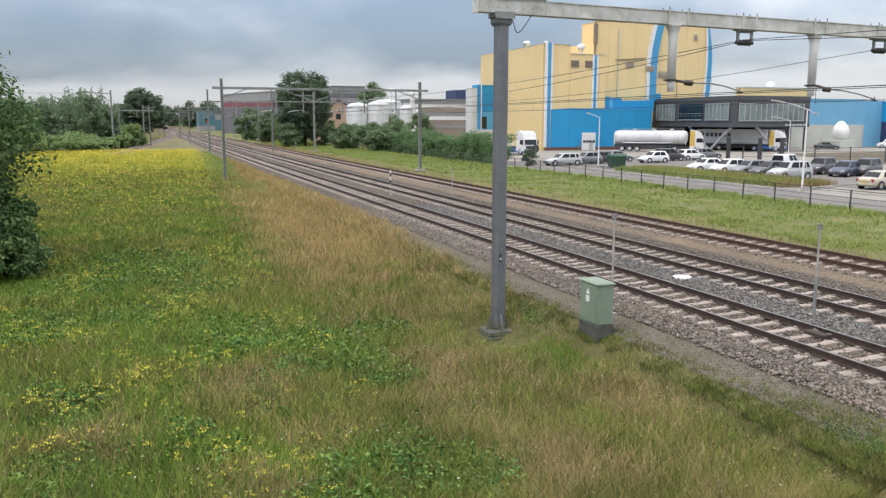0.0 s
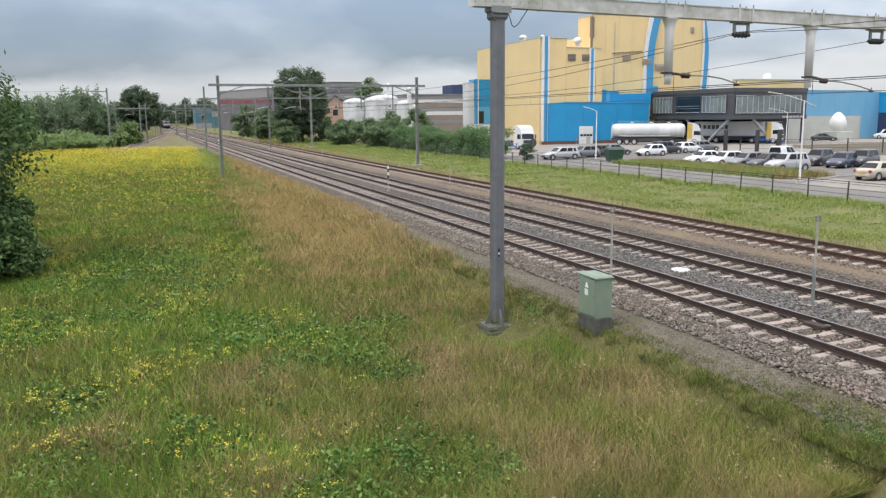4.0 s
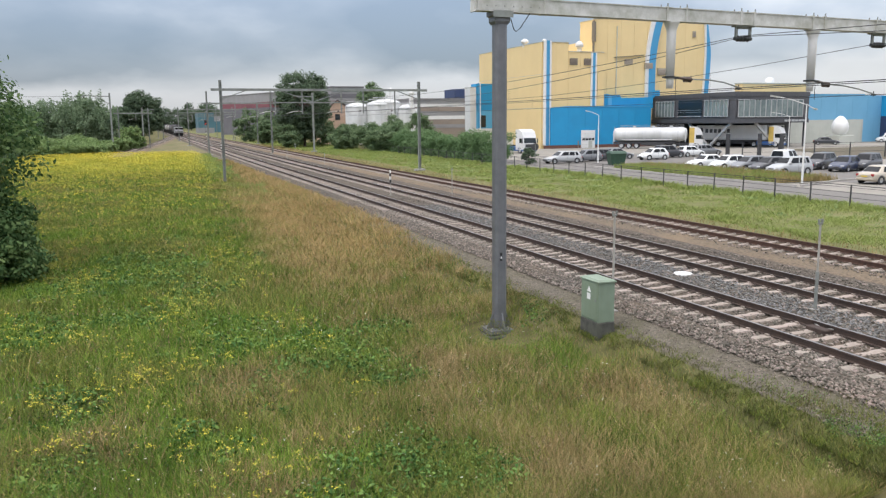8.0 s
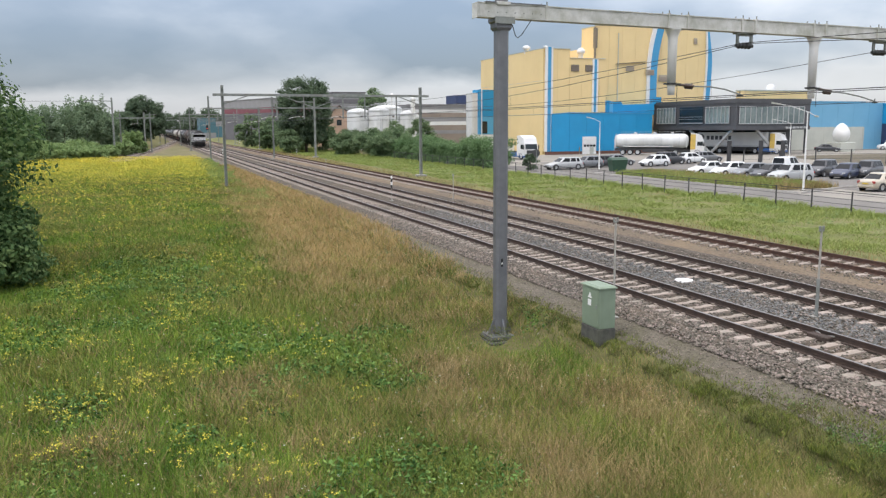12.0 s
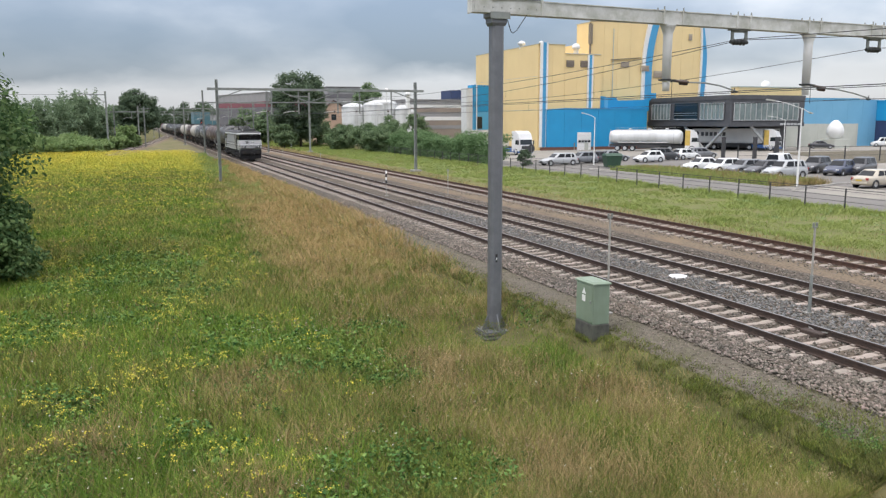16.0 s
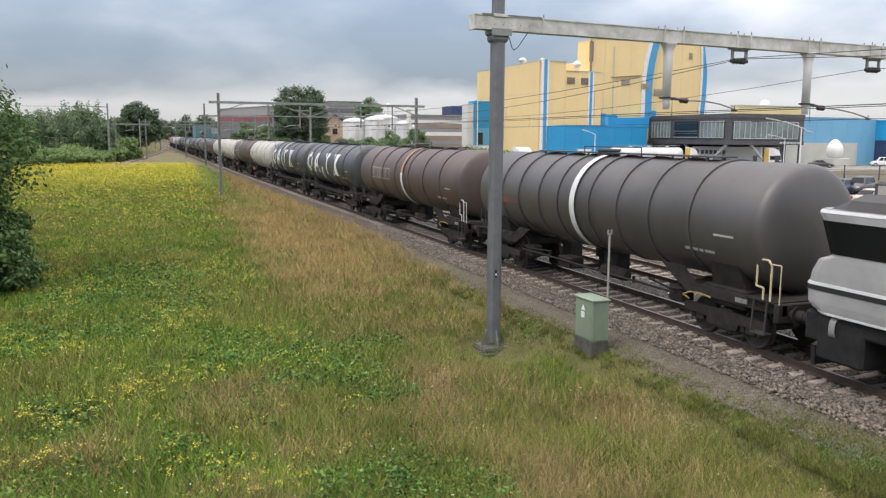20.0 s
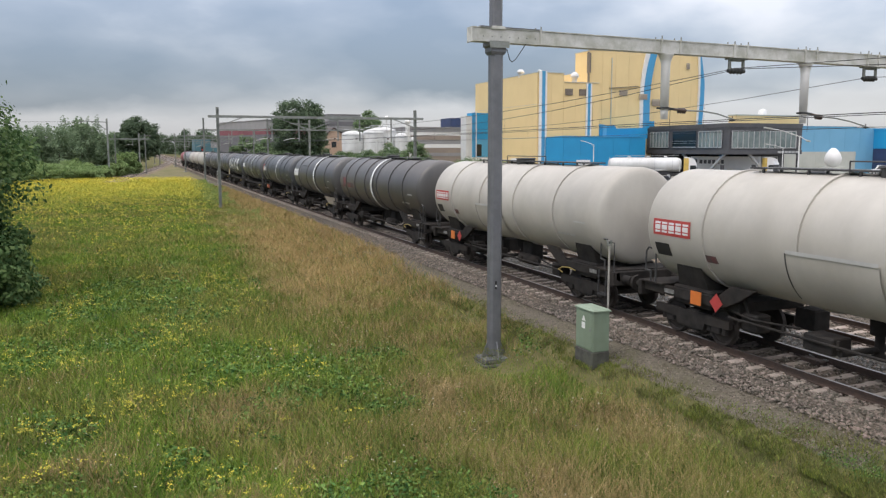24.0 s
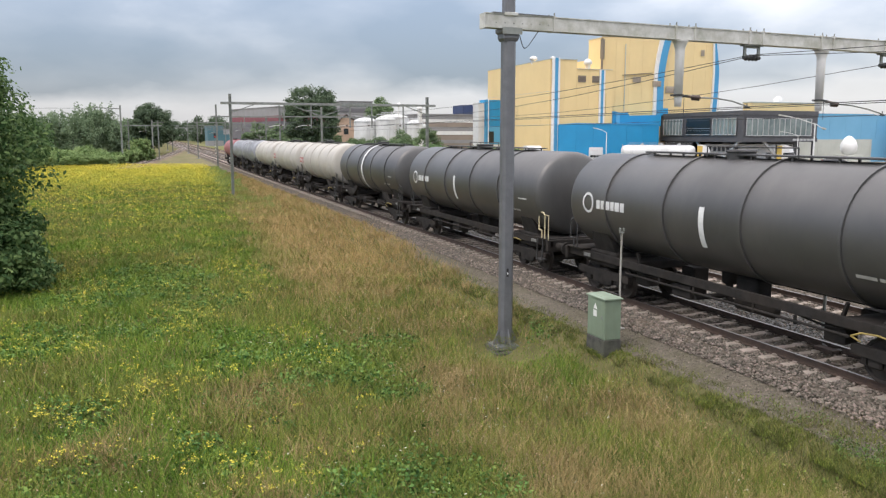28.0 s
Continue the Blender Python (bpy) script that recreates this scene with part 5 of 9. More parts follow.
    # lettered plates, whose pale colour also paints glints on the running gear
    for s in (-1, 1):
        part("frame_plate", Geo().box(-1.205, -1.19, s * (h - 1.9) - 0.2, s * (h - 1.9) + 0.2, 1.08, 1.19), M["label_dim"], t, "dull lettered plate that also paints a pale glint on the frame")
    part("brake_lever", Geo().pipe([(-1.18, -h + 3.0, 1.0), (-1.25, -h + 3.3, 1.06), (-1.26, -h + 3.7, 1.03), (-1.26, -h + 3.95, 0.92), (-1.22, -h + 3.75, 0.84)], 0.022, 6), M["lever_yellow"], t, "bent dull yellow brake lever")
    part("step", Geo().box(-1.36, -1.14, -h + 0.95, -h + 1.4, 0.52, 0.56).bar((-1.34, -h + 0.97, 0.54), (-1.30, -h + 0.97, 1.28), 0.03, 0.04).bar((-1.34, -h + 1.38, 0.54), (-1.30, -h + 1.38, 1.28), 0.03, 0.04), M["rail_dark"], t)
    if ladder:
        g = Geo()
        for x in (-0.78, -0.36):
            g.pipe([(x, -e - 0.12, 1.3), (x, -e - 0.10, 3.6), (x, -e + 0.5, 4.45), (x, -e + 1.2, 4.5)], 0.024, 6)
        for k in range(10):
            g.tube((-0.78, -e - 0.11, 1.5 + 0.26 * k), (-0.36, -e - 0.11, 1.5 + 0.26 * k), 0.016, 6)
        part("ladder", g, M["rail_dark"], t)
        part("platform_rail", Geo().pipe([(-1.26, -h + 0.7, 1.3), (-1.26, -h + 0.7, 2.3), (0.4, -h + 0.7, 2.3), (0.4, -h + 0.7, 1.3)], 0.022, 6).pipe([(-1.26, -h + 0.7, 1.8), (0.4, -h + 0.7, 1.8)], 0.018, 6), M["rail_dark"], t)
    # small data panels and hazard plates
    bars(tank, "data_panel", -e + 2.9, -0.75, (0.5, 0.14, 0.36), 0.08, M["label_grey"], "pale data lettering as bars")
    bars(tank, "number_bar", -e + 1.7, -0.25, (0.7,), 0.05, M["label_grey"], "pale number bar")
    if extra:
        extra(t, tank, e, h)
    return t


def hazard(t, tank, e, h):
    part("hazard_plate", Geo().box(-1.34, -1.325, h - 3.35, h - 2.95, 1.00, 1.34), M["orange"], t, "orange hazard plate")
    part("hazard_diamond", Geo().prism([(h - 3.9, 0.95), (h - 3.67, 1.18), (h - 3.9, 1.41), (h - 4.13, 1.18)], "x", -1.335, -1.325), M["label_red"], t, "red hazard diamond")


def white_pipe(t, tank, e, h):
    hazard(t, tank, e, h)
    part("panel", around(96, 150, 0.9, 2.3, R_TANK + 0.05, 8), TANKS["white"], tank, "raised heating panel")
    part("panel_edge", around(93.5, 96.5, 0.9, 2.3, R_TANK + 0.07, 2), M["label_grey"], tank)
    part("panel_seam", around(96, 140, 2.07, 0.04, R_TANK + 0.06, 6), M["rail_dark"], tank)
    part("scuff", patch(e - 3.0, e - 2.6, -0.75, -0.55, 0.2, 2), M["graffiti"], tank, "small rusty scuff")


def hung_pipe(t, tank, e, h):
    part("side_plate", Geo().prism([(-h + 0.75, 1.0), (-h + 3.4, 1.05), (-h + 4.7, 1.5), (-h + 0.75, 1.52)], "x", -1.23, -1.19), M["vent"], t, "dusty brown frame plate")
    g = around(60, 62.5, e - 4.3, 1.6, R_TANK + 0.05, 2)
    g.add(*(lambda q: (q.v, q.f))(around(62, 125, e - 3.5, 0.06, R_TANK + 0.05, 12)))
    part("heating_pipe", g, M["rail_dark"], tank, "dark heating pipe")


def ladder_side(t, tank, e, h):
    hazard(t, tank, e, h)
    g = Geo()
    for y in (e - 6.05, e - 5.55):
        q = around(25, 110, y, 0.05, R_TANK + 0.07, 14)
        g.add(q.v, q.f, True)
    for k in range(9):
        q = around(30 + 9 * k, 31.5 + 9 * k, e - 5.8, 0.5, R_TANK + 0.07, 1)
        g.add(q.v, q.f, True)
    part("ladder", g, M["rail_dark"], tank, "side ladder bent over the tank")
    q = around(70, 72, e - 6.9, 1.4, R_TANK + 0.05, 1)
    part("heating_pipe", q, M["rail_dark"], tank)


def ribbon(pts, w, closed=False):
    """A painted stroke of width w on the tank's near side through points of (along, height)."""
    if closed:
        pts = pts + pts[:1]
    g = Geo()
    for (a, b), (c, d) in zip(pts, pts[1:]):
        n = max(1, int(abs(d - b) / 0.16))
        ln = math.hypot(c - a, d - b)
        ox, oh = (d - b) / ln * w / 2, -(c - a) / ln * w / 2
        if abs(d - b) > 0.5 * ln:
            ox, oh = math.copysign(w / 2, ox), 0.0
        for k in range(n):
            a0, b0, a1, b1 = a + (c - a) * k / n, b + (d - b) * k / n, a + (c - a) * (k + 1) / n, b + (d - b) * (k + 1) / n
            q = on_tank([(a0 - ox, b0 - oh), (a0 + ox, b0 + oh), (a1 + ox, b1 + oh), (a1 - ox, b1 - oh)])
            g.add(q.v, q.f, True)
    return g


def wedge(widths, h0, h1, y):
    """A filled upright shape on the tank: its half widths from the foot to the top."""
    g = Geo()
    n = len(widths) - 1
    for k in range(n):
        a, b = h0 + (h1 - h0) * k / n, h0 + (h1 - h0) * (k + 1) / n
        q = on_tank([(y - widths[k], a), (y + widths[k], a), (y + widths[k + 1], b), (y - widths[k + 1], b)])
        g.add(q.v, q.f, True)
    return g


def logo_big(tank, e):
    """Large white painted shapes: a ring, a chevron, a small mark, a wedge and an hourglass."""
    y = lambda c: e - 1.5 - c
    ring = [(y(0.14 + 0.72 * math.cos(a)), 0.13 + 0.60 * math.sin(a)) for a in (math.pi * (0.125 + 0.25 * i) for i in range(8))]
    part("painted_ring", ribbon(ring, 0.36, True), M["label_white"], tank, "large white painted ring")
    part("painted_chevron", ribbon([(y(1.85), -0.62), (y(2.42), 0.86)], 0.46), M["label_white"], tank, "large white painted stroke")
    part("painted_chevron", ribbon([(y(2.66), 0.86), (y(3.22), -0.62)], 0.46), M["label_white"], tank, "large white painted stroke")
    part("painted_bar", patch(y(2.9), y(2.15), -0.22, 0.05, 0.0, 2), M["label_white"], tank)
    part("painted_mark", patch(y(4.45), y(4.12), -1.05, -0.15, -0.15, 4), M["label_white"], tank, "short slanted white mark")
    part("painted_wedge", wedge([0.26, 0.25, 0.24, 0.24, 0.24, 0.25, 0.30, 0.62, 0.70], -0.66, 0.88, y(5.75)), M["label_white"], tank, "large white painted wedge")
    part("painted_hourglass", wedge([0.84, 0.66, 0.50, 0.36, 0.30, 0.38, 0.50, 0.64, 0.80], -0.64, 0.88, y(8.45)), M["label_white"], tank, "large white painted hourglass")


def logo_bars(widths, height, material, y_in=1.0, h=-0.1):
    def put(tank, e):
        bars(tank, "logo_bar", e - y_in, h, widths, height, material, "row of plain blocks as a mark")
    return put


def logo_red(tank, e):
    part("graffiti", patch(e - 1.9, e - 1.2, -0.35, 0.25, 0.2, 4), M["graffiti"], tank, "faded red paint patch")
    part("graffiti", patch(e - 3.7, e - 2.2, -0.35, -0.05, 0.1, 3), M["graffiti"], tank, "faded red paint patch")


def logo_ring(tank, e):
    g = Geo()
    n = 20
    cy, ch = e - 1.45, 0.0
    pts = []
    for i in range(n + 1):
        a = 2 * math.pi * i / n
        for rr in (0.24, 0.32):
            an = math.pi / 2 - (ch + rr * math.sin(a)) / R_TANK
            pts.append((-(R_TANK + 0.012) * math.sin(an), cy + rr * math.cos(a), Z_TANK + (R_TANK + 0.012) * math.cos(an)))
    g.add(pts, [(2 * i, 2 * i + 1, 2 * i + 3, 2 * i + 2) for i in range(n)], True)
    part("logo_ring", g, M["label_white"], tank, "white ring mark")
    bars(tank, "logo_bar", e - 1.95, -0.15, (0.2, 0.18, 0.26, 0.18, 0.24, 0.2), 0.26, M["label_white"], "row of plain white blocks", 0.05)
    part("mark", patch(e - 7.0, e - 6.8, -0.75, 0.3, 0.0, 8), M["label_white"], tank, "short upright white bar")


def logo_frames(tank, e):
    """A row of pale outlined blocks."""
    y = e - 2.7
    for w in (0.52, 0.66, 0.25, 0.30, 0.68, 0.70):
        g = Geo()
        for a, b, c, d in ((y - w, y, -0.25, -0.213), (y - w, y, 0.313, 0.35), (y - w, y - w + 0.04, -0.213, 0.313), (y - 0.04, y, -0.213, 0.313)):
            q = patch(a, b, c, d, 0.0, 2)
            g.add(q.v, q.f, True)
        part("logo_frame", g, M["label_grey"], tank, "pale outlined block")
        y -= w + 0.08


def logo_swoosh(tank, e):
    """White blocks with a red hook before them, and rows of pale data below."""
    bars(tank, "logo_bar", e - 0.95, -0.1, (0.24, 0.24, 0.24, 0.26), 0.40, M["label_white"], "row of plain white blocks", 0.06)
    part("red_hook", patch(e - 0.92, e - 0.72, -0.10, 0.50, 0.0, 4), M["label_red"], tank, "red painted hook")
    part("red_hook", patch(e - 1.25, e - 0.72, 0.42, 0.56, 0.0, 2), M["label_red"], tank, "red painted hook")
    for k, w in enumerate(((0.3, 0.35), (0.6, 0.3), (0.7, 0.25), (0.45, 0.3))):
        bars(tank, "data_panel", e - 0.6, -1.45 + 0.16 * k, w, 0.09, M["label_grey"], "pale data lettering as bars", 0.1)


def logo_panel(tank, e):
    part("logo_panel", patch(e - 2.1, e - 0.6, -0.20, 0.22, 0, 3), M["label_red"], tank, "red logo panel")
    bars(tank, "logo_bar", e - 0.68, -0.13, (0.22, 0.22, 0.22, 0.22, 0.22), 0.28, M["label_white"], "plain white blocks on the panel", 0.06)
    part("data_panel", patch(e - 1.2, e - 0.6, -0.78, -0.42, 0, 2), M["black"], tank, "small black data panel")


def slab(name, levels, y_back, s, material, parent, grow=0.0, label=""):
    """Cab shell from levels of (height, nose y, half width), closed towards y_back."""
    rings = []
    for z, yf, w in levels:
        w += grow
        yf -= grow
        yf -= 0.30
        rings.append([(-w, s * -y_back, z), (-w, s * (yf + 0.28), z), (-w * 0.97, s * (yf + 0.10), z), (-w * 0.84, s * yf, z),
                      (w * 0.84, s * yf, z), (w * 0.97, s * (yf + 0.10), z), (w, s * (yf + 0.28), z), (w, s * -y_back, z)])
    return part(name, Geo().loft(rings), material, parent, label)


def pantograph(parent, y, raised, s):
    p = thing("pantograph", "", "")
    p.parent = parent
    p.matrix_basis = pose(0, y, 4.05)
    g = Geo()
    for x in (-0.62, 0.62):
        g.bar((x, -0.9, 0.22), (x, 0.9, 0.22), 0.07, 0.07)
    for yy in (-0.8, 0.8):
        g.bar((-0.7, yy, 0.22), (0.7, yy, 0.22), 0.07, 0.07)
    part("base_frame", g, M["wire"], p)
    for x in (-0.62, 0.62):
        for yy in (-0.7, 0.7):
            part("insulator", Geo().lathe([(0, 0.07), (0.03, 0.10), (0.06, 0.07), (0.09, 0.10), (0.12, 0.07), (0.19, 0.06)], "z", (x, yy, 0), 10), M["insulator"], p)
    if raised:
        knee, top = (s * 1.25, 0.85), (-s * 0.05, 1.55)
    else:
        knee, top = (s * 1.0, 0.36), (-s * 0.9, 0.42)
    g = Geo()
    g.tube((0, -s * 0.3, 0.25), (0, knee[0], knee[1]), 0.05, 8).tube((0.25, -s * 0.55, 0.25), (0.1, knee[0], knee[1] - 0.08), 0.025, 6)
    for x in (-0.5, 0.5):
        g.tube((x * 0.3, knee[0], knee[1]), (x, top[0], top[1]), 0.028, 6)
    part("arm", g, M["wire"], p)
    g = Geo()
    for d in (-0.17, 0.17):
        g.pipe([(-0.95, top[0] + d, top[1] - 0.10), (-0.6, top[0] + d, top[1] + 0.08), (0.6, top[0] + d, top[1] + 0.08), (0.95, top[0] + d, top[1] - 0.10)], 0.03, 6)
    part("contact_strip", g, M["wire"], p)


def locomotive():
    """Grey four-axle electric locomotive with broken-nose cabs at both ends. Local y runs to the rear."""
    t = thing("locomotive", "grey electric locomotive with dark windows and white stripes", "locomotive")
    side = [(-1.48, 1.10), (-1.48, 2.75), (-1.43, 3.62), (-1.36, 3.78), (1.36, 3.78), (1.43, 3.62), (1.48, 2.75), (1.48, 1.10)]
    body = part("body", Geo().prism(side, "y", -5.6, 5.6), M["loco_grey"], t)
    roof = [(-1.39, 3.781), (-1.28, 3.98), (-0.9, 4.10), (0.9, 4.10), (1.28, 3.98), (1.39, 3.781)]
    part("roof", Geo().prism(roof, "y", -7.6, 7.6), M["loco_roof"], t, "dark grey roof")
    part("side_panel", Geo().box(-1.492, -1.478, -3.8, 4.5, 2.32, 3.40, 0.004), M["loco_panel"], body, "large grey side panel")
    part("panel_frame", Geo().box(-1.486, -1.476, -3.88, 4.58, 2.25, 3.47), M["rail_dark"], body)
    for z in (3.46, 3.53):
        part("gutter", Geo().box(-1.475, -1.43, -5.5, 5.5, z, z + 0.025).box(1.43, 1.475, -5.5, 5.5, z, z + 0.025), M["loco_grey"], body)
    lev = [(1.10, -7.75, 1.44), (1.35, -7.98, 1.46), (1.60, -8.10, 1.47), (1.95, -8.12, 1.47), (2.30, -8.05, 1.47), (2.55, -7.92, 1.46), (2.66, -7.62, 1.45), (3.52, -7.92, 1.42), (3.64, -8.0, 1.42), (3.78, -7.95, 1.38)]
    for s in (1, -1):
        cab = slab("cab", lev, 5.6, s, M["loco_light"], t, 0, "lighter grey broken-nose cab")
        slab("windscreen", [(2.70, -7.64, 1.45), (3.48, -7.905, 1.425)], 5.72, s, M["cab_glass"], cab, 0.012, "dark wrap-around cab windows")
        part("window_pillar", Geo().bar((0, s * -7.980, 2.7), (0, s * -8.245, 3.48), 0.07, 0.05), M["black"], cab)
        part("window_pillar", Geo().bar((-1.0, s * -7.900, 2.7), (-1.0, s * -8.100, 3.48), 0.06, 0.05), M["black"], cab)
        part("wiper", Geo().tube((-0.55, s * -8.000, 2.72), (-0.20, s * -8.180, 3.22), 0.014, 6), M["wire"], cab)
        part("wiper", Geo().tube((0.45, s * -8.000, 2.72), (0.8, s * -8.150, 3.2), 0.014, 6), M["wire"], cab)
        slab("roof_stripe", [(3.67, -7.99, 1.415), (3.75, -7.97, 1.40)], 5.6, s, M["loco_stripe"], cab, 0.014, "white stripe")
        slab("white_stripe", [(2.035, -8.12, 1.47), (2.10, -8.10, 1.47)], 5.35, s, M["loco_stripe"], cab, 0.014, "white stripe")
        slab("black_stripe", [(1.90, -8.12, 1.47), (2.03, -8.12, 1.47)], 5.35, s, M["black"], cab, 0.012, "black stripe")
        slab("lower_stripe", [(1.10, -7.76, 1.44), (1.20, -7.85, 1.448)], 5.6, s, M["loco_stripe"], cab, 0.016, "white stripe along the sill")
        slab("roof_front", [(3.781, -7.80, 1.36), (3.93, -7.55, 1.22), (3.99, -7.3, 1.05)], 6.9, s, M["loco_roof"], cab)
        for x in (-0.98, -0.78, 0.78, 0.98):
            lamp = part("headlight", Geo().lathe([(s * -8.340, 0.12), (s * -8.440, 0.12), (s * -8.450, 0.10), (s * -8.430, 0.001)], "y", (x, 0, 1.74), 16, False), M["black"], cab)
            part("lens", Geo().lathe([(s * -8.450, 0.062), (s * -8.465, 0.04), (s * -8.470, 0.001)], "y", (x, 0, 1.74), 14), M["lamp_on"] if s > 0 and abs(x) > 0.9 else M["lamp_glass"], lamp)
        lamp = part("headlight", Geo().lathe([(s * -8.200, 0.13), (s * -8.330, 0.13), (s * -8.330, 0.001)], "y", (0.25, 0, 2.40), 16, False), M["black"], cab)
        part("lens", Geo().lathe([(s * -8.335, 0.078), (s * -8.360, 0.04), (s * -8.365, 0.001)], "y", (0.25, 0, 2.40), 14), M["lamp_on"] if s > 0 else M["lamp_glass"], lamp)
        for xa, xb in ((-1.14, -0.60), (0.60, 1.14)):
            part("lamp_panel", Geo().box(xa, xb, min(s * -8.380, s * -8.436), max(s * -8.380, s * -8.436), 1.62, 1.86, 0.005), M["black"], cab, "black headlight panel")
        for i, w in enumerate((0.34, 0.40, 0.28)):
            bars_g = Geo().box(-0.68 + 0.05 * i, -0.68 + 0.05 * i + w, min(s * -8.320, s * -8.370), max(s * -8.320, s * -8.370), 2.46 - 0.11 * i, 2.53 - 0.11 * i)
            part("mark_bar", bars_g, M["loco_roof"], cab, "plain dark bar in place of a name")
        # side door, cab side window and dark wedge
        for sx in (-1, 1):
            x = sx * 1.478
            xa, xb = min(x, x + sx * 0.012), max(x, x + sx * 0.012)
            if sx * s < 0:
                # flat black wedge laid on the body side behind the door
                part("door_recess", Geo().prism([(s * -3.95, 1.86), (s * -4.72, 1.86), (s * -5.28, 3.50), (s * -3.95, 3.50)], "x", xa, xb), M["black"], t, "black slanted wedge behind the door")
                door = part("door", Geo().prism([(s * -4.10, 1.92), (s * -4.62, 1.92), (s * -5.16, 3.42), (s * -4.62, 3.42)], "x", min(xa, xa + sx * 0.02), max(xb, xb + sx * 0.02)), M["loco_light"], t, "slanted grey cab door")
                part("door_handle", Geo().tube((x + sx * 0.05, s * -4.36, 2.6), (x + sx * 0.05, s * -4.48, 3.0), 0.02, 6), M["black"], door)
            for yg, zt in ((-6.35, 2.95), (-5.85, 2.95)):
                part("grab_rail", Geo().pipe([(x + sx * 0.05, s * yg, 1.25), (x + sx * 0.05, s * yg, zt), (x - sx * 0.02, s * yg, zt + 0.06)], 0.022, 6), M["black"], t)
            part("footstep", Geo().box(min(x, x + sx * 0.1) - 0.02, max(x, x + sx * 0.1), s * -5.3 - 0.28, s * -5.3 + 0.28, 0.62, 0.66).box(min(x, x - sx * 0.1), max(x, x - sx * 0.1), s * -5.3 - 0.26, s * -5.3 + 0.26, 1.12, 1.36), M["black"], t)
        buffers(t, s * -9.05, -s)
        part("buffer_beam", Geo().box(-1.35, 1.35, min(s * -8.42, s * -7.9), max(s * -8.42, s * -7.9), 0.72, 1.12, 0.04), M["loco_under"], t)
        part("plough", Geo().prism([(-1.25, 0.22), (1.25, 0.22), (1.25, 0.62), (-1.25, 0.62)], "y", s * -8.3, s * -8.2), M["loco_under"], t)
        part("brake_hose", Geo().pipe([(-0.4, s * -8.4, 0.95), (-0.42, s * -8.65, 0.75), (-0.4, s * -8.55, 0.45)], 0.03, 6).pipe([(0.4, s * -8.4, 0.95), (0.42, s * -8.65, 0.75), (0.4, s * -8.55, 0.45)], 0.03, 6), M["rubber"], t)
    for sx in (-1, 1):
        x = sx * 1.485
        xa, xb = min(x, x + sx * 0.012), max(x, x + sx * 0.012)
        part("roof_stripe", Geo().box(min(sx * 1.40, sx * 1.44), max(sx * 1.40, sx * 1.44), -5.6, 5.6, 3.675, 3.75), M["loco_stripe"], body, "white stripe")
        part("white_stripe", Geo().box(xa, xb, -3.95, 5.4, 2.035, 2.10), M["loco_stripe"], body, "white stripe")
        part("black_stripe", Geo().box(xa, xb, -3.95, 5.4, 1.90, 2.03), M["black"], body, "black stripe")
        part("lower_stripe", Geo().box(xa, xb, -5.6, 5.6, 1.10, 1.21), M["loco_stripe"], body, "white stripe along the sill")
        for i, (w, o) in enumerate(((0.62, 0.3), (0.85, 0.2), (0.55, 0.0))):
            g = Geo().box(xa, xb, 5.5 - o - w if sx < 0 else -5.5 + o, 5.5 - o if sx < 0 else -5.5 + o + w, 3.22 - 0.30 * i, 3.42 - 0.30 * i)
            part("mark_bar", g, M["loco_roof"], body, "plain dark bar in place of a name")
        part("number_bar", Geo().box(xa, xb, -1.2, 0.0, 1.42, 1.50), M["label_grey"], body)
    # roof gear
    g = Geo().box(-0.85, 0.85, -2.6, 2.2, 4.06, 4.16)
    part("louvre_base", g, M["loco_roof"], t)
    box = part("louvre_box", Geo().prism([(-0.78, 4.14), (0.78, 4.14), (0.66, 4.66), (-0.66, 4.66)], "y", -2.6, 2.1), M["loco_roof"], t, "roof housing with pale louvres")
    part("sloped_end", Geo().prism([(-4.05, 4.14), (-2.6, 4.14), (-2.6, 4.62)], "x", -0.70, 0.70), M["loco_roof"], box, "sloped dark end of the roof housing")
    for k in range(5):
        y0 = -2.50 + 0.93 * k
        part("bay_frame", Geo().box(-0.80, -0.70, y0 - 0.06, y0 - 0.01, 4.15, 4.62), M["loco_roof"], box)
        for i in range(6):
            z = 4.17 + 0.08 * i
            part("slat", Geo().box(-0.84 + 0.26 * (z - 4.14), -0.765 + 0.26 * (z - 4.14), y0, y0 + 0.85, z, z + 0.045), M["louvre"], box)
    for y, ln in ((-7.0, 1.15), (7.0, 1.15)):
        ac = part("cooling_unit", Geo().box(-0.75, 0.75, y - ln / 2, y + ln / 2, 4.02, 4.36, 0.05), M["loco_roof"], t)
        part("grille", Geo().box(-0.762, -0.75, y - ln / 2 + 0.12, y + ln / 2 - 0.12, 4.10, 4.28), M["louvre"], ac)
    for s in (-1, 1):
        part("roof_rail", Geo().pipe([(s * 1.15, -5.4, 4.02), (s * 1.15, -5.4, 4.18), (s * 1.15, 5.4, 4.18), (s * 1.15, 5.4, 4.02)], 0.02, 6), M["wire"], t)
    part("horn", Geo().lathe([(-7.2, 0.03), (-7.5, 0.04), (-7.6, 0.10)], "y", (0.5, 0, 4.08), 10), M["wire"], t)
    pantograph(t, -4.5, False, 1)
    pantograph(t, 4.5, True, -1)
    for y in (-4.5, 4.5):
        part("collector_foot", Geo().box(-0.72, 0.72, y - 1.0, y + 1.0, 4.08, 4.20, 0.02), M["loco_roof"], t)
        part("spring_box", Geo().box(-0.30, 0.30, y - 0.55, y + 0.15, 4.2, 4.52, 0.04), M["wire"], t)
        part("air_motor", Geo().tube((-0.45, y + 0.5, 4.36), (0.45, y + 0.5, 4.36), 0.13, 12), M["wire"], t)
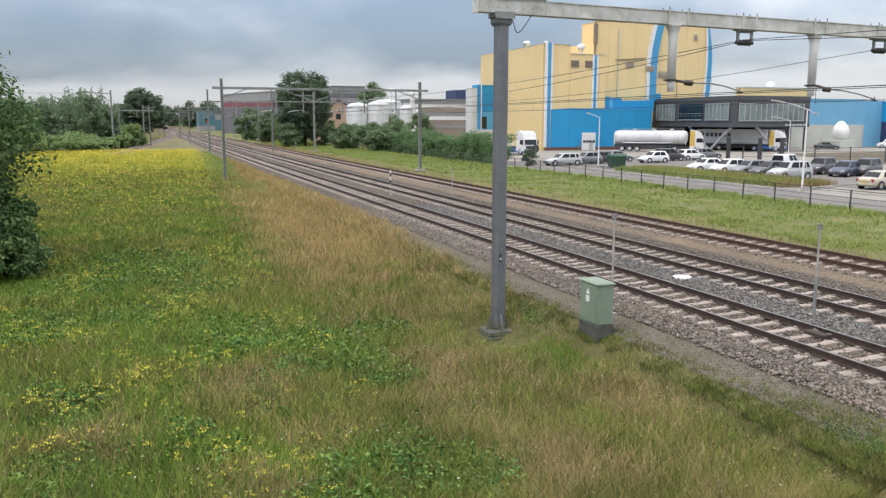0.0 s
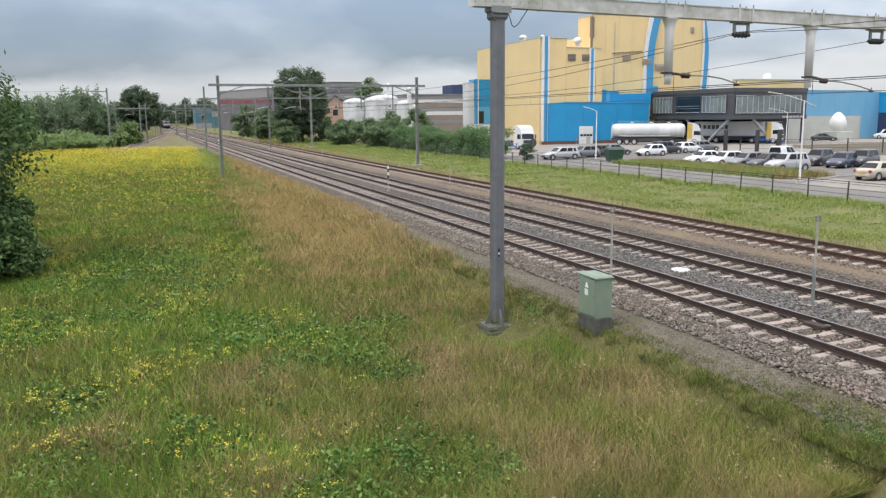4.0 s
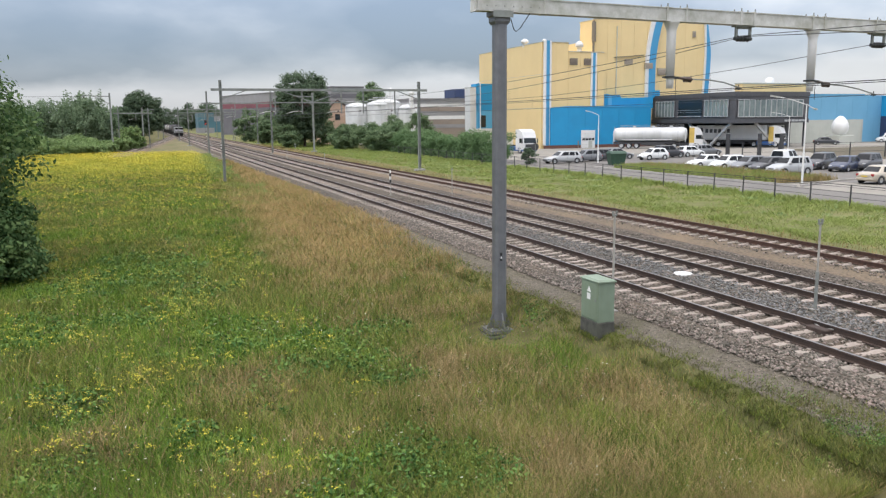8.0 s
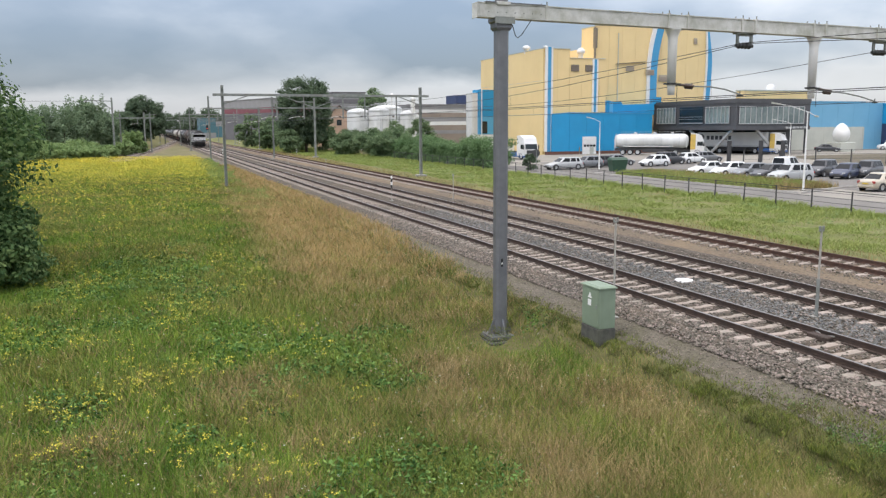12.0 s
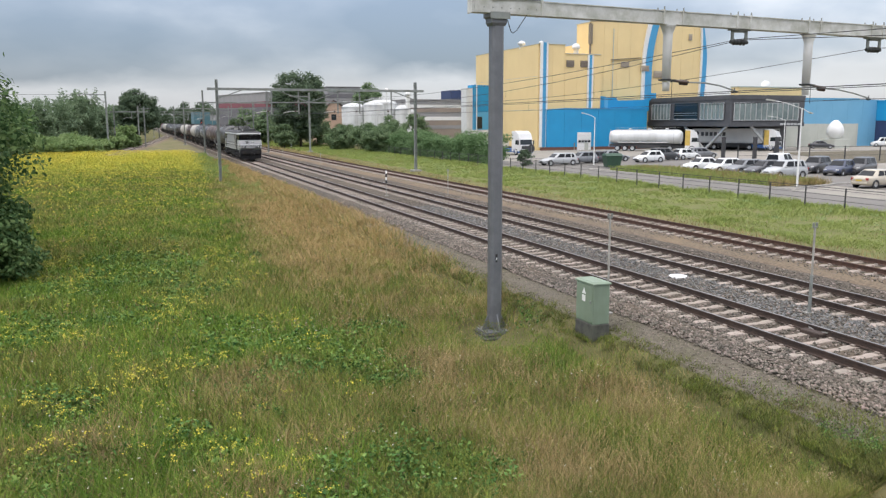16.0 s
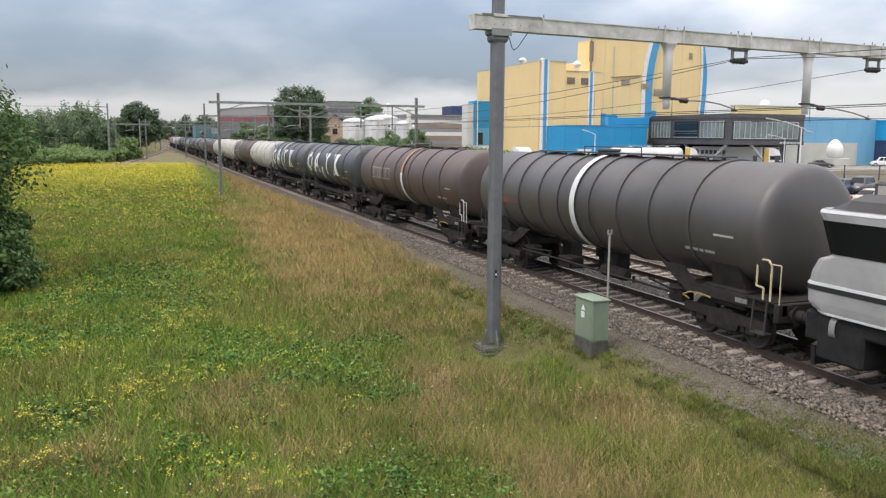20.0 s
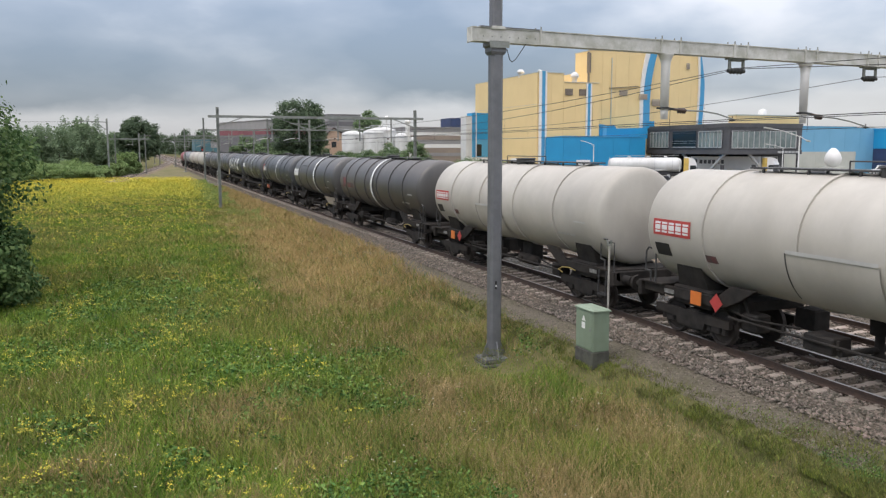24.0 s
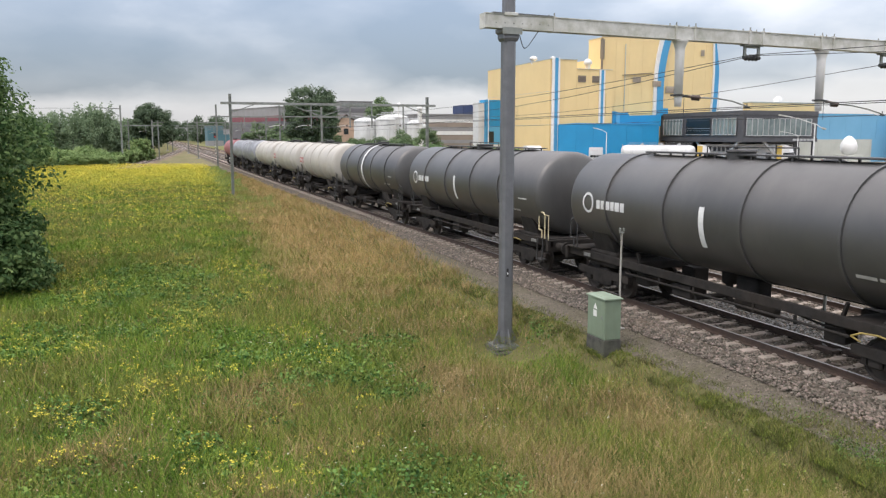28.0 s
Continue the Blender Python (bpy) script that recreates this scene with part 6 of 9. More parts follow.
    part("breaker", Geo().box(-0.5, 0.3, -3.25, -2.75, 4.10, 4.42, 0.05), M["loco_roof"], t)
    part("busbar", Geo().pipe([(0.5, -3.4, 4.42), (0.5, 0, 4.62), (0.5, 3.4, 4.42)], 0.02, 6), M["wire"], t)
    # below the floor
    g = Geo().box(-1.30, 1.30, -2.2, 2.2, 0.45, 1.09, 0.06).box(-1.36, 1.36, -7.6, 7.6, 0.95, 1.098, 0.02)
    for y in (-1.4, 0.0, 1.4):
        g.box(-1.38, -1.28, y - 0.5, y + 0.5, 0.5, 1.0, 0.03)
    part("equipment_box", g, M["loco_under"], t)
    for s in (-1, 1):
        bogie(t, s * 4.55, 2.6, 0.62)
        part("bogie_skirt", Geo().box(-1.33, -1.20, s * 4.55 - 1.95, s * 4.55 + 1.95, 0.60, 0.88, 0.04), M["loco_under"], t)
        part("bogie_skirt", Geo().box(1.20, 1.33, s * 4.55 - 1.95, s * 4.55 + 1.95, 0.60, 0.88, 0.04), M["loco_under"], t)
        part("front_skirt", Geo().box(-1.38, 1.38, s * 7.55 - 0.55, s * 7.55 + 0.55, 0.40, 1.098, 0.05), M["loco_under"], t)
    for sx, y in ((-1, -6.12), (1, 6.12)):
        xa, xb = (-1.462, -1.44) if sx < 0 else (1.44, 1.462)
        # no hollow here: a black box paints the shade inside the step notch
        rec = part("step_recess", Geo().box(xa - 0.02, xb + 0.02, y - 0.24, y + 0.24, 1.14, 1.62), M["black"], t, "black box as the shaded step notch below the cab")
        for z in (1.18, 1.34, 1.50):
            part("rung", Geo().box(xa - 0.05, xb + 0.05, y - 0.22, y + 0.22, z, z + 0.045), M["loco_light"], rec)
    for s in (-1, 1):
        part("side_lamp", Geo().lathe([(s * -7.62, 0.10), (s * -7.76, 0.11), (s * -7.78, 0.09), (s * -7.77, 0.001)], "y", (-1.33, 0, 0.98), 14), M["lamp_glass"], t)
    # the shell sits high over its dark running gear
    low_, high_ = (0.0, 0.9, 1.10, 1.60, 1.74, 2.06, 2.66, 3.50, 3.78, 4.10, 6.0), (0.0, 0.95, 1.38, 1.60, 1.73, 1.98, 2.61, 3.31, 3.53, 3.84, 5.74)
    seen = set()
    for ob in [o for c in t.children for o in (c, *c.children)]:
        if ob.name.split(".")[0] in ("buffer", "coupling", "bogie", "side_frames", "axle", "wheel", "brake_hose", "plough"):
            continue
        if ob.name.startswith("pantograph"):
            ob.matrix_basis = pose(0, ob.matrix_basis.translation.y, 3.80)
            continue
        if ob.type != "MESH" or ob.data.name in seen or ob.parent.name.startswith("pantograph"):
            continue
        seen.add(ob.data.name)
        for v in ob.data.vertices:
            v.co.z = float(np.interp(v.co.z, low_, high_))
    t.scale = (1.0, 1.06, 1.0)
    return t


# front edge of each vehicle (distance ahead of the camera at 19 s) and what it is
V = 28.04
TRAIN = []


def couple(front, rear, ob):
    TRAIN.append((ob, (front + rear) / 2))


couple(22.1, 40.8, locomotive())
SPEC = [
    (40.55, 58.40, dict(tone="dark", label="dark grey dusty tank wagon with a white band", rings=(5.55, 4.15, 2.65, 1.35, -0.6, -2.1, -3.65, -5.35), band=0.35, rail_tone="rail_yellow", logo=logo_red)),
    (58.40, 76.45, dict(tone="brown", label="rusty brown tank wagon with a faded white band", rail_tone="label_grey", rings=(5.35, 3.2, 0.95, -1.3, -3.5, -5.7), band=-0.35, rusty_band=True, logo=logo_frames)),
    (76.45, 92.65, dict(tone="slate", label="slate blue tank wagon with big white painted blocks", rings=5, framed=True, logo=logo_big, ladder=True)),
    (92.65, 109.55, dict(tone="slate", label="slate grey tank wagon with white blocks and a band", rings=5, framed=True, logo=logo_big, band=1.4)),
    (109.55, 125.85, dict(tone="white", label="dirty white tank wagon with a side panel", rings=(4.8, 1.8, -1.2, -4.2), logo=logo_panel, ladder=True, extra=white_pipe, rail_tone="rail_dark")),
    (125.85, 142.65, dict(tone="brown", label="brown tank wagon with a white band and hazard plates", rings=6, band=2.0, logo=logo_bars((0.17, 0.17, 0.17, 0.17), 0.2, M["label_white"], 2.2, 0.0), extra=hazard)),
    (142.65, 159.25, dict(tone="white", label="white tank wagon with a ladder at its end", rings=(4.8, 1.8, -1.2, -4.2), logo=logo_panel, ladder=True, extra=white_pipe, rail_tone="rail_dark")),
    (159.25, 175.65, dict(tone="white", label="cream white tank wagon with hazard plates", rings=(4.8, 1.8, -1.2, -4.2), logo=logo_panel, extra=white_pipe, rail_tone="rail_dark")),
    (175.65, 193.55, dict(tone="dark", label="dark grey tank wagon with a white band and red paint", rings=(6.0, 3.85, 1.6, -0.8, -3.15, -5.5), band=0.13, logo=logo_red)),
    (193.55, 209.75, dict(tone="grey", label="grey tank wagon with a white band and a hung pipe", rings=4, band=-1.15, logo=logo_bars((0.42, 0.36, 0.32, 0.36), 0.55, M["label_white"], 0.5, -0.1), extra=hung_pipe)),
    (209.75, 227.25, dict(tone="slate", label="dark tank wagon with a side ladder and white band", rings=(6.1, 4.3, -2.9, -5.2), band=-0.85, logo=logo_swoosh, extra=ladder_side)),
    (227.25, 244.10, dict(tone="grey", label="olive grey tank wagon with a broad white band", rings=(4.3, 1.5, -1.35, -4.2), band=-0.7, framed=True, logo=logo_bars((0.29, 0.32, 0.27, 0.32), 0.5, M["label_white"], 0.75, -0.05))),
    (244.10, 260.00, dict(tone="slate", label="slate tank wagon with big white painted blocks", rings=5, framed=True, logo=logo_big, ladder=True)),
    (260.00, 276.30, dict(tone="grey", label="grey tank wagon with a white ring mark", rail_tone="rail_yellow", rings=(4.75, 1.9, -1.1, -4.0), framed=True, logo=logo_ring)),
    (276.30, 293.40, dict(tone="grey", label="dusty grey tank wagon with a white ring mark", rail_tone="rail_yellow", rings=(4.75, 1.9, -1.1, -4.0), framed=True, logo=logo_ring)),
    (293.40, 309.25, dict(tone="grey", label="weathered grey tank wagon", rings=4, band=0.4, logo=None)),
    (309.25, 325.05, dict(tone="white", label="white tank wagon at the back of the train", rings=4, logo=logo_panel, rail_tone="rail_dark")),
    (325.05, 340.85, dict(tone="white", label="plain white tank wagon", rings=3, logo=logo_panel, rail_tone="rail_dark")),
    (340.85, 356.3, dict(tone="white", label="dirty off-white tank wagon near the train's end", rings=3, logo=None, rail_tone="rail_dark")),
    (356.3, 371.0, dict(tone="silver", label="silver tank wagon with several rings", rings=6, band=0.0, logo=None)),
    (371.0, 386.0, dict(tone="silver", label="dull silver tank wagon", rings=5, logo=None)),
    (386.0, 402.0, dict(tone="red", label="faded red tank wagon at the end of the train", rings=4, logo=None)),
]
for a, b, k in SPEC:
    couple(a, b, tank_wagon(b - a, **k))


def motions():
    """The whole train runs towards the camera at an even speed and past it."""
    for ob, mid in TRAIN:
        rows = []
        for i in range(29):
            y = mid + 0.3 + V * (19 - i)
            turn = -math.degrees(math.atan2(bend(y + 6) - bend(y - 6), 12))
            rows.append((float(i), pose(T1 + bend(y), y, 0, 0, 0, turn)))
        walk(ob, rows)


# ---- road, yard, parked vehicles ----
def slab_poly(name, pts, z0, z1, material, label, category):
    return solid(name, Geo().prism([(x, y) for x, y in pts], "z", z0, z1), material, label, category, kind="structure")


ZG = -0.30
slab_poly("yard", [(46.2, -60), (320, -60), (320, 131), (46.2, 131)], -0.6, ZG - 0.02, M["paving"], "pale concrete yard in front of the factory", "pavement")
slab_poly("road", [(40.2, -60), (46.6, -60), (46.6, 118), (40.2, 118)], -0.6, ZG - 0.01, M["asphalt"], "grey asphalt road along the fence", "road")
slab_poly("parking_lot", [(53.2, 30), (72, 30), (72, 104), (53.2, 104)], -0.6, ZG - 0.004, M["asphalt"], "grey asphalt parking lot", "parking lot")
slab_poly("side_lane", [(46.6, 76), (60, 76), (60, 96), (46.6, 96)], -0.6, ZG, M["asphalt"], "asphalt lane into the yard", "road")
slab_poly("grass_island", [(47.2, 50.2), (53.0, 50.8), (53.6, 73.2), (48.6, 74.2)], -0.6, ZG + 0.10, M["verge"], "long grass island between road and parked cars", "grass")
slab_poly("grass_strip", [(67.2, 62), (71.5, 60), (74.5, 80), (70.2, 82)], -0.6, ZG + 0.09, M["verge"], "dry grass strip behind the parking lot", "grass")
slab_poly("sand_field", [(84, 74), (150, 60), (170, 105), (100, 104)], -0.6, ZG + 0.01, M["path"], "bare sandy field beyond the parking lot", "ground")
slab_poly("bare_ground", [(-1.5, 156), (12.3, 150), (13.4, 250), (15.2, 350), (13.5, 345), (8.5, 260), (4.5, 208)], -0.7, -0.42, M["sand"], "bare sandy strip between the branch and the main line", "ground")
g = Geo()
for a, b in (((46.6, 47), (46.6, 76)), ((46.6, 76), (53.4, 75.0)), ((47.0, 47.0), (53.8, 49.6)), ((53.8, 49.6), (60, 49.6))):
    g.bar((*a, ZG + 0.02), (*b, ZG + 0.02), 0.14, 0.24)
solid("kerb", g, M["kerb"], "pale concrete kerb stones round the island", "kerb", kind="structure")

PAINT = {}
for n, c in (("silver", (0.42, 0.43, 0.43)), ("white", (0.70, 0.71, 0.70)), ("grey", (0.17, 0.18, 0.19)), ("dark", (0.035, 0.037, 0.042)), ("blue", (0.018, 0.03, 0.07)), ("beige", (0.47, 0.42, 0.33))):
    PAINT[n] = mat("paint_" + n, c, tuple(q * 0.93 for q in c), scale=1.5, rough=0.32, coat=0.5, metal=0.15 if n in ("silver", "grey", "beige") else 0.0)
M["tail"] = mat("tail", (0.30, 0.02, 0.02), scale=5, rough=0.3)
M["bumper"] = mat("bumper", (0.05, 0.05, 0.052), scale=5, rough=0.6)

KIND = {  # length, height, belt height, screen foot, roof front, roof rear, rear foot
    "hatch": (4.0, 1.48, 0.92, 0.95, 0.25, -1.45, -1.92),
    "estate": (4.7, 1.47, 0.92, 1.05, 0.35, -1.95, -2.25),
    "sedan": (4.6, 1.43, 0.92, 1.00, 0.30, -1.05, -1.75),
    "suv": (4.3, 1.66, 1.05, 1.00, 0.45, -1.75, -2.02),
    "van": (4.35, 1.83, 1.08, 1.25, 0.65, -1.95, -2.10),
}


def wheel_pair(parent, x, y, r):
    for s in (-1, 1):
        w = part("wheel", Geo().lathe([(s * (y - 0.20), r * 0.6), (s * (y - 0.20), r * 0.97), (s * (y - 0.17), r), (s * (y - 0.03), r), (s * y, r * 0.95), (s * y, r * 0.66)], "y", (x, 0, r), 20), M["rubber"], parent)
        part("rim", Geo().lathe([(s * (y - 0.03), 0.001), (s * (y - 0.01), 0.05), (s * (y - 0.04), r * 0.4), (s * (y - 0.012), r * 0.62), (s * (y - 0.012), r * 0.67)], "y", (x, 0, r), 14), M["alu"], w)


def car(kind, tone, label, x, y, turn):
    """A parked car; its nose points along local x."""
    L, H, belt, sf, rf, rr, rb = KIND[kind]
    t = thing("parked_car" if kind != "van" else "parked_van", label, "car" if kind != "van" else "van", "parked vehicles", at=pose(x, y, ZG, 0, 0, turn))
    h = L / 2
    nose = belt - 0.20 if kind != "van" else belt - 0.10
    st = [(-h, 0.42, belt - 0.22, 0.60), (-h + 0.06, 0.30, belt - 0.10, 0.74), (-h + 0.22, 0.24, belt - 0.02, 0.82), (-h + 0.6, 0.20, belt + 0.01, 0.87), (-0.4, 0.19, belt, 0.885), (sf - 0.1, 0.19, belt - 0.02, 0.88), (sf + 0.35, 0.19, belt - 0.07, 0.87), (h - 0.55, 0.20, nose + 0.01, 0.84), (h - 0.22, 0.23, nose - 0.09, 0.77), (h - 0.06, 0.30, nose - 0.20, 0.66), (h, 0.38, nose - 0.30, 0.52)]
    rings = []
    for a, z0, z1, w in st:
        k = z1 - z0
        half = [(w * 0.90, z0), (w * 0.985, z0 + k * 0.16), (w, z0 + k * 0.42), (w * 0.985, z0 + k * 0.70), (w * 0.95, z0 + k * 0.88), (w * 0.86, z0 + k * 0.97), (w * 0.60, z1 + 0.015), (w * 0.25, z1 + 0.03)]
        rings.append([(a, b, c) for b, c in half] + [(a, -b, c) for b, c in half[::-1]])
    body = part("body", Geo().loft(rings, True), PAINT[tone], t)
    # cabin: rounded shell in body colour, with the windows set on it
    low, top = belt - 0.04, H - 0.03
    def ring(z):
        k = (z - low) / (top - low)
        f, b = sf + (rf - sf) * k, rb + (rr - rb) * k
        w = 0.80 - 0.20 * k
        return [(b + 0.10, -w, z), ((f + b) / 2, -w - 0.02, z), (f - 0.22, -w, z), (f - 0.04, -w * 0.86, z), (f, -w * 0.5, z), (f, w * 0.5, z), (f - 0.04, w * 0.86, z), (f - 0.22, w, z), ((f + b) / 2, w + 0.02, z), (b + 0.10, w, z), (b + 0.015, w * 0.82, z), (b, 0.0, z), (b + 0.015, -w * 0.82, z)]
    last = ring(top - 0.05)
    cx = (rf + rr) / 2
    caps = [[(cx + (a - cx) * q, b * q, c + d) for a, b, c in last] for q, d in ((0.97, 0.045), (0.88, 0.07), (0.5, 0.085))]
    cabin = part("cabin", Geo().loft([ring(low), ring(low + 0.2), ring(top - 0.05)] + caps, True), PAINT[tone], t)
    z0, z1 = low + 0.075, top - 0.075
    def shell(k_, z, s, out=0.012):
        k = (z - low) / (top - low)
        f, b = sf + (rf - sf) * k, rb + (rr - rb) * k
        return (b + (f - b) * k_, s * (0.80 - 0.20 * k + 0.012 + out), z)
    cuts = ((0.36, 0.62), (0.65, 0.90)) if kind == "van" else ((0.10, 0.24), (0.27, 0.54), (0.57, 0.90)) if kind in ("estate", "suv") else ((0.16, 0.48), (0.51, 0.90))
    for s in (-1, 1):
        for a, b in cuts:
            q = [shell(a + (0.03 if a < 0.3 else 0), z0, s), shell(b, z0, s), shell(b - (0.03 if b > 0.8 else 0), z1, s), shell(a + 0.02, z1, s)]
            part("side_window", Geo().loft([q, [(c, d - s * 0.03, e) for c, d, e in q]]), M["car_glass"], cabin, "dark side window")
        part("mirror", Geo().box(sf - 0.36, sf - 0.20, s * 0.93 - 0.09, s * 0.93 + 0.09, belt - 0.02, belt + 0.11, 0.035), PAINT[tone], t)
        part("headlight", Geo().box(h - 0.30, h - 0.09, s * 0.56 - 0.15, s * 0.56 + 0.15, nose - 0.21, nose - 0.09, 0.03), M["lamp_glass2"], t)
        part("tail_light", Geo().box(-h + 0.01, -h + 0.16, s * 0.63 - 0.12, s * 0.63 + 0.12, belt - 0.30, belt - 0.10, 0.02), M["tail"], t, "red tail light")
        part("sill", Geo().box(-h + 1.1, h - 1.15, s * 0.86 - 0.02, s * 0.86 + 0.02, 0.17, 0.25), M["bumper"], t)
        part("door_line", Geo().box(-0.25, -0.235, s * 0.889 - 0.004, s * 0.889 + 0.004, 0.32, belt - 0.1), M["bumper"], body)
        for xw in (-h + 0.82, h - 0.85):
            part("wheel_arch", Geo().lathe([(s * 0.80, 0.30), (s * 0.80, 0.375), (s * 0.892, 0.375), (s * 0.892, 0.30)], "y", (xw, 0, 0.315), 18, False), M["bumper"], body)
    for f0, f1, sgn, name in ((sf, rf, 1, "windscreen"), (rb, rr, -1, "rear_window")):
        q = []
        for z, w in ((z0, 0.66), (z1, 0.52)):
            k = (z - low) / (top - low)
            a = f0 + (f1 - f0) * k + sgn * 0.014
            q += [(a, -w, z), (a, w, z)] if z == z0 else [(a, w, z), (a, -w, z)]
        part(name, Geo().loft([q, [(a - sgn * 0.04, b, c) for a, b, c in q]]), M["car_glass"], cabin, "dark glass")
    part("bumper", Geo().box(h - 0.10, h + 0.02, -0.60, 0.60, 0.28, 0.44, 0.03), M["bumper"], t)
    part("grille", Geo().box(h - 0.10, h + 0.005, -0.32, 0.32, nose - 0.30, nose - 0.20, 0.02), M["bumper"], t)
    part("bumper", Geo().box(-h - 0.03, -h + 0.12, -0.68, 0.68, 0.32, 0.50, 0.03), PAINT[tone], t)
    part("number_plate", Geo().box(-h - 0.04, -h - 0.03, -0.26, 0.26, 0.56, 0.67), M["rail_yellow2"], t, "blank yellow plate")
    wheel_pair(t, -h + 0.82, 0.885, 0.315)
    wheel_pair(t, h - 0.85, 0.885, 0.315)
    return t


M["lamp_glass2"] = glassy("lamp_glass2", (0.45, 0.46, 0.46), 0.12)
car("estate", "silver", "silver estate car parked side-on by the lane", 48.0, 85.4, 180)
car("hatch", "grey", "grey hatchback behind the silver estate car", 52.6, 87.6, 180)
car("hatch", "dark", "black hatchback beside a lamp post", 55.5, 88.0, 0)
car("sedan", "grey", "dark grey saloon next to the black hatchback", 59.4, 91.2, 0)
car("hatch", "white", "white hatchback in the far parking row", 62.0, 86.8, 180)
car("suv", "dark", "black car in the far parking row", 67.2, 90.6, 0)
car("hatch", "white", "small white car facing the factory", 71.3, 91.2, 0)
car("estate", "grey", "dark green-grey estate at the row's end", 76.3, 94.3, 0)
car("sedan", "white", "white saloon at the end of the front row", 56.2, 69.3, 180)
car("hatch", "white", "white hatchback in the front row", 56.3, 66.1, 180)
car("hatch", "grey", "grey hatchback in the front row", 56.6, 63.4, 180)
car("hatch", "dark", "dark grey car low behind the grass", 56.9, 61.0, 180)
car("suv", "silver", "silver off-roader behind a lamp post", 55.9, 57.4, 180)
car("van", "white", "white van with two dark rear windows", 64.6, 66.8, 20)
car("suv", "dark", "black car beside the white van", 64.6, 62.2, 200)
car("hatch", "blue", "dark blue hatchback in the second row", 63.9, 58.6, 200)
car("suv", "dark", "dark off-roader in the second row", 67.0, 58.9, 200)
car("sedan", "beige", "beige saloon with red tail lights", 55.0, 46.6, 5)
car("sedan", "dark", "black saloon standing before the radome", 122.8, 117.2, -40)
car("van", "white", "white delivery van before the blue hall", 142.0, 125.0 - 5, 140)

M["truck_white"] = mat("truck_white", (0.72, 0.72, 0.71), (0.64, 0.64, 0.63), scale=1.0, rough=0.4, grime=(0.5, 0.49, 0.46), gscale=0.5, gamount=0.3)
M["truck_blue"] = mat("truck_blue", (0.03, 0.12, 0.36), scale=1.0, rough=0.4)
M["truck_yellow"] = mat("truck_yellow", (0.60, 0.42, 0.10), scale=1.0, rough=0.5)


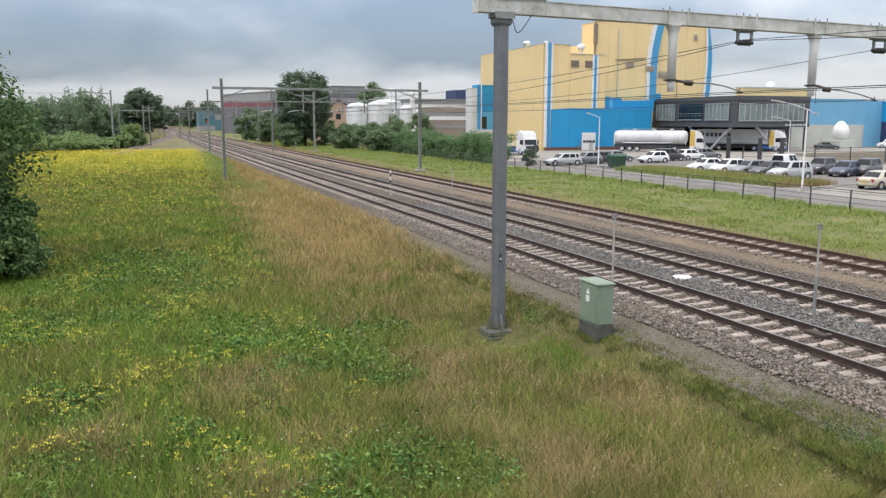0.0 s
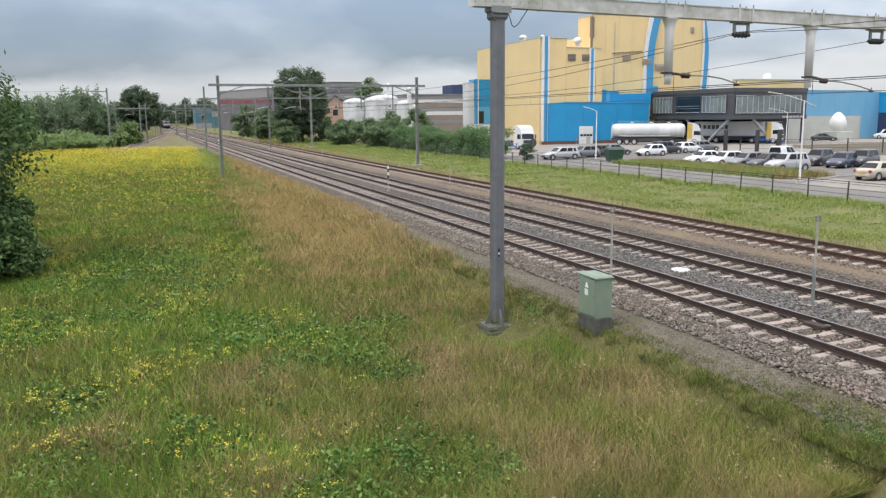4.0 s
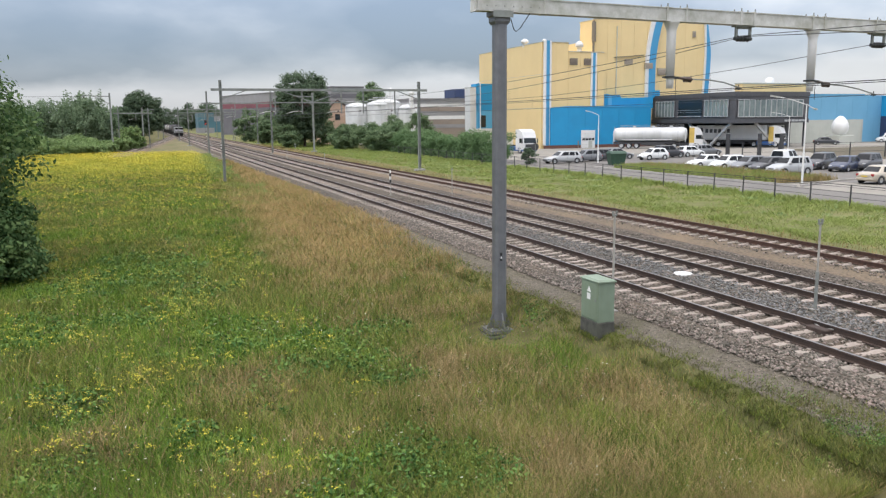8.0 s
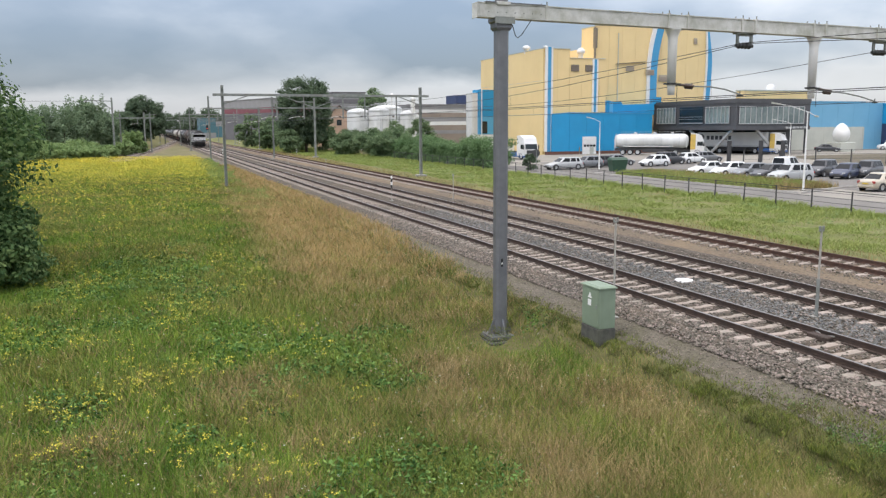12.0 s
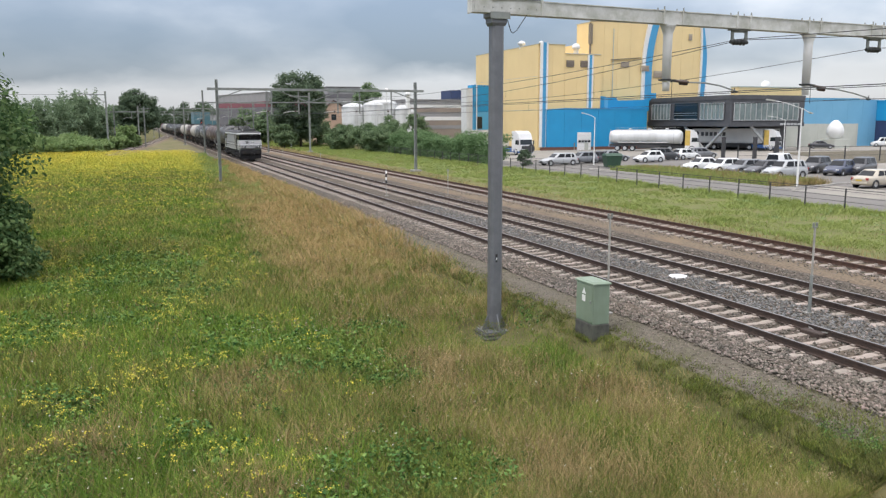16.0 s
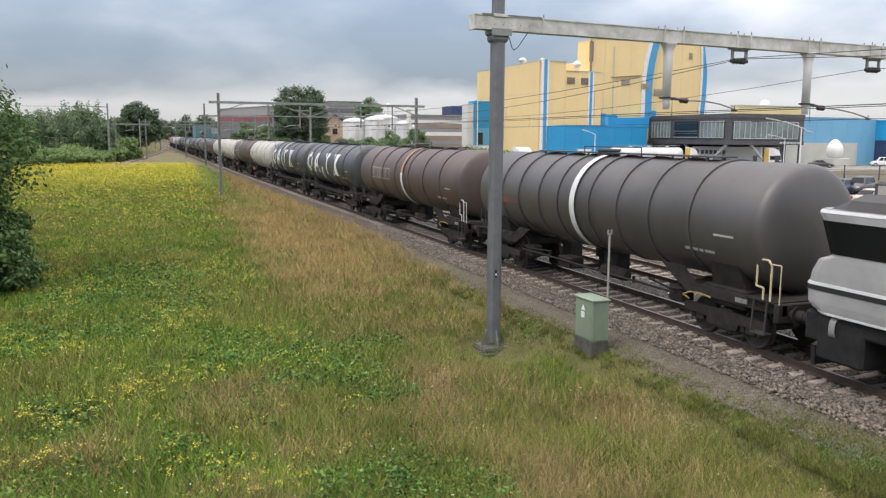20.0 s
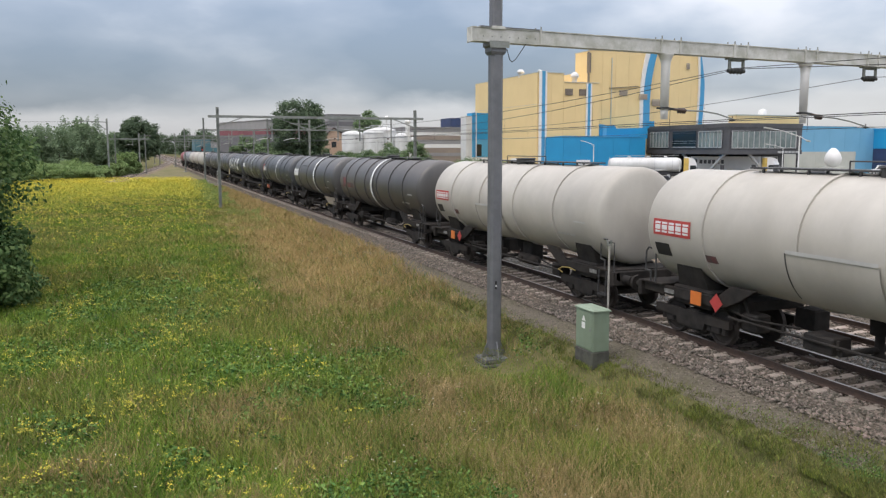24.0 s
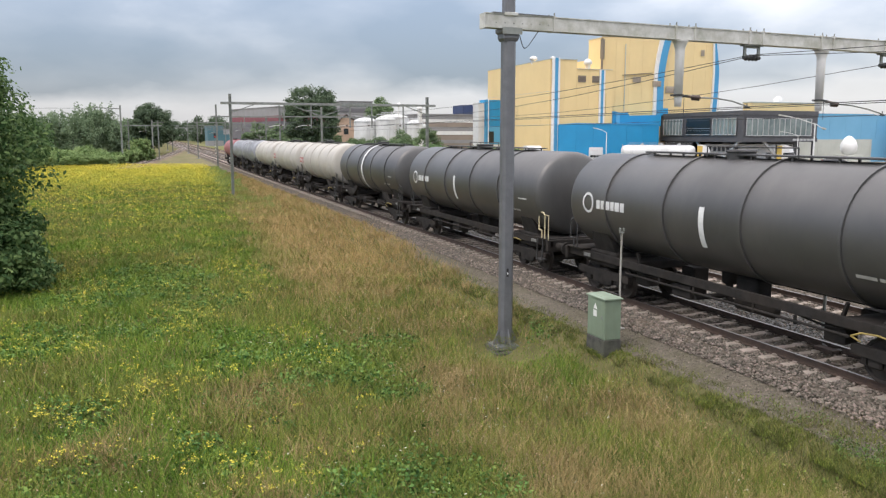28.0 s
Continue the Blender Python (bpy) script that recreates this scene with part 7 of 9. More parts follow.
def lorry(label, x, y, turn, trailer, stripe=None, skirt=None):
    """Cab over engine with a trailer; the nose points along local x."""
    t = thing("lorry", label, "truck", "lorries", at=pose(x, y, ZG, 0, 0, turn))
    prof = [(-0.1, 0.55), (2.2, 0.55), (2.28, 1.5), (2.15, 2.35), (1.75, 3.35), (0.9, 3.75), (-0.1, 3.75)]
    cab = part("cab", Geo().prism(prof, "y", -1.2, 1.2), M["truck_white"], t, "white cab")
    part("windscreen", Geo().prism([(2.26, 1.62), (2.29, 1.62), (2.16, 2.42), (2.13, 2.42)], "y", -1.08, 1.08), M["window"], cab)
    for s in (-1, 1):
        part("side_window", Geo().prism([(1.0, 1.65), (2.05, 1.65), (1.95, 2.35), (1.0, 2.35)], "y", s * 1.2 - 0.012, s * 1.2 + 0.012), M["window"], cab)
        part("mirror", Geo().box(2.05, 2.2, s * 1.45 - 0.1, s * 1.45 + 0.1, 1.6, 2.3, 0.03), M["bumper"], cab)
        part("headlight", Geo().box(2.2, 2.31, s * 0.9 - 0.18, s * 0.9 + 0.18, 0.72, 0.92, 0.02), M["lamp_glass2"], cab)
        if stripe:
            part("stripe", Geo().box(-0.1, 0.75, s * 1.205 - 0.01, s * 1.205 + 0.01, 1.0, 3.6), stripe, cab)
    part("bumper", Geo().box(1.6, 2.34, -1.22, 1.22, 0.35, 0.62, 0.04), skirt or M["bumper"], t)
    part("grille", Geo().box(2.25, 2.31, -0.85, 0.85, 0.95, 1.45), M["bumper"], cab)
    part("chassis", Geo().box(-3.6, 2.0, -0.45, 0.45, 0.55, 0.95), M["bumper"], t)
    if skirt:
        part("skirt", Geo().box(-2.2, 1.0, -1.2, 1.2, 0.4, 1.0, 0.05), skirt, t)
    wheel_pair(t, 1.1, 1.2, 0.5)
    wheel_pair(t, -2.6, 1.2, 0.5)
    if trailer == "tank":
        part("tank", Geo().lathe([(-13.2, 0.001), (-13.1, 0.7), (-12.8, 1.05), (-12.3, 1.22), (-1.2, 1.22), (-0.7, 1.05), (-0.45, 0.7), (-0.4, 0.001)], "x", (0, 0, 2.45), 24), M["tank_white"], t, "white cylindrical tank")
        for xx in (-11, -8, -5, -2):
            part("hoop", Geo().lathe([(xx - 0.05, 1.2), (xx - 0.05, 1.27), (xx + 0.05, 1.27), (xx + 0.05, 1.2)], "x", (0, 0, 2.45), 24, False), M["alu"], t)
        part("walkway", Geo().box(-12, -1, -0.3, 0.3, 3.68, 3.76), M["alu"], t)
        for s in (-1, 1):
            part("handrail", Geo().bar((-12, s * 0.3, 4.05), (-1.0, s * 0.3, 4.05), 0.04, 0.04), M["alu"], t)
        for xx in (-9.5, -6.2, -3.2):
            part("manhole", Geo().lathe([(3.6, 0.28), (3.9, 0.28), (3.95, 0.2), (3.95, 0.001)], "z", (xx, 0, 0), 14), M["tank_white"], t)
        part("tool_box", Geo().box(-7.6, -5.8, -1.2, 1.2, 0.5, 1.15, 0.04), M["bumper"], t, "dark box under the tank")
        part("hose_tube", Geo().tube((-11.5, -1.12, 1.5), (-3.0, -1.12, 1.5), 0.1), M["alu"], t)
        for xx in (-12.9, -0.75):
            part("end_frame", Geo().bar((xx, -1.2, 1.2), (xx, -1.2, 3.3), 0.12, 0.12).bar((xx, 1.2, 1.2), (xx, 1.2, 3.3), 0.12, 0.12), M["tank_white"], t)
        part("ladder", Geo().bar((-13.2, -0.3, 0.8), (-12.9, -0.3, 3.8), 0.05, 0.05).bar((-13.2, 0.3, 0.8), (-12.9, 0.3, 3.8), 0.05, 0.05), M["alu"], t)
    elif trailer == "box":
        part("box", Geo().box(-13.2, -0.4, -1.25, 1.25, 1.25, 3.85, 0.04), M["truck_white"], t, "white box trailer")
        part("sign_disc", Geo().lathe([(-1.275, 0.001), (-1.275, 0.5), (-1.25, 0.5)], "y", (-12.4, 0, 2.95), 20, False), M["dark_clad"], t, "round dark emblem without detail")
        for i in range(6):
            part("sign_bar", Geo().box(-11.5 + i * 0.8, -10.95 + i * 0.8, -1.275, -1.252, 2.5, 3.2), M["dark_clad"], t, "dark bar of unreadable writing")
        part("side_rail", Geo().box(-13.15, -0.45, -1.275, -1.252, 1.25, 1.5), M["alu"], t)
    if trailer:
        part("trailer_frame", Geo().box(-13.0, -2.5, -0.9, 0.9, 0.85, 1.22), M["bumper"], t)
        for xx in (-11.6, -10.3, -9.0):
            wheel_pair(t, xx, 1.2, 0.5)
        part("side_guard", Geo().box(-8.2, -4.2, -1.22, -1.17, 0.55, 1.05), M["bumper"], t)
    return t


lorry("white and blue lorry beside the yellow wall", 57.5, 115.2, -84, "box2", None, M["truck_blue"])
lorry("white tank lorry parked under the office", 90.6, 116.3, -38, "tank", M["truck_yellow"])
lorry("white box lorry with a yellow and blue cab", 105.9, 113.4, -60, "box", M["truck_yellow"], M["truck_blue"])


# ---- small things by the line ----
t = thing("relay_cabinet", "green metal trackside cabinet on a dark concrete base", "cabinet", at=pose(10.9, 17.45, -0.60, 0, 0, -90))
part("base", Geo().box(-0.43, 0.43, -0.255, 0.255, -0.30, 0.39, 0.02), M["concrete_dark"], t, "dark stained concrete base")
b = part("body", Geo().box(-0.42, 0.42, -0.24, 0.24, 0.39, 1.42, 0.015), M["cab_green"], t)
part("lid", Geo().loft([[(-0.45, -0.27, 1.42), (0.45, -0.27, 1.42), (0.45, 0.27, 1.42), (-0.45, 0.27, 1.42)], [(-0.45, -0.27, 1.45), (0.45, -0.27, 1.45), (0.45, 0.27, 1.45), (-0.45, 0.27, 1.45)], [(-0.38, -0.20, 1.49), (0.38, -0.20, 1.49), (0.38, 0.20, 1.49), (-0.38, 0.20, 1.49)]]), M["cab_green"], t)
part("door", Geo().box(-0.38, 0.38, -0.255, -0.238, 0.44, 1.38, 0.004), M["cab_green"], b)
part("warning_plate", Geo().prism([(-0.10, 1.14), (0.08, 1.14), (-0.01, 1.29)], "y", -0.262, -0.256), M["white"], b, "small white warning triangle")
part("label", Geo().box(-0.10, 0.06, -0.262, -0.256, 0.94, 1.10), M["white"], b)
part("lock", Geo().box(0.28, 0.34, -0.27, -0.255, 0.92, 1.0), M["galv_old"], b)


def marker_post(x, y, z0, z1, label, striped=False, sleeve=0.0):
    t = thing("marker_post", label, "post", "trackside posts", at=pose(x, y, 0))
    part("pole", Geo().tube((0, 0, z0), (0, 0, z1), 0.029, 10), M["galv_post"], t)
    if sleeve:
        part("sleeve", Geo().tube((0, 0, z0), (0, 0, z0 + sleeve), 0.046, 10), M["galv_old"], t)
    if striped:
        for i in range(4):
            part("stripe", Geo().tube((0, 0, z1 - 0.22 * (i + 1)), (0, 0, z1 - 0.22 * i), 0.06, 10), M["white"] if i % 2 == 0 else M["black"], t)
    else:
        part("head", Geo().box(-0.075, 0.075, -0.03, 0.03, z1 - 0.02, z1 + 0.03, 0.01), M["galv_old"], t, "small grey forked head")
        for s in (-1, 1):
            part("prong", Geo().box(s * 0.055 - 0.022, s * 0.055 + 0.022, -0.03, 0.03, z1 + 0.03, z1 + 0.13, 0.008), M["galv_old"], t)
    part("foot", Geo().box(-0.12, 0.12, -0.12, 0.12, z0 - 0.1, z0 + 0.04, 0.01), M["concrete"], t)


marker_post(12.2, 18.75, -0.42, 2.28, "thin grey post with a small box head beside the track")
marker_post(16.75, 16.0, -0.22, 2.12, "grey post with a thick sleeve between the tracks", sleeve=1.05)
marker_post(16.5, 53.6, -0.22, 1.55, "black and white striped marker post", True)
marker_post(20.7, 52.5, -0.3, 1.5, "thin grey post between the tracks")
marker_post(12.6, 131, -0.4, 1.6, "white marker post by the distant track", True)
marker_post(24.5, 210, -0.3, 1.8, "black and white signal marker far down the line", True)
marker_post(20.6, 118, -0.3, 0.9, "short white post between distant tracks")
marker_post(27.8, 150, -0.3, 1.0, "short black and white post on the verge", True)
marker_post(21.3, 96, -0.3, 1.1, "short grey post between the tracks")


def signal(x, y, z):
    t = thing("railway_signal", "dark signal head with a red light on a pole", "railway signal", "signals", at=pose(x, y, 0))
    part("pole", Geo().tube((0, 0, -0.4), (0, 0, z), 0.09, 10), M["galv_old"], t)
    h = part("head", Geo().box(-0.35, 0.35, -0.1, 0.1, z - 0.2, z + 1.3, 0.05), M["black"], t)
    part("lamp", Geo().lathe([(-0.12, 0.12), (-0.13, 0.001)], "y", (0, 0, z + 0.25), 12), M["signal_red"], h, "red signal light")
    for i in range(5):
        part("pole_band", Geo().tube((0, 0, 0.2 + 0.5 * i), (0, 0, 0.45 + 0.5 * i), 0.11, 10), M["white"] if i % 2 else M["black"], t)


M["signal_red"] = glow("signal_red", (1.0, 0.05, 0.03), 1.5)
signal(20.9, 262, 4.6)
signal(29.8, 262, 4.6)
solid("manhole_cover", Geo().lathe([(-0.24, 0.30), (-0.165, 0.30), (-0.155, 0.28), (-0.15, 0.001)], "z", (16.68, 21.5, 0), 24), M["white"], "round white cover lying in the ballast", "cover")
t = thing("track_magnet", "dark cable box between the rails with hoses", "track equipment")
part("box", Geo().box(14.9, 15.15, 13.9, 14.5, -0.22, -0.08, 0.02), M["rail_side"], t)
part("cable", Geo().pipe([(15.15, 14.3, -0.12), (15.25, 14.6, -0.05), (15.3, 15.0, -0.12)], 0.03, 6).pipe([(15.15, 14.1, -0.12), (15.26, 13.8, -0.06), (15.3, 13.3, -0.12)], 0.03, 6), M["concrete"], t)

# fence between verge and road
post_me = Geo().box(-0.035, 0.035, -0.035, 0.035, -0.1, 1.32, 0.008).mesh("post", M["rail_dark"])
fence = thing("fence", "dark metal post and wire fence along the road", "fence")
for i in range(36):
    o = new("post", post_me)
    o.parent = fence
    o.matrix_basis = pose(38.5, 20 + 2.95 * i, -0.3, random.uniform(-1.5, 1.5), random.uniform(-1.5, 1.5))
for z in (0.25, 0.55, 0.85, 0.98):
    part("rail_wire", Geo().tube((38.5, 18, z), (38.5, 124, z), 0.012 if z < 0.9 else 0.022, 5), M["rail_dark"], fence)
fence2 = thing("fence", "tall thin fence across the sandy field", "fence")
for i in range(16):
    o = new("post", post_me)
    o.parent = fence2
    o.matrix_basis = Matrix.Translation((72.6 + 4.6 * i, 82.6 - 1.35 * i, -0.3)) @ Matrix.Diagonal((1.8, 1.8, 1.5, 1))
for z in (0.5, 1.1, 1.6):
    part("rail_wire", Geo().tube((72.6, 82.6, z), (72.6 + 69, 82.6 - 20.25, z), 0.02, 5), M["rail_dark"], fence2)
for x, y in ((77.9, 91.6), (81.4, 89.3), (83.7, 87.6)):
    solid("gate_post", Geo().box(x - 0.22, x + 0.22, y - 0.22, y + 0.22, -0.4, 2.7, 0.03), M["bumper"], "thick dark gate post at the yard", "gate post", "gate posts")


def street_lamp(x, y, h, arms, label):
    t = thing("street_lamp", label, "street lamp", "street lamps", at=pose(x, y, -0.3))
    part("pole", Geo().tube((0, 0, 0), (0, 0, h * 0.3), 0.085, 12, 0.075).tube((0, 0, h * 0.3), (0, 0, h), 0.07, 12, 0.045), M["post_pale"], t)
    part("foot", Geo().box(-0.16, 0.16, -0.16, 0.16, 0.0, 0.06, 0.01), M["concrete"], t)
    for dx, dy, up_ in arms:
        part("arm", Geo().pipe([(0, 0, h - 0.05), (dx * 0.25, dy * 0.25, h + up_ * 0.25), (dx * 0.6, dy * 0.6, h + up_ * 0.7), (dx, dy, h + up_)], 0.035, 8), M["post_pale"], t)
        part("lamp_head", Geo().bar((dx, dy, h + up_), (dx * 1.3, dy * 1.3, h + up_ * 1.2), 0.22, 0.10), M["galv_light"], t)


street_lamp(51.35, 82.8, 5.7, ((-1.2, 0.3, 0.42),), "pale street lamp with one short arm")
street_lamp(49.2, 49.1, 6.2, ((-2.2, 0.6, 0.55), (0.9, 0.1, -0.35)), "pale street lamp with a long curved arm")
street_lamp(96.9, 100, 5.4, ((-2.2, 0.8, 0.5),), "pale street lamp in the yard")
t = thing("waste_container", "dark green waste container by the kerb", "waste container", at=pose(50.9, 78.2, -0.3, 0, 0, -10))
M["bin_green"] = mat("bin_green", (0.03, 0.075, 0.045), scale=3, rough=0.5)
part("body", Geo().loft([[(-0.75, -0.55, 0.1), (0.75, -0.55, 0.1), (0.75, 0.55, 0.1), (-0.75, 0.55, 0.1)], [(-0.95, -0.7, 1.35), (0.95, -0.7, 1.35), (0.95, 0.7, 1.35), (-0.95, 0.7, 1.35)]]), M["bin_green"], t)
part("lid", Geo().loft([[(-1.0, -0.75, 1.35), (1.0, -0.75, 1.35), (1.0, 0.75, 1.35), (-1.0, 0.75, 1.35)], [(-0.9, -0.4, 1.62), (0.9, -0.4, 1.62), (0.9, 0.4, 1.62), (-0.9, 0.4, 1.62)]]), M["bin_green"], t)
for sx in (-0.6, 0.6):
    part("wheel", Geo().lathe([(sx - 0.04, 0.1), (sx + 0.04, 0.1)], "x", (0, -0.4, 0.1), 12), M["rubber"], t)
t = thing("road_sign", "dark round back of a road sign on a post", "road sign", at=pose(43.6, 84.0, -0.3))
part("post", Geo().tube((0, 0, 0), (0, 0, 2.4), 0.04, 8), M["galv_old"], t)
part("disc", Geo().lathe([(-0.02, 0.001), (-0.02, 0.45), (0.02, 0.45), (0.02, 0.001)], "y", (0, 0, 2.1), 20, False), M["bumper"], t)


# ---- plants ----
# distance haze is painted into the mid, hedge, dark and willow greens
G1 = leafy("leaf_mid", (0.172, 0.245, 0.125), (0.126, 0.190, 0.095), 0.25, (0.22, 0.285, 0.16), 0.3, 0.40)
G5 = leafy("leaf_hedge", (0.140, 0.228, 0.100), (0.106, 0.182, 0.077), 0.22, (0.18, 0.255, 0.125), 0.3, 0.38)
G2 = leafy("leaf_dark", (0.115, 0.165, 0.100), (0.080, 0.120, 0.074), 0.25, (0.16, 0.205, 0.12), 0.3, 0.38)
G6 = leafy("leaf_near", (0.098, 0.168, 0.062), (0.060, 0.112, 0.040), 0.5, (0.155, 0.23, 0.085), 0.5, 0.38)
G3 = leafy("leaf_light", (0.235, 0.335, 0.135), (0.195, 0.285, 0.110), 0.2, (0.30, 0.365, 0.165), 0.3, 0.42)
G4 = leafy("leaf_willow", (0.215, 0.295, 0.175), (0.165, 0.232, 0.135), 0.2, (0.26, 0.325, 0.205), 0.3, 0.42)
M["bark"] = mat("bark", (0.085, 0.07, 0.055), (0.05, 0.042, 0.033), scale=6, rough=0.95, bump=0.6, bscale=14)


def leaf_cloud(rng, centres, radii, per, size, flat=0.7, droop=0.0):
    """Leaf quads round clump centres: (n, 3) corner points, four a leaf."""
    c = np.repeat(centres, per, 0)
    r = np.repeat(radii, per)[:, None]
    n = len(c)
    d = rng.normal(size=(n, 3))
    d /= np.linalg.norm(d, axis=1)[:, None] + 1e-9
    p = c + d * r * (0.45 + 0.65 * rng.random((n, 1))) * np.array([1, 1, flat])
    p[:, 2] -= droop * rng.random(n) * r[:, 0]
    nrm = 1.4 * d + 0.55 * rng.normal(size=(n, 3)) + np.array([0, 0, 0.7])
    nrm /= np.linalg.norm(nrm, axis=1)[:, None]
    u = np.cross(nrm, rng.normal(size=(n, 3)))
    u /= np.linalg.norm(u, axis=1)[:, None] + 1e-9
    w = np.cross(nrm, u)
    s = size * (0.6 + 0.8 * rng.random((n, 1)))
    u, w = u * s, w * s * 0.62
    q = np.stack([p - u, p - w * 0.9 + u * 0.1, p + u, p + w * 0.9 + u * 0.1], 1)
    return q.reshape(-1, 3)


def tree(name, label, category, x, y, h, rad, tone, seed, clumps=60, per=60, leaf=0.2, base=0.25, group="", lean=0.0, shape=1.0, puff_size=1.0, power=2.0):
    """A tapered trunk with limbs and a crown of leaf clumps with gaps."""
    rng = np.random.default_rng(seed)
    z0 = field_z(x, y) if x < 46 else -0.35
    t = thing(name, label, category, group, at=pose(x, y, z0))
    cb = h * base
    cc = []
    while len(cc) < clumps:
        p = rng.uniform(-1, 1, 3)
        k = (np.abs(p) ** power).sum() ** (1 / power)
        if k > 1 or k < 0.42:
            continue
        z = cb + (h - cb) * (p[2] * 0.5 + 0.5)
        wide = rad * (1 - 0.55 * max(p[2], 0) ** 1.5 * shape)
        cc.append((p[0] * wide + lean * z / h, p[1] * wide, z * (0.93 + 0.09 * rng.random())))
    cc = np.array(cc)
    if y > 60:
        per, leaf = int(per * 0.62), leaf * 1.04
    rr = rad * puff_size * (0.22 + 0.16 * rng.random(len(cc)))
    part("crown", quick_mesh("crown", leaf_cloud(rng, cc, rr, per, leaf), 4, tone), None, t)
    g = Geo()
    tr = max(0.05, h * 0.017)
    pts = [(0, 0, -0.2), (0.1 * lean, 0, cb * 0.7), (0.35 * lean, 0.05, h * 0.5), (0.7 * lean, 0, h * 0.85)]
    rads = [tr * 1.25, tr, tr * 0.65, tr * 0.2]
    for i in range(3):
        g.tube(pts[i], pts[i + 1], rads[i], 8, rads[i + 1])
    part("trunk", g, M["bark"], t, "brown bark trunk")
    for k in range(8 if name == "tree" else 4):
        q = cc[k * 3 % len(cc)]
        zb = min(q[2] * 0.75, h * 0.6)
        part("limb", Geo().tube((lean * zb / h, 0, zb), tuple(q), tr * 0.4, 6, tr * 0.1), M["bark"], t)
    return t


def sprays(h, rad, seed, tone, parent):
    """Thin upright shoots with small leaves that stand out of a shrub's top."""
    rng = np.random.default_rng(seed)
    m = 46
    a, d = rng.random(m) * 6.28, rad * np.sqrt(rng.random(m))
    base = np.stack([d * np.cos(a), d * np.sin(a), h * (0.55 + 0.25 * rng.random(m))], 1)
    cc = []
    for k in range(7):
        cc.append(base + np.stack([0.05 * k * np.cos(a), 0.05 * k * np.sin(a), np.full(m, 0.036 * h * k)], 1) + 0.08 * rng.normal(size=(m, 3)))
    part("sprays", quick_mesh("sprays", leaf_cloud(rng, np.concatenate(cc), np.full(7 * m, 0.26), 9, 0.16), 4, tone), None, parent, "feathery upright shoots")


def shrubs(items, label, category, tone, group):
    for x, y, h, rad in items:
        bush = tree("shrub", label, category, x, y, h, rad, tone, 100 + int(abs(x * 7 + y * 3)), 84, 120, 0.04 + y * 0.0009, 0.02, group, shape=0.8, puff_size=0.85)
        if tone is G4 or tone is G3 and h > 4:
            sprays(h, rad, int(abs(x * 5 + y)), tone, bush)


# beside the camera: a tall dark shrub and the young tree above it
tree("tree", "tall leafy tree with dark green leaves by the meadow", "tree", -8.4, 36.0, 10.6, 4.7, G6, 11, 300, 150, 0.10, 0.24, "trees", 0.3, puff_size=0.66)
tree("shrub", "dense dark green shrub at the meadow's edge", "shrub", -6.7, 34.2, 4.6, 3.2, G6, 12, 170, 95, 0.10, 0.0, "shrubs by the meadow", puff_size=0.55)
tree("shrub", "dark leafy shrub low at the meadow's edge", "shrub", -5.5, 33.4, 3.0, 2.3, G6, 13, 150, 100, 0.09, 0.0, "shrubs by the meadow", puff_size=0.6)
tree("shrub", "dense green shrub behind the tall tree", "shrub", -11.5, 45.0, 5.2, 3.2, G1, 14, 90, 100, 0.10, 0.0, "shrubs by the meadow")
# willow scrub beyond the meadow
shrubs([(-19.5, 98, 8.0, 4.6), (-17.5, 112, 8.0, 4.2), (-22.5, 176, 10.0, 4.6), (-17.5, 182, 10.6, 4.4), (-13.5, 180, 10.2, 4.2), (-9.6, 185, 12.6, 4.0), (-6.2, 190, 9.6, 3.4), (-20, 135, 9, 5), (-27, 125, 10, 5.5), (-26, 160, 10, 5), (-12, 205, 11, 5)],
       "grey-green willow shrub with feathery branches", "shrub", G4, "willow scrub beyond the meadow")
shrubs([(-19.5, 152, 4.0, 3.0), (-16.2, 160, 3.4, 2.8), (-13.2, 158, 3.0, 2.6), (-10.6, 163, 3.6, 2.8), (-7.6, 161, 3.0, 2.4), (-5.4, 169, 2.4, 2.2), (-2.2, 178, 3.4, 2.0), (-0.8, 181, 5.0, 1.8), (0.6, 184, 3.4, 1.6), (-21, 140, 4.2, 3.2), (-17, 146, 3.4, 3.0), (-13.5, 150, 3.0, 2.8), (-10, 152, 2.8, 2.6), (-7, 154, 2.6, 2.4)],
       "low bright green shrub at the field's end", "shrub", G3, "low shrubs beyond the meadow")
tree("tree", "large round dark green tree by the branch line", "tree", 2.6, 282, 15.8, 6.4, G2, 21, 190, 170, 0.33, 0.10, "distant trees", shape=0.15, puff_size=0.8, power=2.3)
tree("tree", "big dark oak standing behind the tracks", "tree", 34.0, 172, 16.4, 5.5, G2, 22, 260, 190, 0.2, 0.12, "distant trees", shape=0.0, puff_size=0.75, power=2.5)
tree("tree", "round green tree between far buildings", "tree", 64.2, 226, 16.2, 4.2, G1, 23, 110, 150, 0.25, 0.45, "distant trees", shape=0.5)
for i, (x, y, h, r) in enumerate(((40.5, 640, 20, 9), (54, 655, 22, 11), (68, 640, 19, 9), (3.5, 690, 18, 9), (80, 700, 19, 11), (-14, 640, 18, 9), (22, 1012, 24, 12), (35, 1030, 26, 13), (47, 1006, 22, 11), (9, 1020, 22, 12))):
    tree("tree", "far hazy tree at the end of the line", "tree", x, y, h, r, G2, 31 + i, 70, 90, 0.65, 0.1, "trees at the line's end")
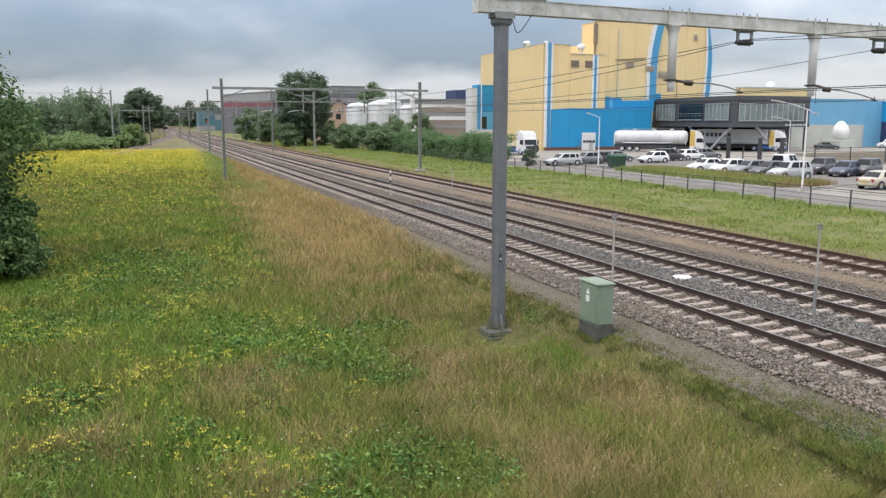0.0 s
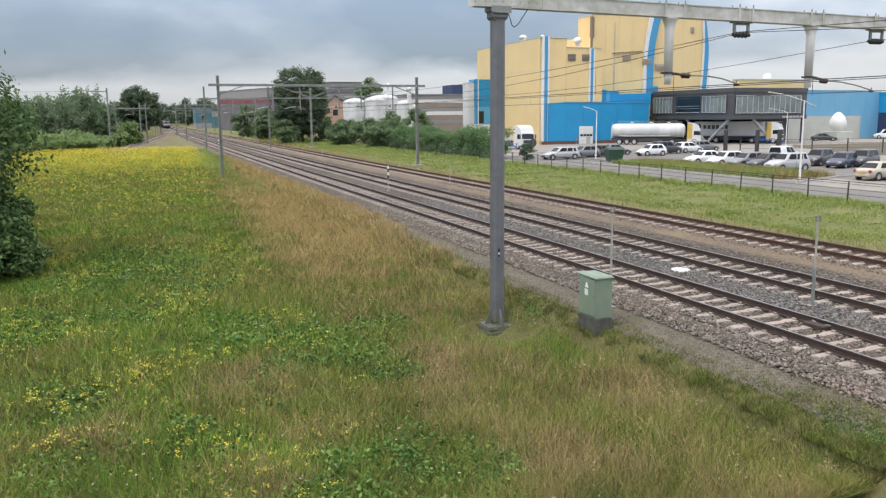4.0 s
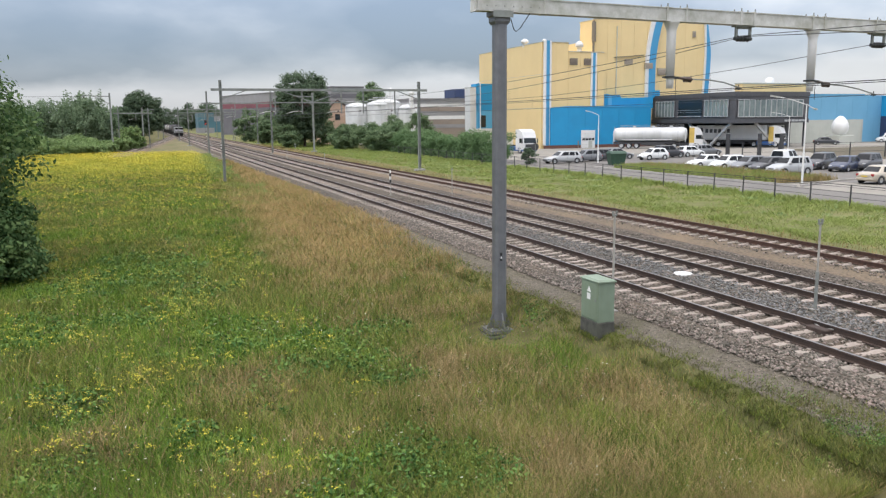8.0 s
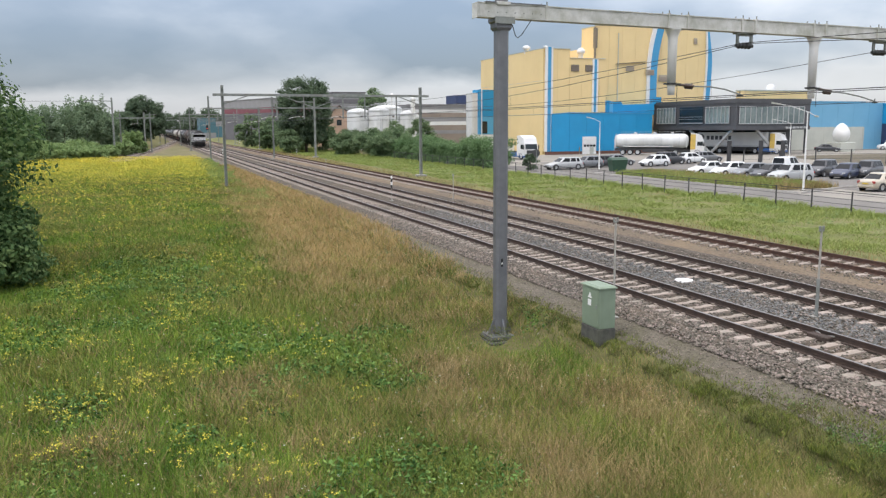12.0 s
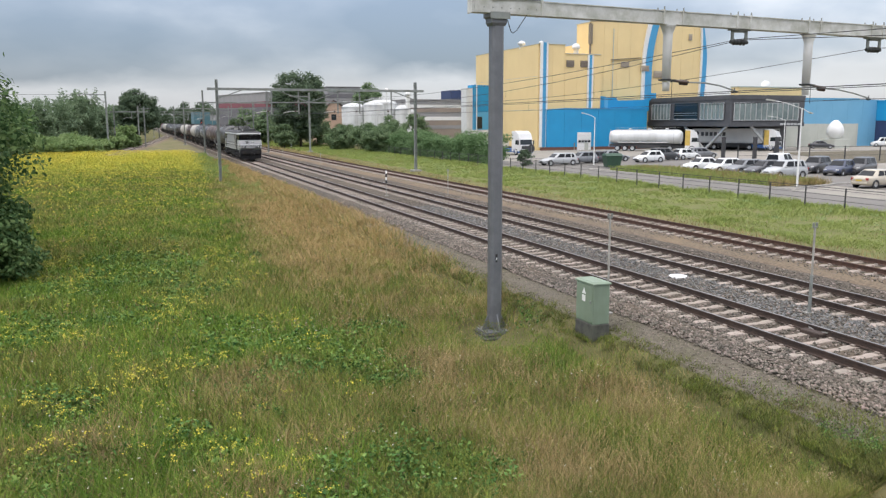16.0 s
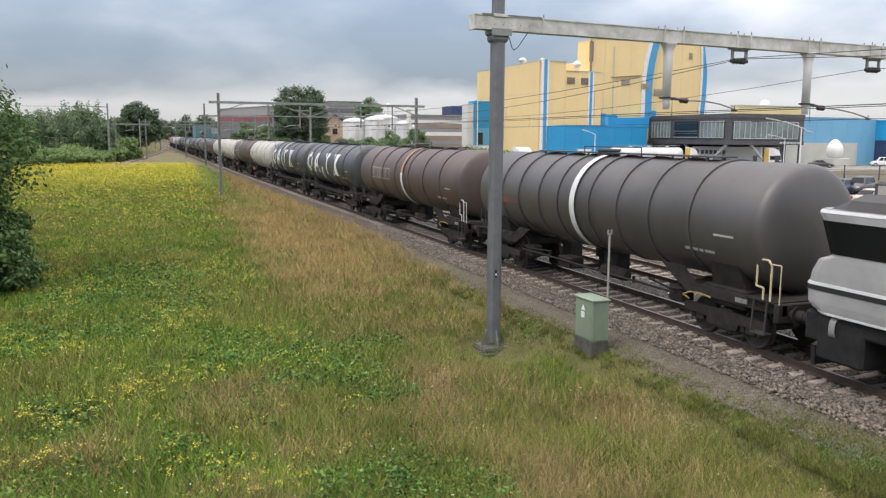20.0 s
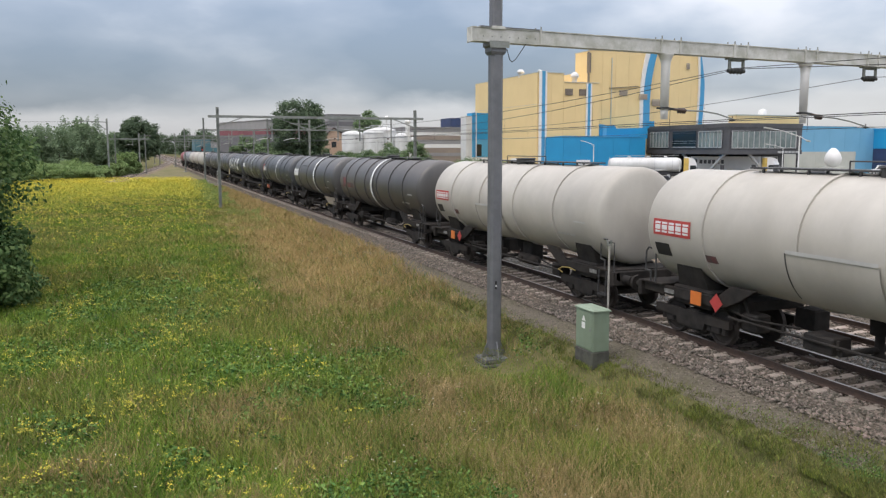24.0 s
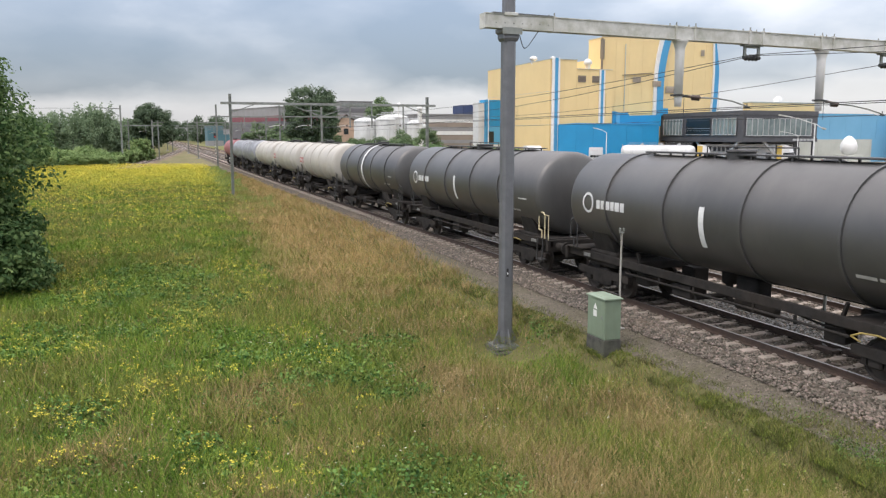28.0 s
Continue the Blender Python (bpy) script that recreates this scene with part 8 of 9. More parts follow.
shrubs([(30.5, 232, 9.5, 4.2), (35.0, 226, 8.6, 4.0), (31.0, 205, 6.4, 3.0), (38.5, 215, 8.2, 4.2), (36.0, 188, 6.2, 3.4), (31.2, 176, 7.8, 3.2), (29.8, 168, 5.2, 2.6), (38.8, 178, 7, 3.6), (43, 170, 5.0, 3.4)],
       "dense green shrub beside the far tracks", "shrub", G1, "shrubs along the verge")
shrubs([(37.8, 152, 4.6, 3.0), (41.0, 146, 5.2, 3.0), (40.0, 135, 4.6, 2.8), (44.2, 139, 5.4, 3.2), (46.4, 147, 6.4, 3.0), (52.5, 150, 7.4, 2.6)],
       "rounded green shrub in front of the storage tanks", "shrub", G1, "shrubs along the verge")
# long hedge behind the verge
rng = np.random.default_rng(77)
hedge = thing("hedge", "long dense green hedge along the factory boundary", "hedge")
for k in range(9):
    y0 = 90 + 6.0 * k
    cc = np.stack([rng.uniform(40.2, 43.8, 46) + 0.02 * (y0 - 90), y0 + 6.0 * rng.random(46), rng.uniform(0.0, 3.0 + 0.5 * math.sin(k * 1.7), 46)], 1)
    part("hedge_section", quick_mesh("hedge_section", leaf_cloud(rng, cc, np.full(46, 0.9), 130, 0.125), 4, G5), None, hedge)
tree("shrub", "round clipped dark bush by the road", "shrub", 43.9, 86.0, 2.2, 0.95, G2, 55, 50, 60, 0.10, 0.05, "")
# distant belt of woods
rng = np.random.default_rng(78)
cc = np.stack([rng.uniform(-420, 620, 900), rng.uniform(820, 980, 900), rng.uniform(0, 12, 900)], 1)
cc[:, 1] += np.where(np.abs(cc[:, 0] - 0.0085 * (cc[:, 1] - 100) - 19) < 22, 190, 0)
tagged(new("distant_woods", quick_mesh("distant_woods", leaf_cloud(rng, cc, np.full(900, 7.0), 26, 2.4), 4, G2)), "hazy belt of woods on the horizon", "woods", kind="stuff")
cc = np.stack([rng.uniform(-150, -24, 420), rng.uniform(90, 330, 420), rng.uniform(0, 7, 420)], 1)
tagged(new("scrub_belt", quick_mesh("scrub_belt", leaf_cloud(rng, cc, np.full(420, 3.2), 50, 0.8), 4, G4)), "belt of grey-green scrub beyond the meadow", "scrub", kind="stuff")

# ---- meadow ----
B_GREEN = leafy("blade_green", (0.168, 0.213, 0.046), (0.110, 0.147, 0.030), 0.42, (0.21, 0.24, 0.050), 0.35)
B_PATH = leafy("blade_path", (0.145, 0.160, 0.052), (0.095, 0.112, 0.035), 0.5, (0.18, 0.155, 0.075), 0.8)
B_LUSH = leafy("blade_lush", (0.140, 0.232, 0.033), (0.094, 0.172, 0.024), 0.42, (0.205, 0.26, 0.048), 0.4)
B_DRY = leafy("blade_dry", (0.325, 0.262, 0.115), (0.21, 0.172, 0.074), 0.5, (0.31, 0.245, 0.105), 0.4)
B_SEED = leafy("seed_head", (0.40, 0.32, 0.18), (0.22, 0.165, 0.09), 0.6, (0.42, 0.34, 0.21), 0.8)
B_RUST = leafy("blade_rust", (0.415, 0.295, 0.135), (0.345, 0.243, 0.110), 0.16, (0.45, 0.345, 0.155), 0.3)
B_VERGE = leafy("blade_verge", (0.238, 0.305, 0.083), (0.185, 0.245, 0.062), 0.22, (0.315, 0.325, 0.118), 0.35)
L_WEED = leafy("leaf_weed", (0.098, 0.185, 0.048), (0.062, 0.128, 0.031), 0.55, (0.135, 0.222, 0.052), 0.8)
F_YELLOW = leafy("flower_yellow", (0.62, 0.51, 0.045), (0.50, 0.43, 0.05), 0.3, (0.40, 0.44, 0.075), 0.5)
B_FIELD = leafy("blade_field", (0.36, 0.40, 0.075), (0.265, 0.33, 0.054), 0.3, (0.42, 0.41, 0.08), 0.3)
B_SEAM = leafy("blade_seam", (0.25, 0.33, 0.10), (0.18, 0.255, 0.07), 0.25, (0.30, 0.34, 0.13), 0.3)
L_HERB = leafy("leaf_herb", (0.135, 0.225, 0.045), (0.078, 0.14, 0.029), 0.6, (0.18, 0.24, 0.06), 0.8)
F_NEAR = leafy("flower_bright", (0.55, 0.47, 0.045), (0.44, 0.40, 0.05), 0.35, (0.38, 0.39, 0.08), 0.6)
F_WHITE = leafy("flower_white", (0.62, 0.62, 0.52), (0.5, 0.5, 0.42), 0.2)


def smooth(a, b, v):
    k = np.clip((v - a) / (b - a), 0, 1)
    return k * k * (3 - 2 * k)


def noise2(x, y, s, o=0.0):
    """A cheap smooth patchwork from 0 to 1."""
    v = np.zeros_like(x)
    a, tot = 1.0, 0.0
    r = np.random.default_rng(int(o * 10) + 3)
    for k in range(7):
        th, ph, fq = r.uniform(0, 6.28), r.uniform(0, 6.28), s * 1.45 ** (k * 0.8)
        v += a * np.sin((x * math.cos(th) + y * math.sin(th)) * fq + ph + 1.3 * np.sin((x * math.sin(th) - y * math.cos(th)) * fq * 0.7 + k))
        tot += a
        a *= 0.86
    return 0.5 + 0.5 * np.clip(v / tot * 1.6, -1, 1)


def ground_z(x, y):
    far = np.clip((y - 85) / 45, 0, 1)
    low = -1.22 + 0.62 * far
    k = np.clip((x - 9.6) / 1.5, 0, 1)
    return low + (-0.5 - low) * k * k * (3 - 2 * k)


def dryness(x, y):
    """0 where the meadow is green, 1 in the dry strip beside the tracks."""
    edge = np.where(y < 25, 4.4 + 0.05 * (y - 10), np.where(y < 50, 5.2 + 0.03 * (y - 25), 5.6 + 0.077 * (y - 50)))
    return smooth(-1.6, 1.6, x - edge + 2.4 * (noise2(x, y, 0.55, 1) - 0.5))


def scatter(n, x0, x1, y0, y1, seed, power=1.0):
    r = np.random.default_rng(seed)
    return x0 + (x1 - x0) * r.random(n), y0 + (y1 - y0) * r.random(n) ** power, r


def blades(name, x, y, z, hgt, width, rng, material, label, bend_by=0.85):
    """Grass blades: tapering slips that lean."""
    n = len(x)
    a = rng.random(n) * 6.28
    lean = bend_by * hgt * rng.random(n)
    b = rng.random(n) * 6.28
    dx, dy = np.cos(a) * width * 0.70, np.sin(a) * width * 0.70
    lx, ly = np.cos(b) * lean, np.sin(b) * lean
    q = np.stack([np.stack([x - dx, y - dy, z - 0.03], 1), np.stack([x + dx, y + dy, z - 0.03], 1),
                  np.stack([x + lx, y + ly, z + hgt * 1.08], 1)], 1)
    tagged(new(name, quick_mesh(name, q.reshape(-1, 3), 3, material)), label, "grass", kind="stuff")


GRASS_EDGE = 11.0
# leafy weeds and brown seeding grass: centre, reach across and along
WEED_SPOTS = ((2.2, 21.4, 1.7, 2.0), (4.4, 19.8, 1.5, 2.6), (4.9, 17.2, 1.0, 1.1), (4.2, 12.1, 1.5, 1.5), (2.7, 11.2, 1.0, 0.9), (-1.8, 17.6, 0.9, 1.3), (0.2, 33.0, 2.4, 5.5), (-2.2, 31.0, 1.8, 3.0), (1.6, 28.4, 1.4, 2.0),
              (-3.2, 24.0, 1.3, 2.4), (-0.6, 25.0, 1.4, 1.6), (11.6, 11.6, 0.35, 1.2), (11.3, 9.6, 0.5, 0.9), (10.6, 19.9, 0.5, 0.7), (-1.4, 14.0, 0.8, 0.9), (0.9, 14.3, 0.7, 0.8), (6.2, 21.0, 0.9, 1.4))
SEED_SPOTS = ((2.1, 17.2, 1.3, 2.0), (-0.9, 15.0, 0.9, 1.5), (6.2, 15.8, 1.1, 3.0), (9.6, 13.2, 1.2, 1.6), (6.3, 11.6, 1.1, 1.0), (1.6, 12.2, 0.9, 1.2), (8.2, 16.8, 0.9, 1.6), (3.0, 14.0, 1.0, 0.9))


def near_spots(x, y, spots):
    """1 inside the patches, falling to 0 at their ragged edges."""
    v = np.zeros_like(x)
    rag = 0.7 * (noise2(x, y, 1.6, 71) - 0.5) + 0.5 * (noise2(x, y, 4.5, 73) - 0.5)
    for cx, cy, rx, ry in spots:
        v = np.maximum(v, smooth(1.35, 0.5, np.hypot((x - cx) / rx, (y - cy) / ry) + rag))
    return v


def mast_gap(x, y):
    return np.hypot(x - 9.2, (y - 19.7) * 0.6)


def meadow():
    n = 640000
    x, y, r = scatter(n, -16, 12.4, 8.5, 120, 201, 2.6)
    edge = GRASS_EDGE + 1.2 * smooth(24, 44, y) + 0.5 * (noise2(x, y, 0.8, 4) - 0.5) + 0.28 * np.clip(r.normal(size=n), -2, 2)
    keep = (x > -3.5 - (y - 10) * 0.17) & (x < edge) & (r.random(n) > 0.3 * near_spots(x, y, WEED_SPOTS))
    x, y = x[keep], y[keep]
    d = dryness(x, y)
    u = r.random(len(x))
    hv = noise2(x, y, 1.1, 2)
    z = np.maximum(ground_z(x, y), np.interp(x, (11.05, 11.3, 12.5), (-0.9, -0.47, -0.42)))
    mott = noise2(x, y, 0.8, 22) * 0.5 + noise2(x, y, 2.3, 26) * 0.5
    weedy, seedy = near_spots(x, y, WEED_SPOTS), near_spots(x, y, SEED_SPOTS)
    # beyond 30 m the dry strip turns rusty
    dry = u < (1 - 0.45 * smooth(9.4, 10.8, x) * smooth(16, 12, y)) * ((0.05 + 0.30 * noise2(x, y, 0.9, 21) ** 1.8) * (1 - d) + d * (0.40 + 0.42 * smooth(22, 36, y) + 1.1 * (mott - 0.5) * (1 - 0.7 * smooth(24, 40, y))) + 0.45 * seedy)
    dry &= r.random(len(x)) > 0.85 * weedy
    # greener growth round the mast's foot and where the meadow meets the near end of the path
    dry &= r.random(len(x)) > np.maximum(0.6 * smooth(8.6, 10.4, x) * smooth(14.5, 11.0, y), 0.8 * np.clip(1.4 - np.hypot((x - 9.3), (y - 17.6) * 0.5) / 1.3, 0, 1))
    # a greener seam runs between the flowers and the rusty strip
    dry &= r.random(len(x)) > 0.7 * smooth(55, 75, y) * np.clip(1 - np.abs(x - 8.4 - 0.02 * (y - 60)) / 1.5, 0, 1)
    rust = dry & (r.random(len(x)) < 0.95 * smooth(20, 36, y) * d)
    wid = 0.0050 + 0.00046 * y
    hgt = (0.10 + 0.16 * hv + 0.12 * r.random(len(x))) * (1 - 0.72 * smooth(9.9, 11.2, x) * smooth(30, 20, y)) * (1 - 0.3 * weedy)
    hgt = hgt * (0.04 + 0.96 * smooth(0.75, 1.5, mast_gap(x, y))) * (0.42 + 0.58 * smooth(0.45, 1.35, np.hypot(x - 10.55, y - 16.75) + 0.7 * (noise2(x, y, 2.2, 42) - 0.5)))
    lush = ~dry & ((x < 8.8) | (y > 14)) & (noise2(x, y, 0.42, 31) + 0.25 * (r.random(len(x)) - 0.5) > 0.44 + 0.55 * d)
    moss = ~dry & ~lush & (r.random(len(x)) < 0.7 * smooth(9.4, 10.8, x) * smooth(16, 12, y))
    lush |= ~dry & (np.hypot((x - 9.3), (y - 17.6) * 0.5) < 1.2) & (r.random(len(x)) < 0.6)
    for m, name, material, label in ((moss & ~lush, "mossy_grass", B_PATH, "low dark green grass at the path's edge"), (~dry & ~lush & ~moss, "meadow_grass", B_GREEN, "long green meadow grass"), (lush, "lush_grass", B_LUSH, "fresh bright green grass in patches"), (dry & ~rust, "dry_grass", B_DRY, "straw-coloured dry grass"), (rust, "rusty_grass", B_RUST, "rust-brown seeding grass beside the tracks")):
        blades(name, x[m], y[m], z[m], hgt[m] * (1.15 if material in (B_DRY, B_RUST) else 1.0), wid[m] * (0.8 if material in (B_DRY, B_RUST) else 1.0), r, material, label, 1.7)
    # the meadow goes on round the foot of the camera's stand
    x, y, r = scatter(52000, -14, 11.9, -10, 8.9, 203, 0.7)
    z, wet = ground_z(x, y), noise2(x, y, 0.42, 31) > 0.5
    for m, name, material, label in ((wet, "lush_grass", B_LUSH, "fresh bright green grass in patches"), (~wet, "dry_grass", B_DRY, "straw-coloured dry grass")):
        blades(name, x[m], y[m], z[m], (0.14 + 0.16 * r.random(m.sum())) * (1 - 0.6 * smooth(9.9, 11.2, x[m])), np.full(m.sum(), 0.012), r, material, label, 1.5)
    # soft brown seed heads and small herb leaves that break up the blades
    x, y, r = scatter(460000, -5, 11.0, 9, 58, 205, 1.9)
    d = dryness(x, y)
    pat = noise2(x, y, 1.4, 27) * 0.45 + noise2(x, y, 3.6, 28) * 0.55
    free = (mast_gap(x, y) > 1.1) & (x < np.where(y > 17, 9.6, 10.2)) & (np.hypot(x - 10.5, y - 16.7) > 1.2) & (x > -3.5 - (y - 10) * 0.17)
    weedy, seedy = near_spots(x, y, WEED_SPOTS), near_spots(x, y, SEED_SPOTS)
    u = r.random(len(x))
    seed = free & (u < (0.10 + 0.62 * d + 0.5 * seedy) * smooth(0.3, 0.7, pat) * (1 - 0.8 * weedy) * smooth(58, 40, y))
    herb = free & ~seed & (r.random(len(x)) < (0.55 - 0.36 * d + 0.3 * weedy) * smooth(0.75, 0.3, pat) * smooth(58, 44, y))
    zt = ground_z(x, y) + 0.10 + 0.24 * noise2(x, y, 1.1, 2) + 0.16 * r.random(len(x))
    for m, name, tone, size, label in ((seed, "seed_heads", B_SEED, 0.009, "pale brownish grass seed heads"), (herb, "herb_leaves", L_HERB, 0.016, "small green herb leaves among the grass")):
        c = np.stack([x[m], y[m], zt[m]], 1)
        q = leaf_cloud(r, c, np.full(len(c), 0.02), 1, 1.0)
        far = np.repeat(size + 0.0008 * y[m], 4)[:, None]
        mid = np.repeat(q.reshape(-1, 4, 3).mean(1), 4, 0)
        tagged(new(name, quick_mesh(name, mid + (q - mid) * far, 4, tone)), label, "grass", kind="stuff")


def weeds():
    """Leafy nettles and docks in mounds of larger leaves."""
    x, y, r = scatter(44000, -12, 12.2, 9, 62, 211, 1.8)
    patchy = noise2(x, y, 0.62, 7)
    spots = near_spots(x, y, WEED_SPOTS)
    k = (np.maximum(0.75 * spots, 0.5 * smooth(0.62, 0.95, patchy) * (1 - dryness(x, y))) > r.random(len(x))) & (x > -3.5 - (y - 10) * 0.17)
    x, y, spots = x[k], y[k], spots[k]
    mound = noise2(x, y, 2.4, 72)
    low = 1 - 0.75 * smooth(10.2, 11.0, x)
    c = np.stack([x, y, np.maximum(ground_z(x, y), np.where(x > 11.1, -0.5, -9)) + (0.08 + (0.20 + 0.36 * mound) * r.random(len(x)) ** 0.6) * low], 1)
    far = np.repeat(np.repeat((0.033 + 0.0006 * y) * (0.25 + 0.75 * low), 10), 4)[:, None]
    q = leaf_cloud(r, c, 0.17 * (0.5 + 0.5 * low), 10, 1.0)
    mid = np.repeat(q.reshape(-1, 4, 3).mean(1), 4, 0)
    tagged(new("weeds", quick_mesh("weeds", mid + (q - mid) * far, 4, L_WEED)), "leafy green nettles and docks", "weeds", kind="stuff")


def flower_heads(name, x, y, z, r, size, per, material, label, spread=1.7):
    c = np.repeat(np.stack([x, y, z], 1), per, 0)
    n = len(c)
    s = size * (0.6 + 0.8 * r.random((n, 1)))
    c = c + r.normal(size=(n, 3)) * np.array([1, 1, 0.35]) * s * spread
    a = r.random(n) * 6.28
    u = np.stack([np.cos(a), np.sin(a), 0.35 * r.normal(size=n)], 1) * s
    w = np.stack([-np.sin(a), np.cos(a), 0.35 * r.normal(size=n)], 1) * s
    q = np.stack([c - u - w, c + u - w, c + u + w, c - u + w], 1)
    tagged(new(name, quick_mesh(name, q.reshape(-1, 3), 4, material)), label, "flowers", kind="stuff")


def flowers():
    x, y, r = scatter(84000, -17, 10, 46, 152, 221, 1.0)
    edge = smooth(6.5 + 0.035 * 60, 3.0, x - 0.055 * (y - 60))
    p = smooth(46, 66, y + 8 * (noise2(x, y, 0.3, 9) - 0.5)) * edge * (0.25 + 0.75 * noise2(x, y, 0.5, 11)) * (0.16 + 0.84 * smooth(60, 128, y) ** 1.5)
    k = (p > r.random(len(x))) & (x > -3.5 - (y - 10) * 0.17)
    x, y = x[k], y[k]
    flower_heads("ragwort_field", x, y, ground_z(x, y) + 0.55 + 0.25 * r.random(len(x)), r, 0.022, 4, F_YELLOW, "dense field of yellow ragwort in bloom")
    # green stems below the bloom
    x, y, r = scatter(120000, -18, 9.5, 32, 152, 222, 1.0)
    k = (x > -3.5 - (y - 10) * 0.17) & (x < 7.5 + 0.02 * (y - 60) - 3.0 * smooth(60, 34, y)) & (r.random(len(x)) < 0.12 + 0.88 * smooth(34, 58, y))
    x, y = x[k], y[k]
    blades("ragwort_stems", x, y, ground_z(x, y), (0.26 + 0.2 * r.random(len(x))) * (0.65 + 0.35 * smooth(34, 60, y)), 0.02 + 0.055 * smooth(30, 70, y), r, B_FIELD, "yellow-green ragwort stems", 1.2)
    # single plants in the near meadow
    spots = [(-0.39, 18.2), (-1.9, 26.1), (2.8, 34.1), (3.2, 28.1), (3.3, 42.4), (-3.5, 24.3), (-0.9, 17.6), (-1.2, 22.0), (-2.4, 29.5), (0.6, 24.5), (-3.4, 21.0), (1.5, 38.0), (-1.0, 14.6), (0.2, 13.3), (-2.0, 16.6), (-0.6, 20.5), (-2.9, 34.0), (0.4, 31.0), (-2.16, 27.8), (-1.82, 22.0), (-0.42, 19.2), (-4.0, 26.1), (-1.66, 30.9), (0.22, 18.1), (-2.4, 17.3), (-1.8, 14.6), (3.0, 35.4), (3.35, 29.8), (-4.5, 37), (-1.8, 41), (1.5, 46), (-5, 45)]
    xs_, ys_, zs_ = [], [], []
    rr = np.random.default_rng(223)
    for cx, cy in spots:
        m = 6 if cy < 18 else 9 if cy < 30 else 15
        xs_ += list(cx + 0.30 * rr.normal(size=m))
        ys_ += list(cy + 0.34 * rr.normal(size=m))
        zs_ += list(-1.22 + 0.58 + 0.22 * rr.random(m))
    x, y, r = scatter(8200, -12, 4.5, 10, 60, 224, 0.95)
    k = (noise2(x, y, 0.9, 13) > 0.58) & (x > -3.5 - (y - 10) * 0.17)
    x = np.concatenate([x[k], xs_])
    y = np.concatenate([y[k], ys_])
    z = np.concatenate([ground_z(x[:k.sum()], y[:k.sum()]) + 0.45 + 0.2 * r.random(k.sum()), zs_])
    flower_heads("ragwort", x, y, z, r, 0.0095, 9, F_NEAR, "scattered yellow ragwort flowers", 4.2)
    x, y, r = scatter(1500, -6, 10, 9, 45, 225, 1.4)
    k = noise2(x, y, 0.7, 15) > 0.5
    flower_heads("yarrow", x[k], y[k], ground_z(x[k], y[k]) + 0.42 + 0.15 * r.random(k.sum()), r, 0.006, 6, F_WHITE, "small white yarrow flowers")


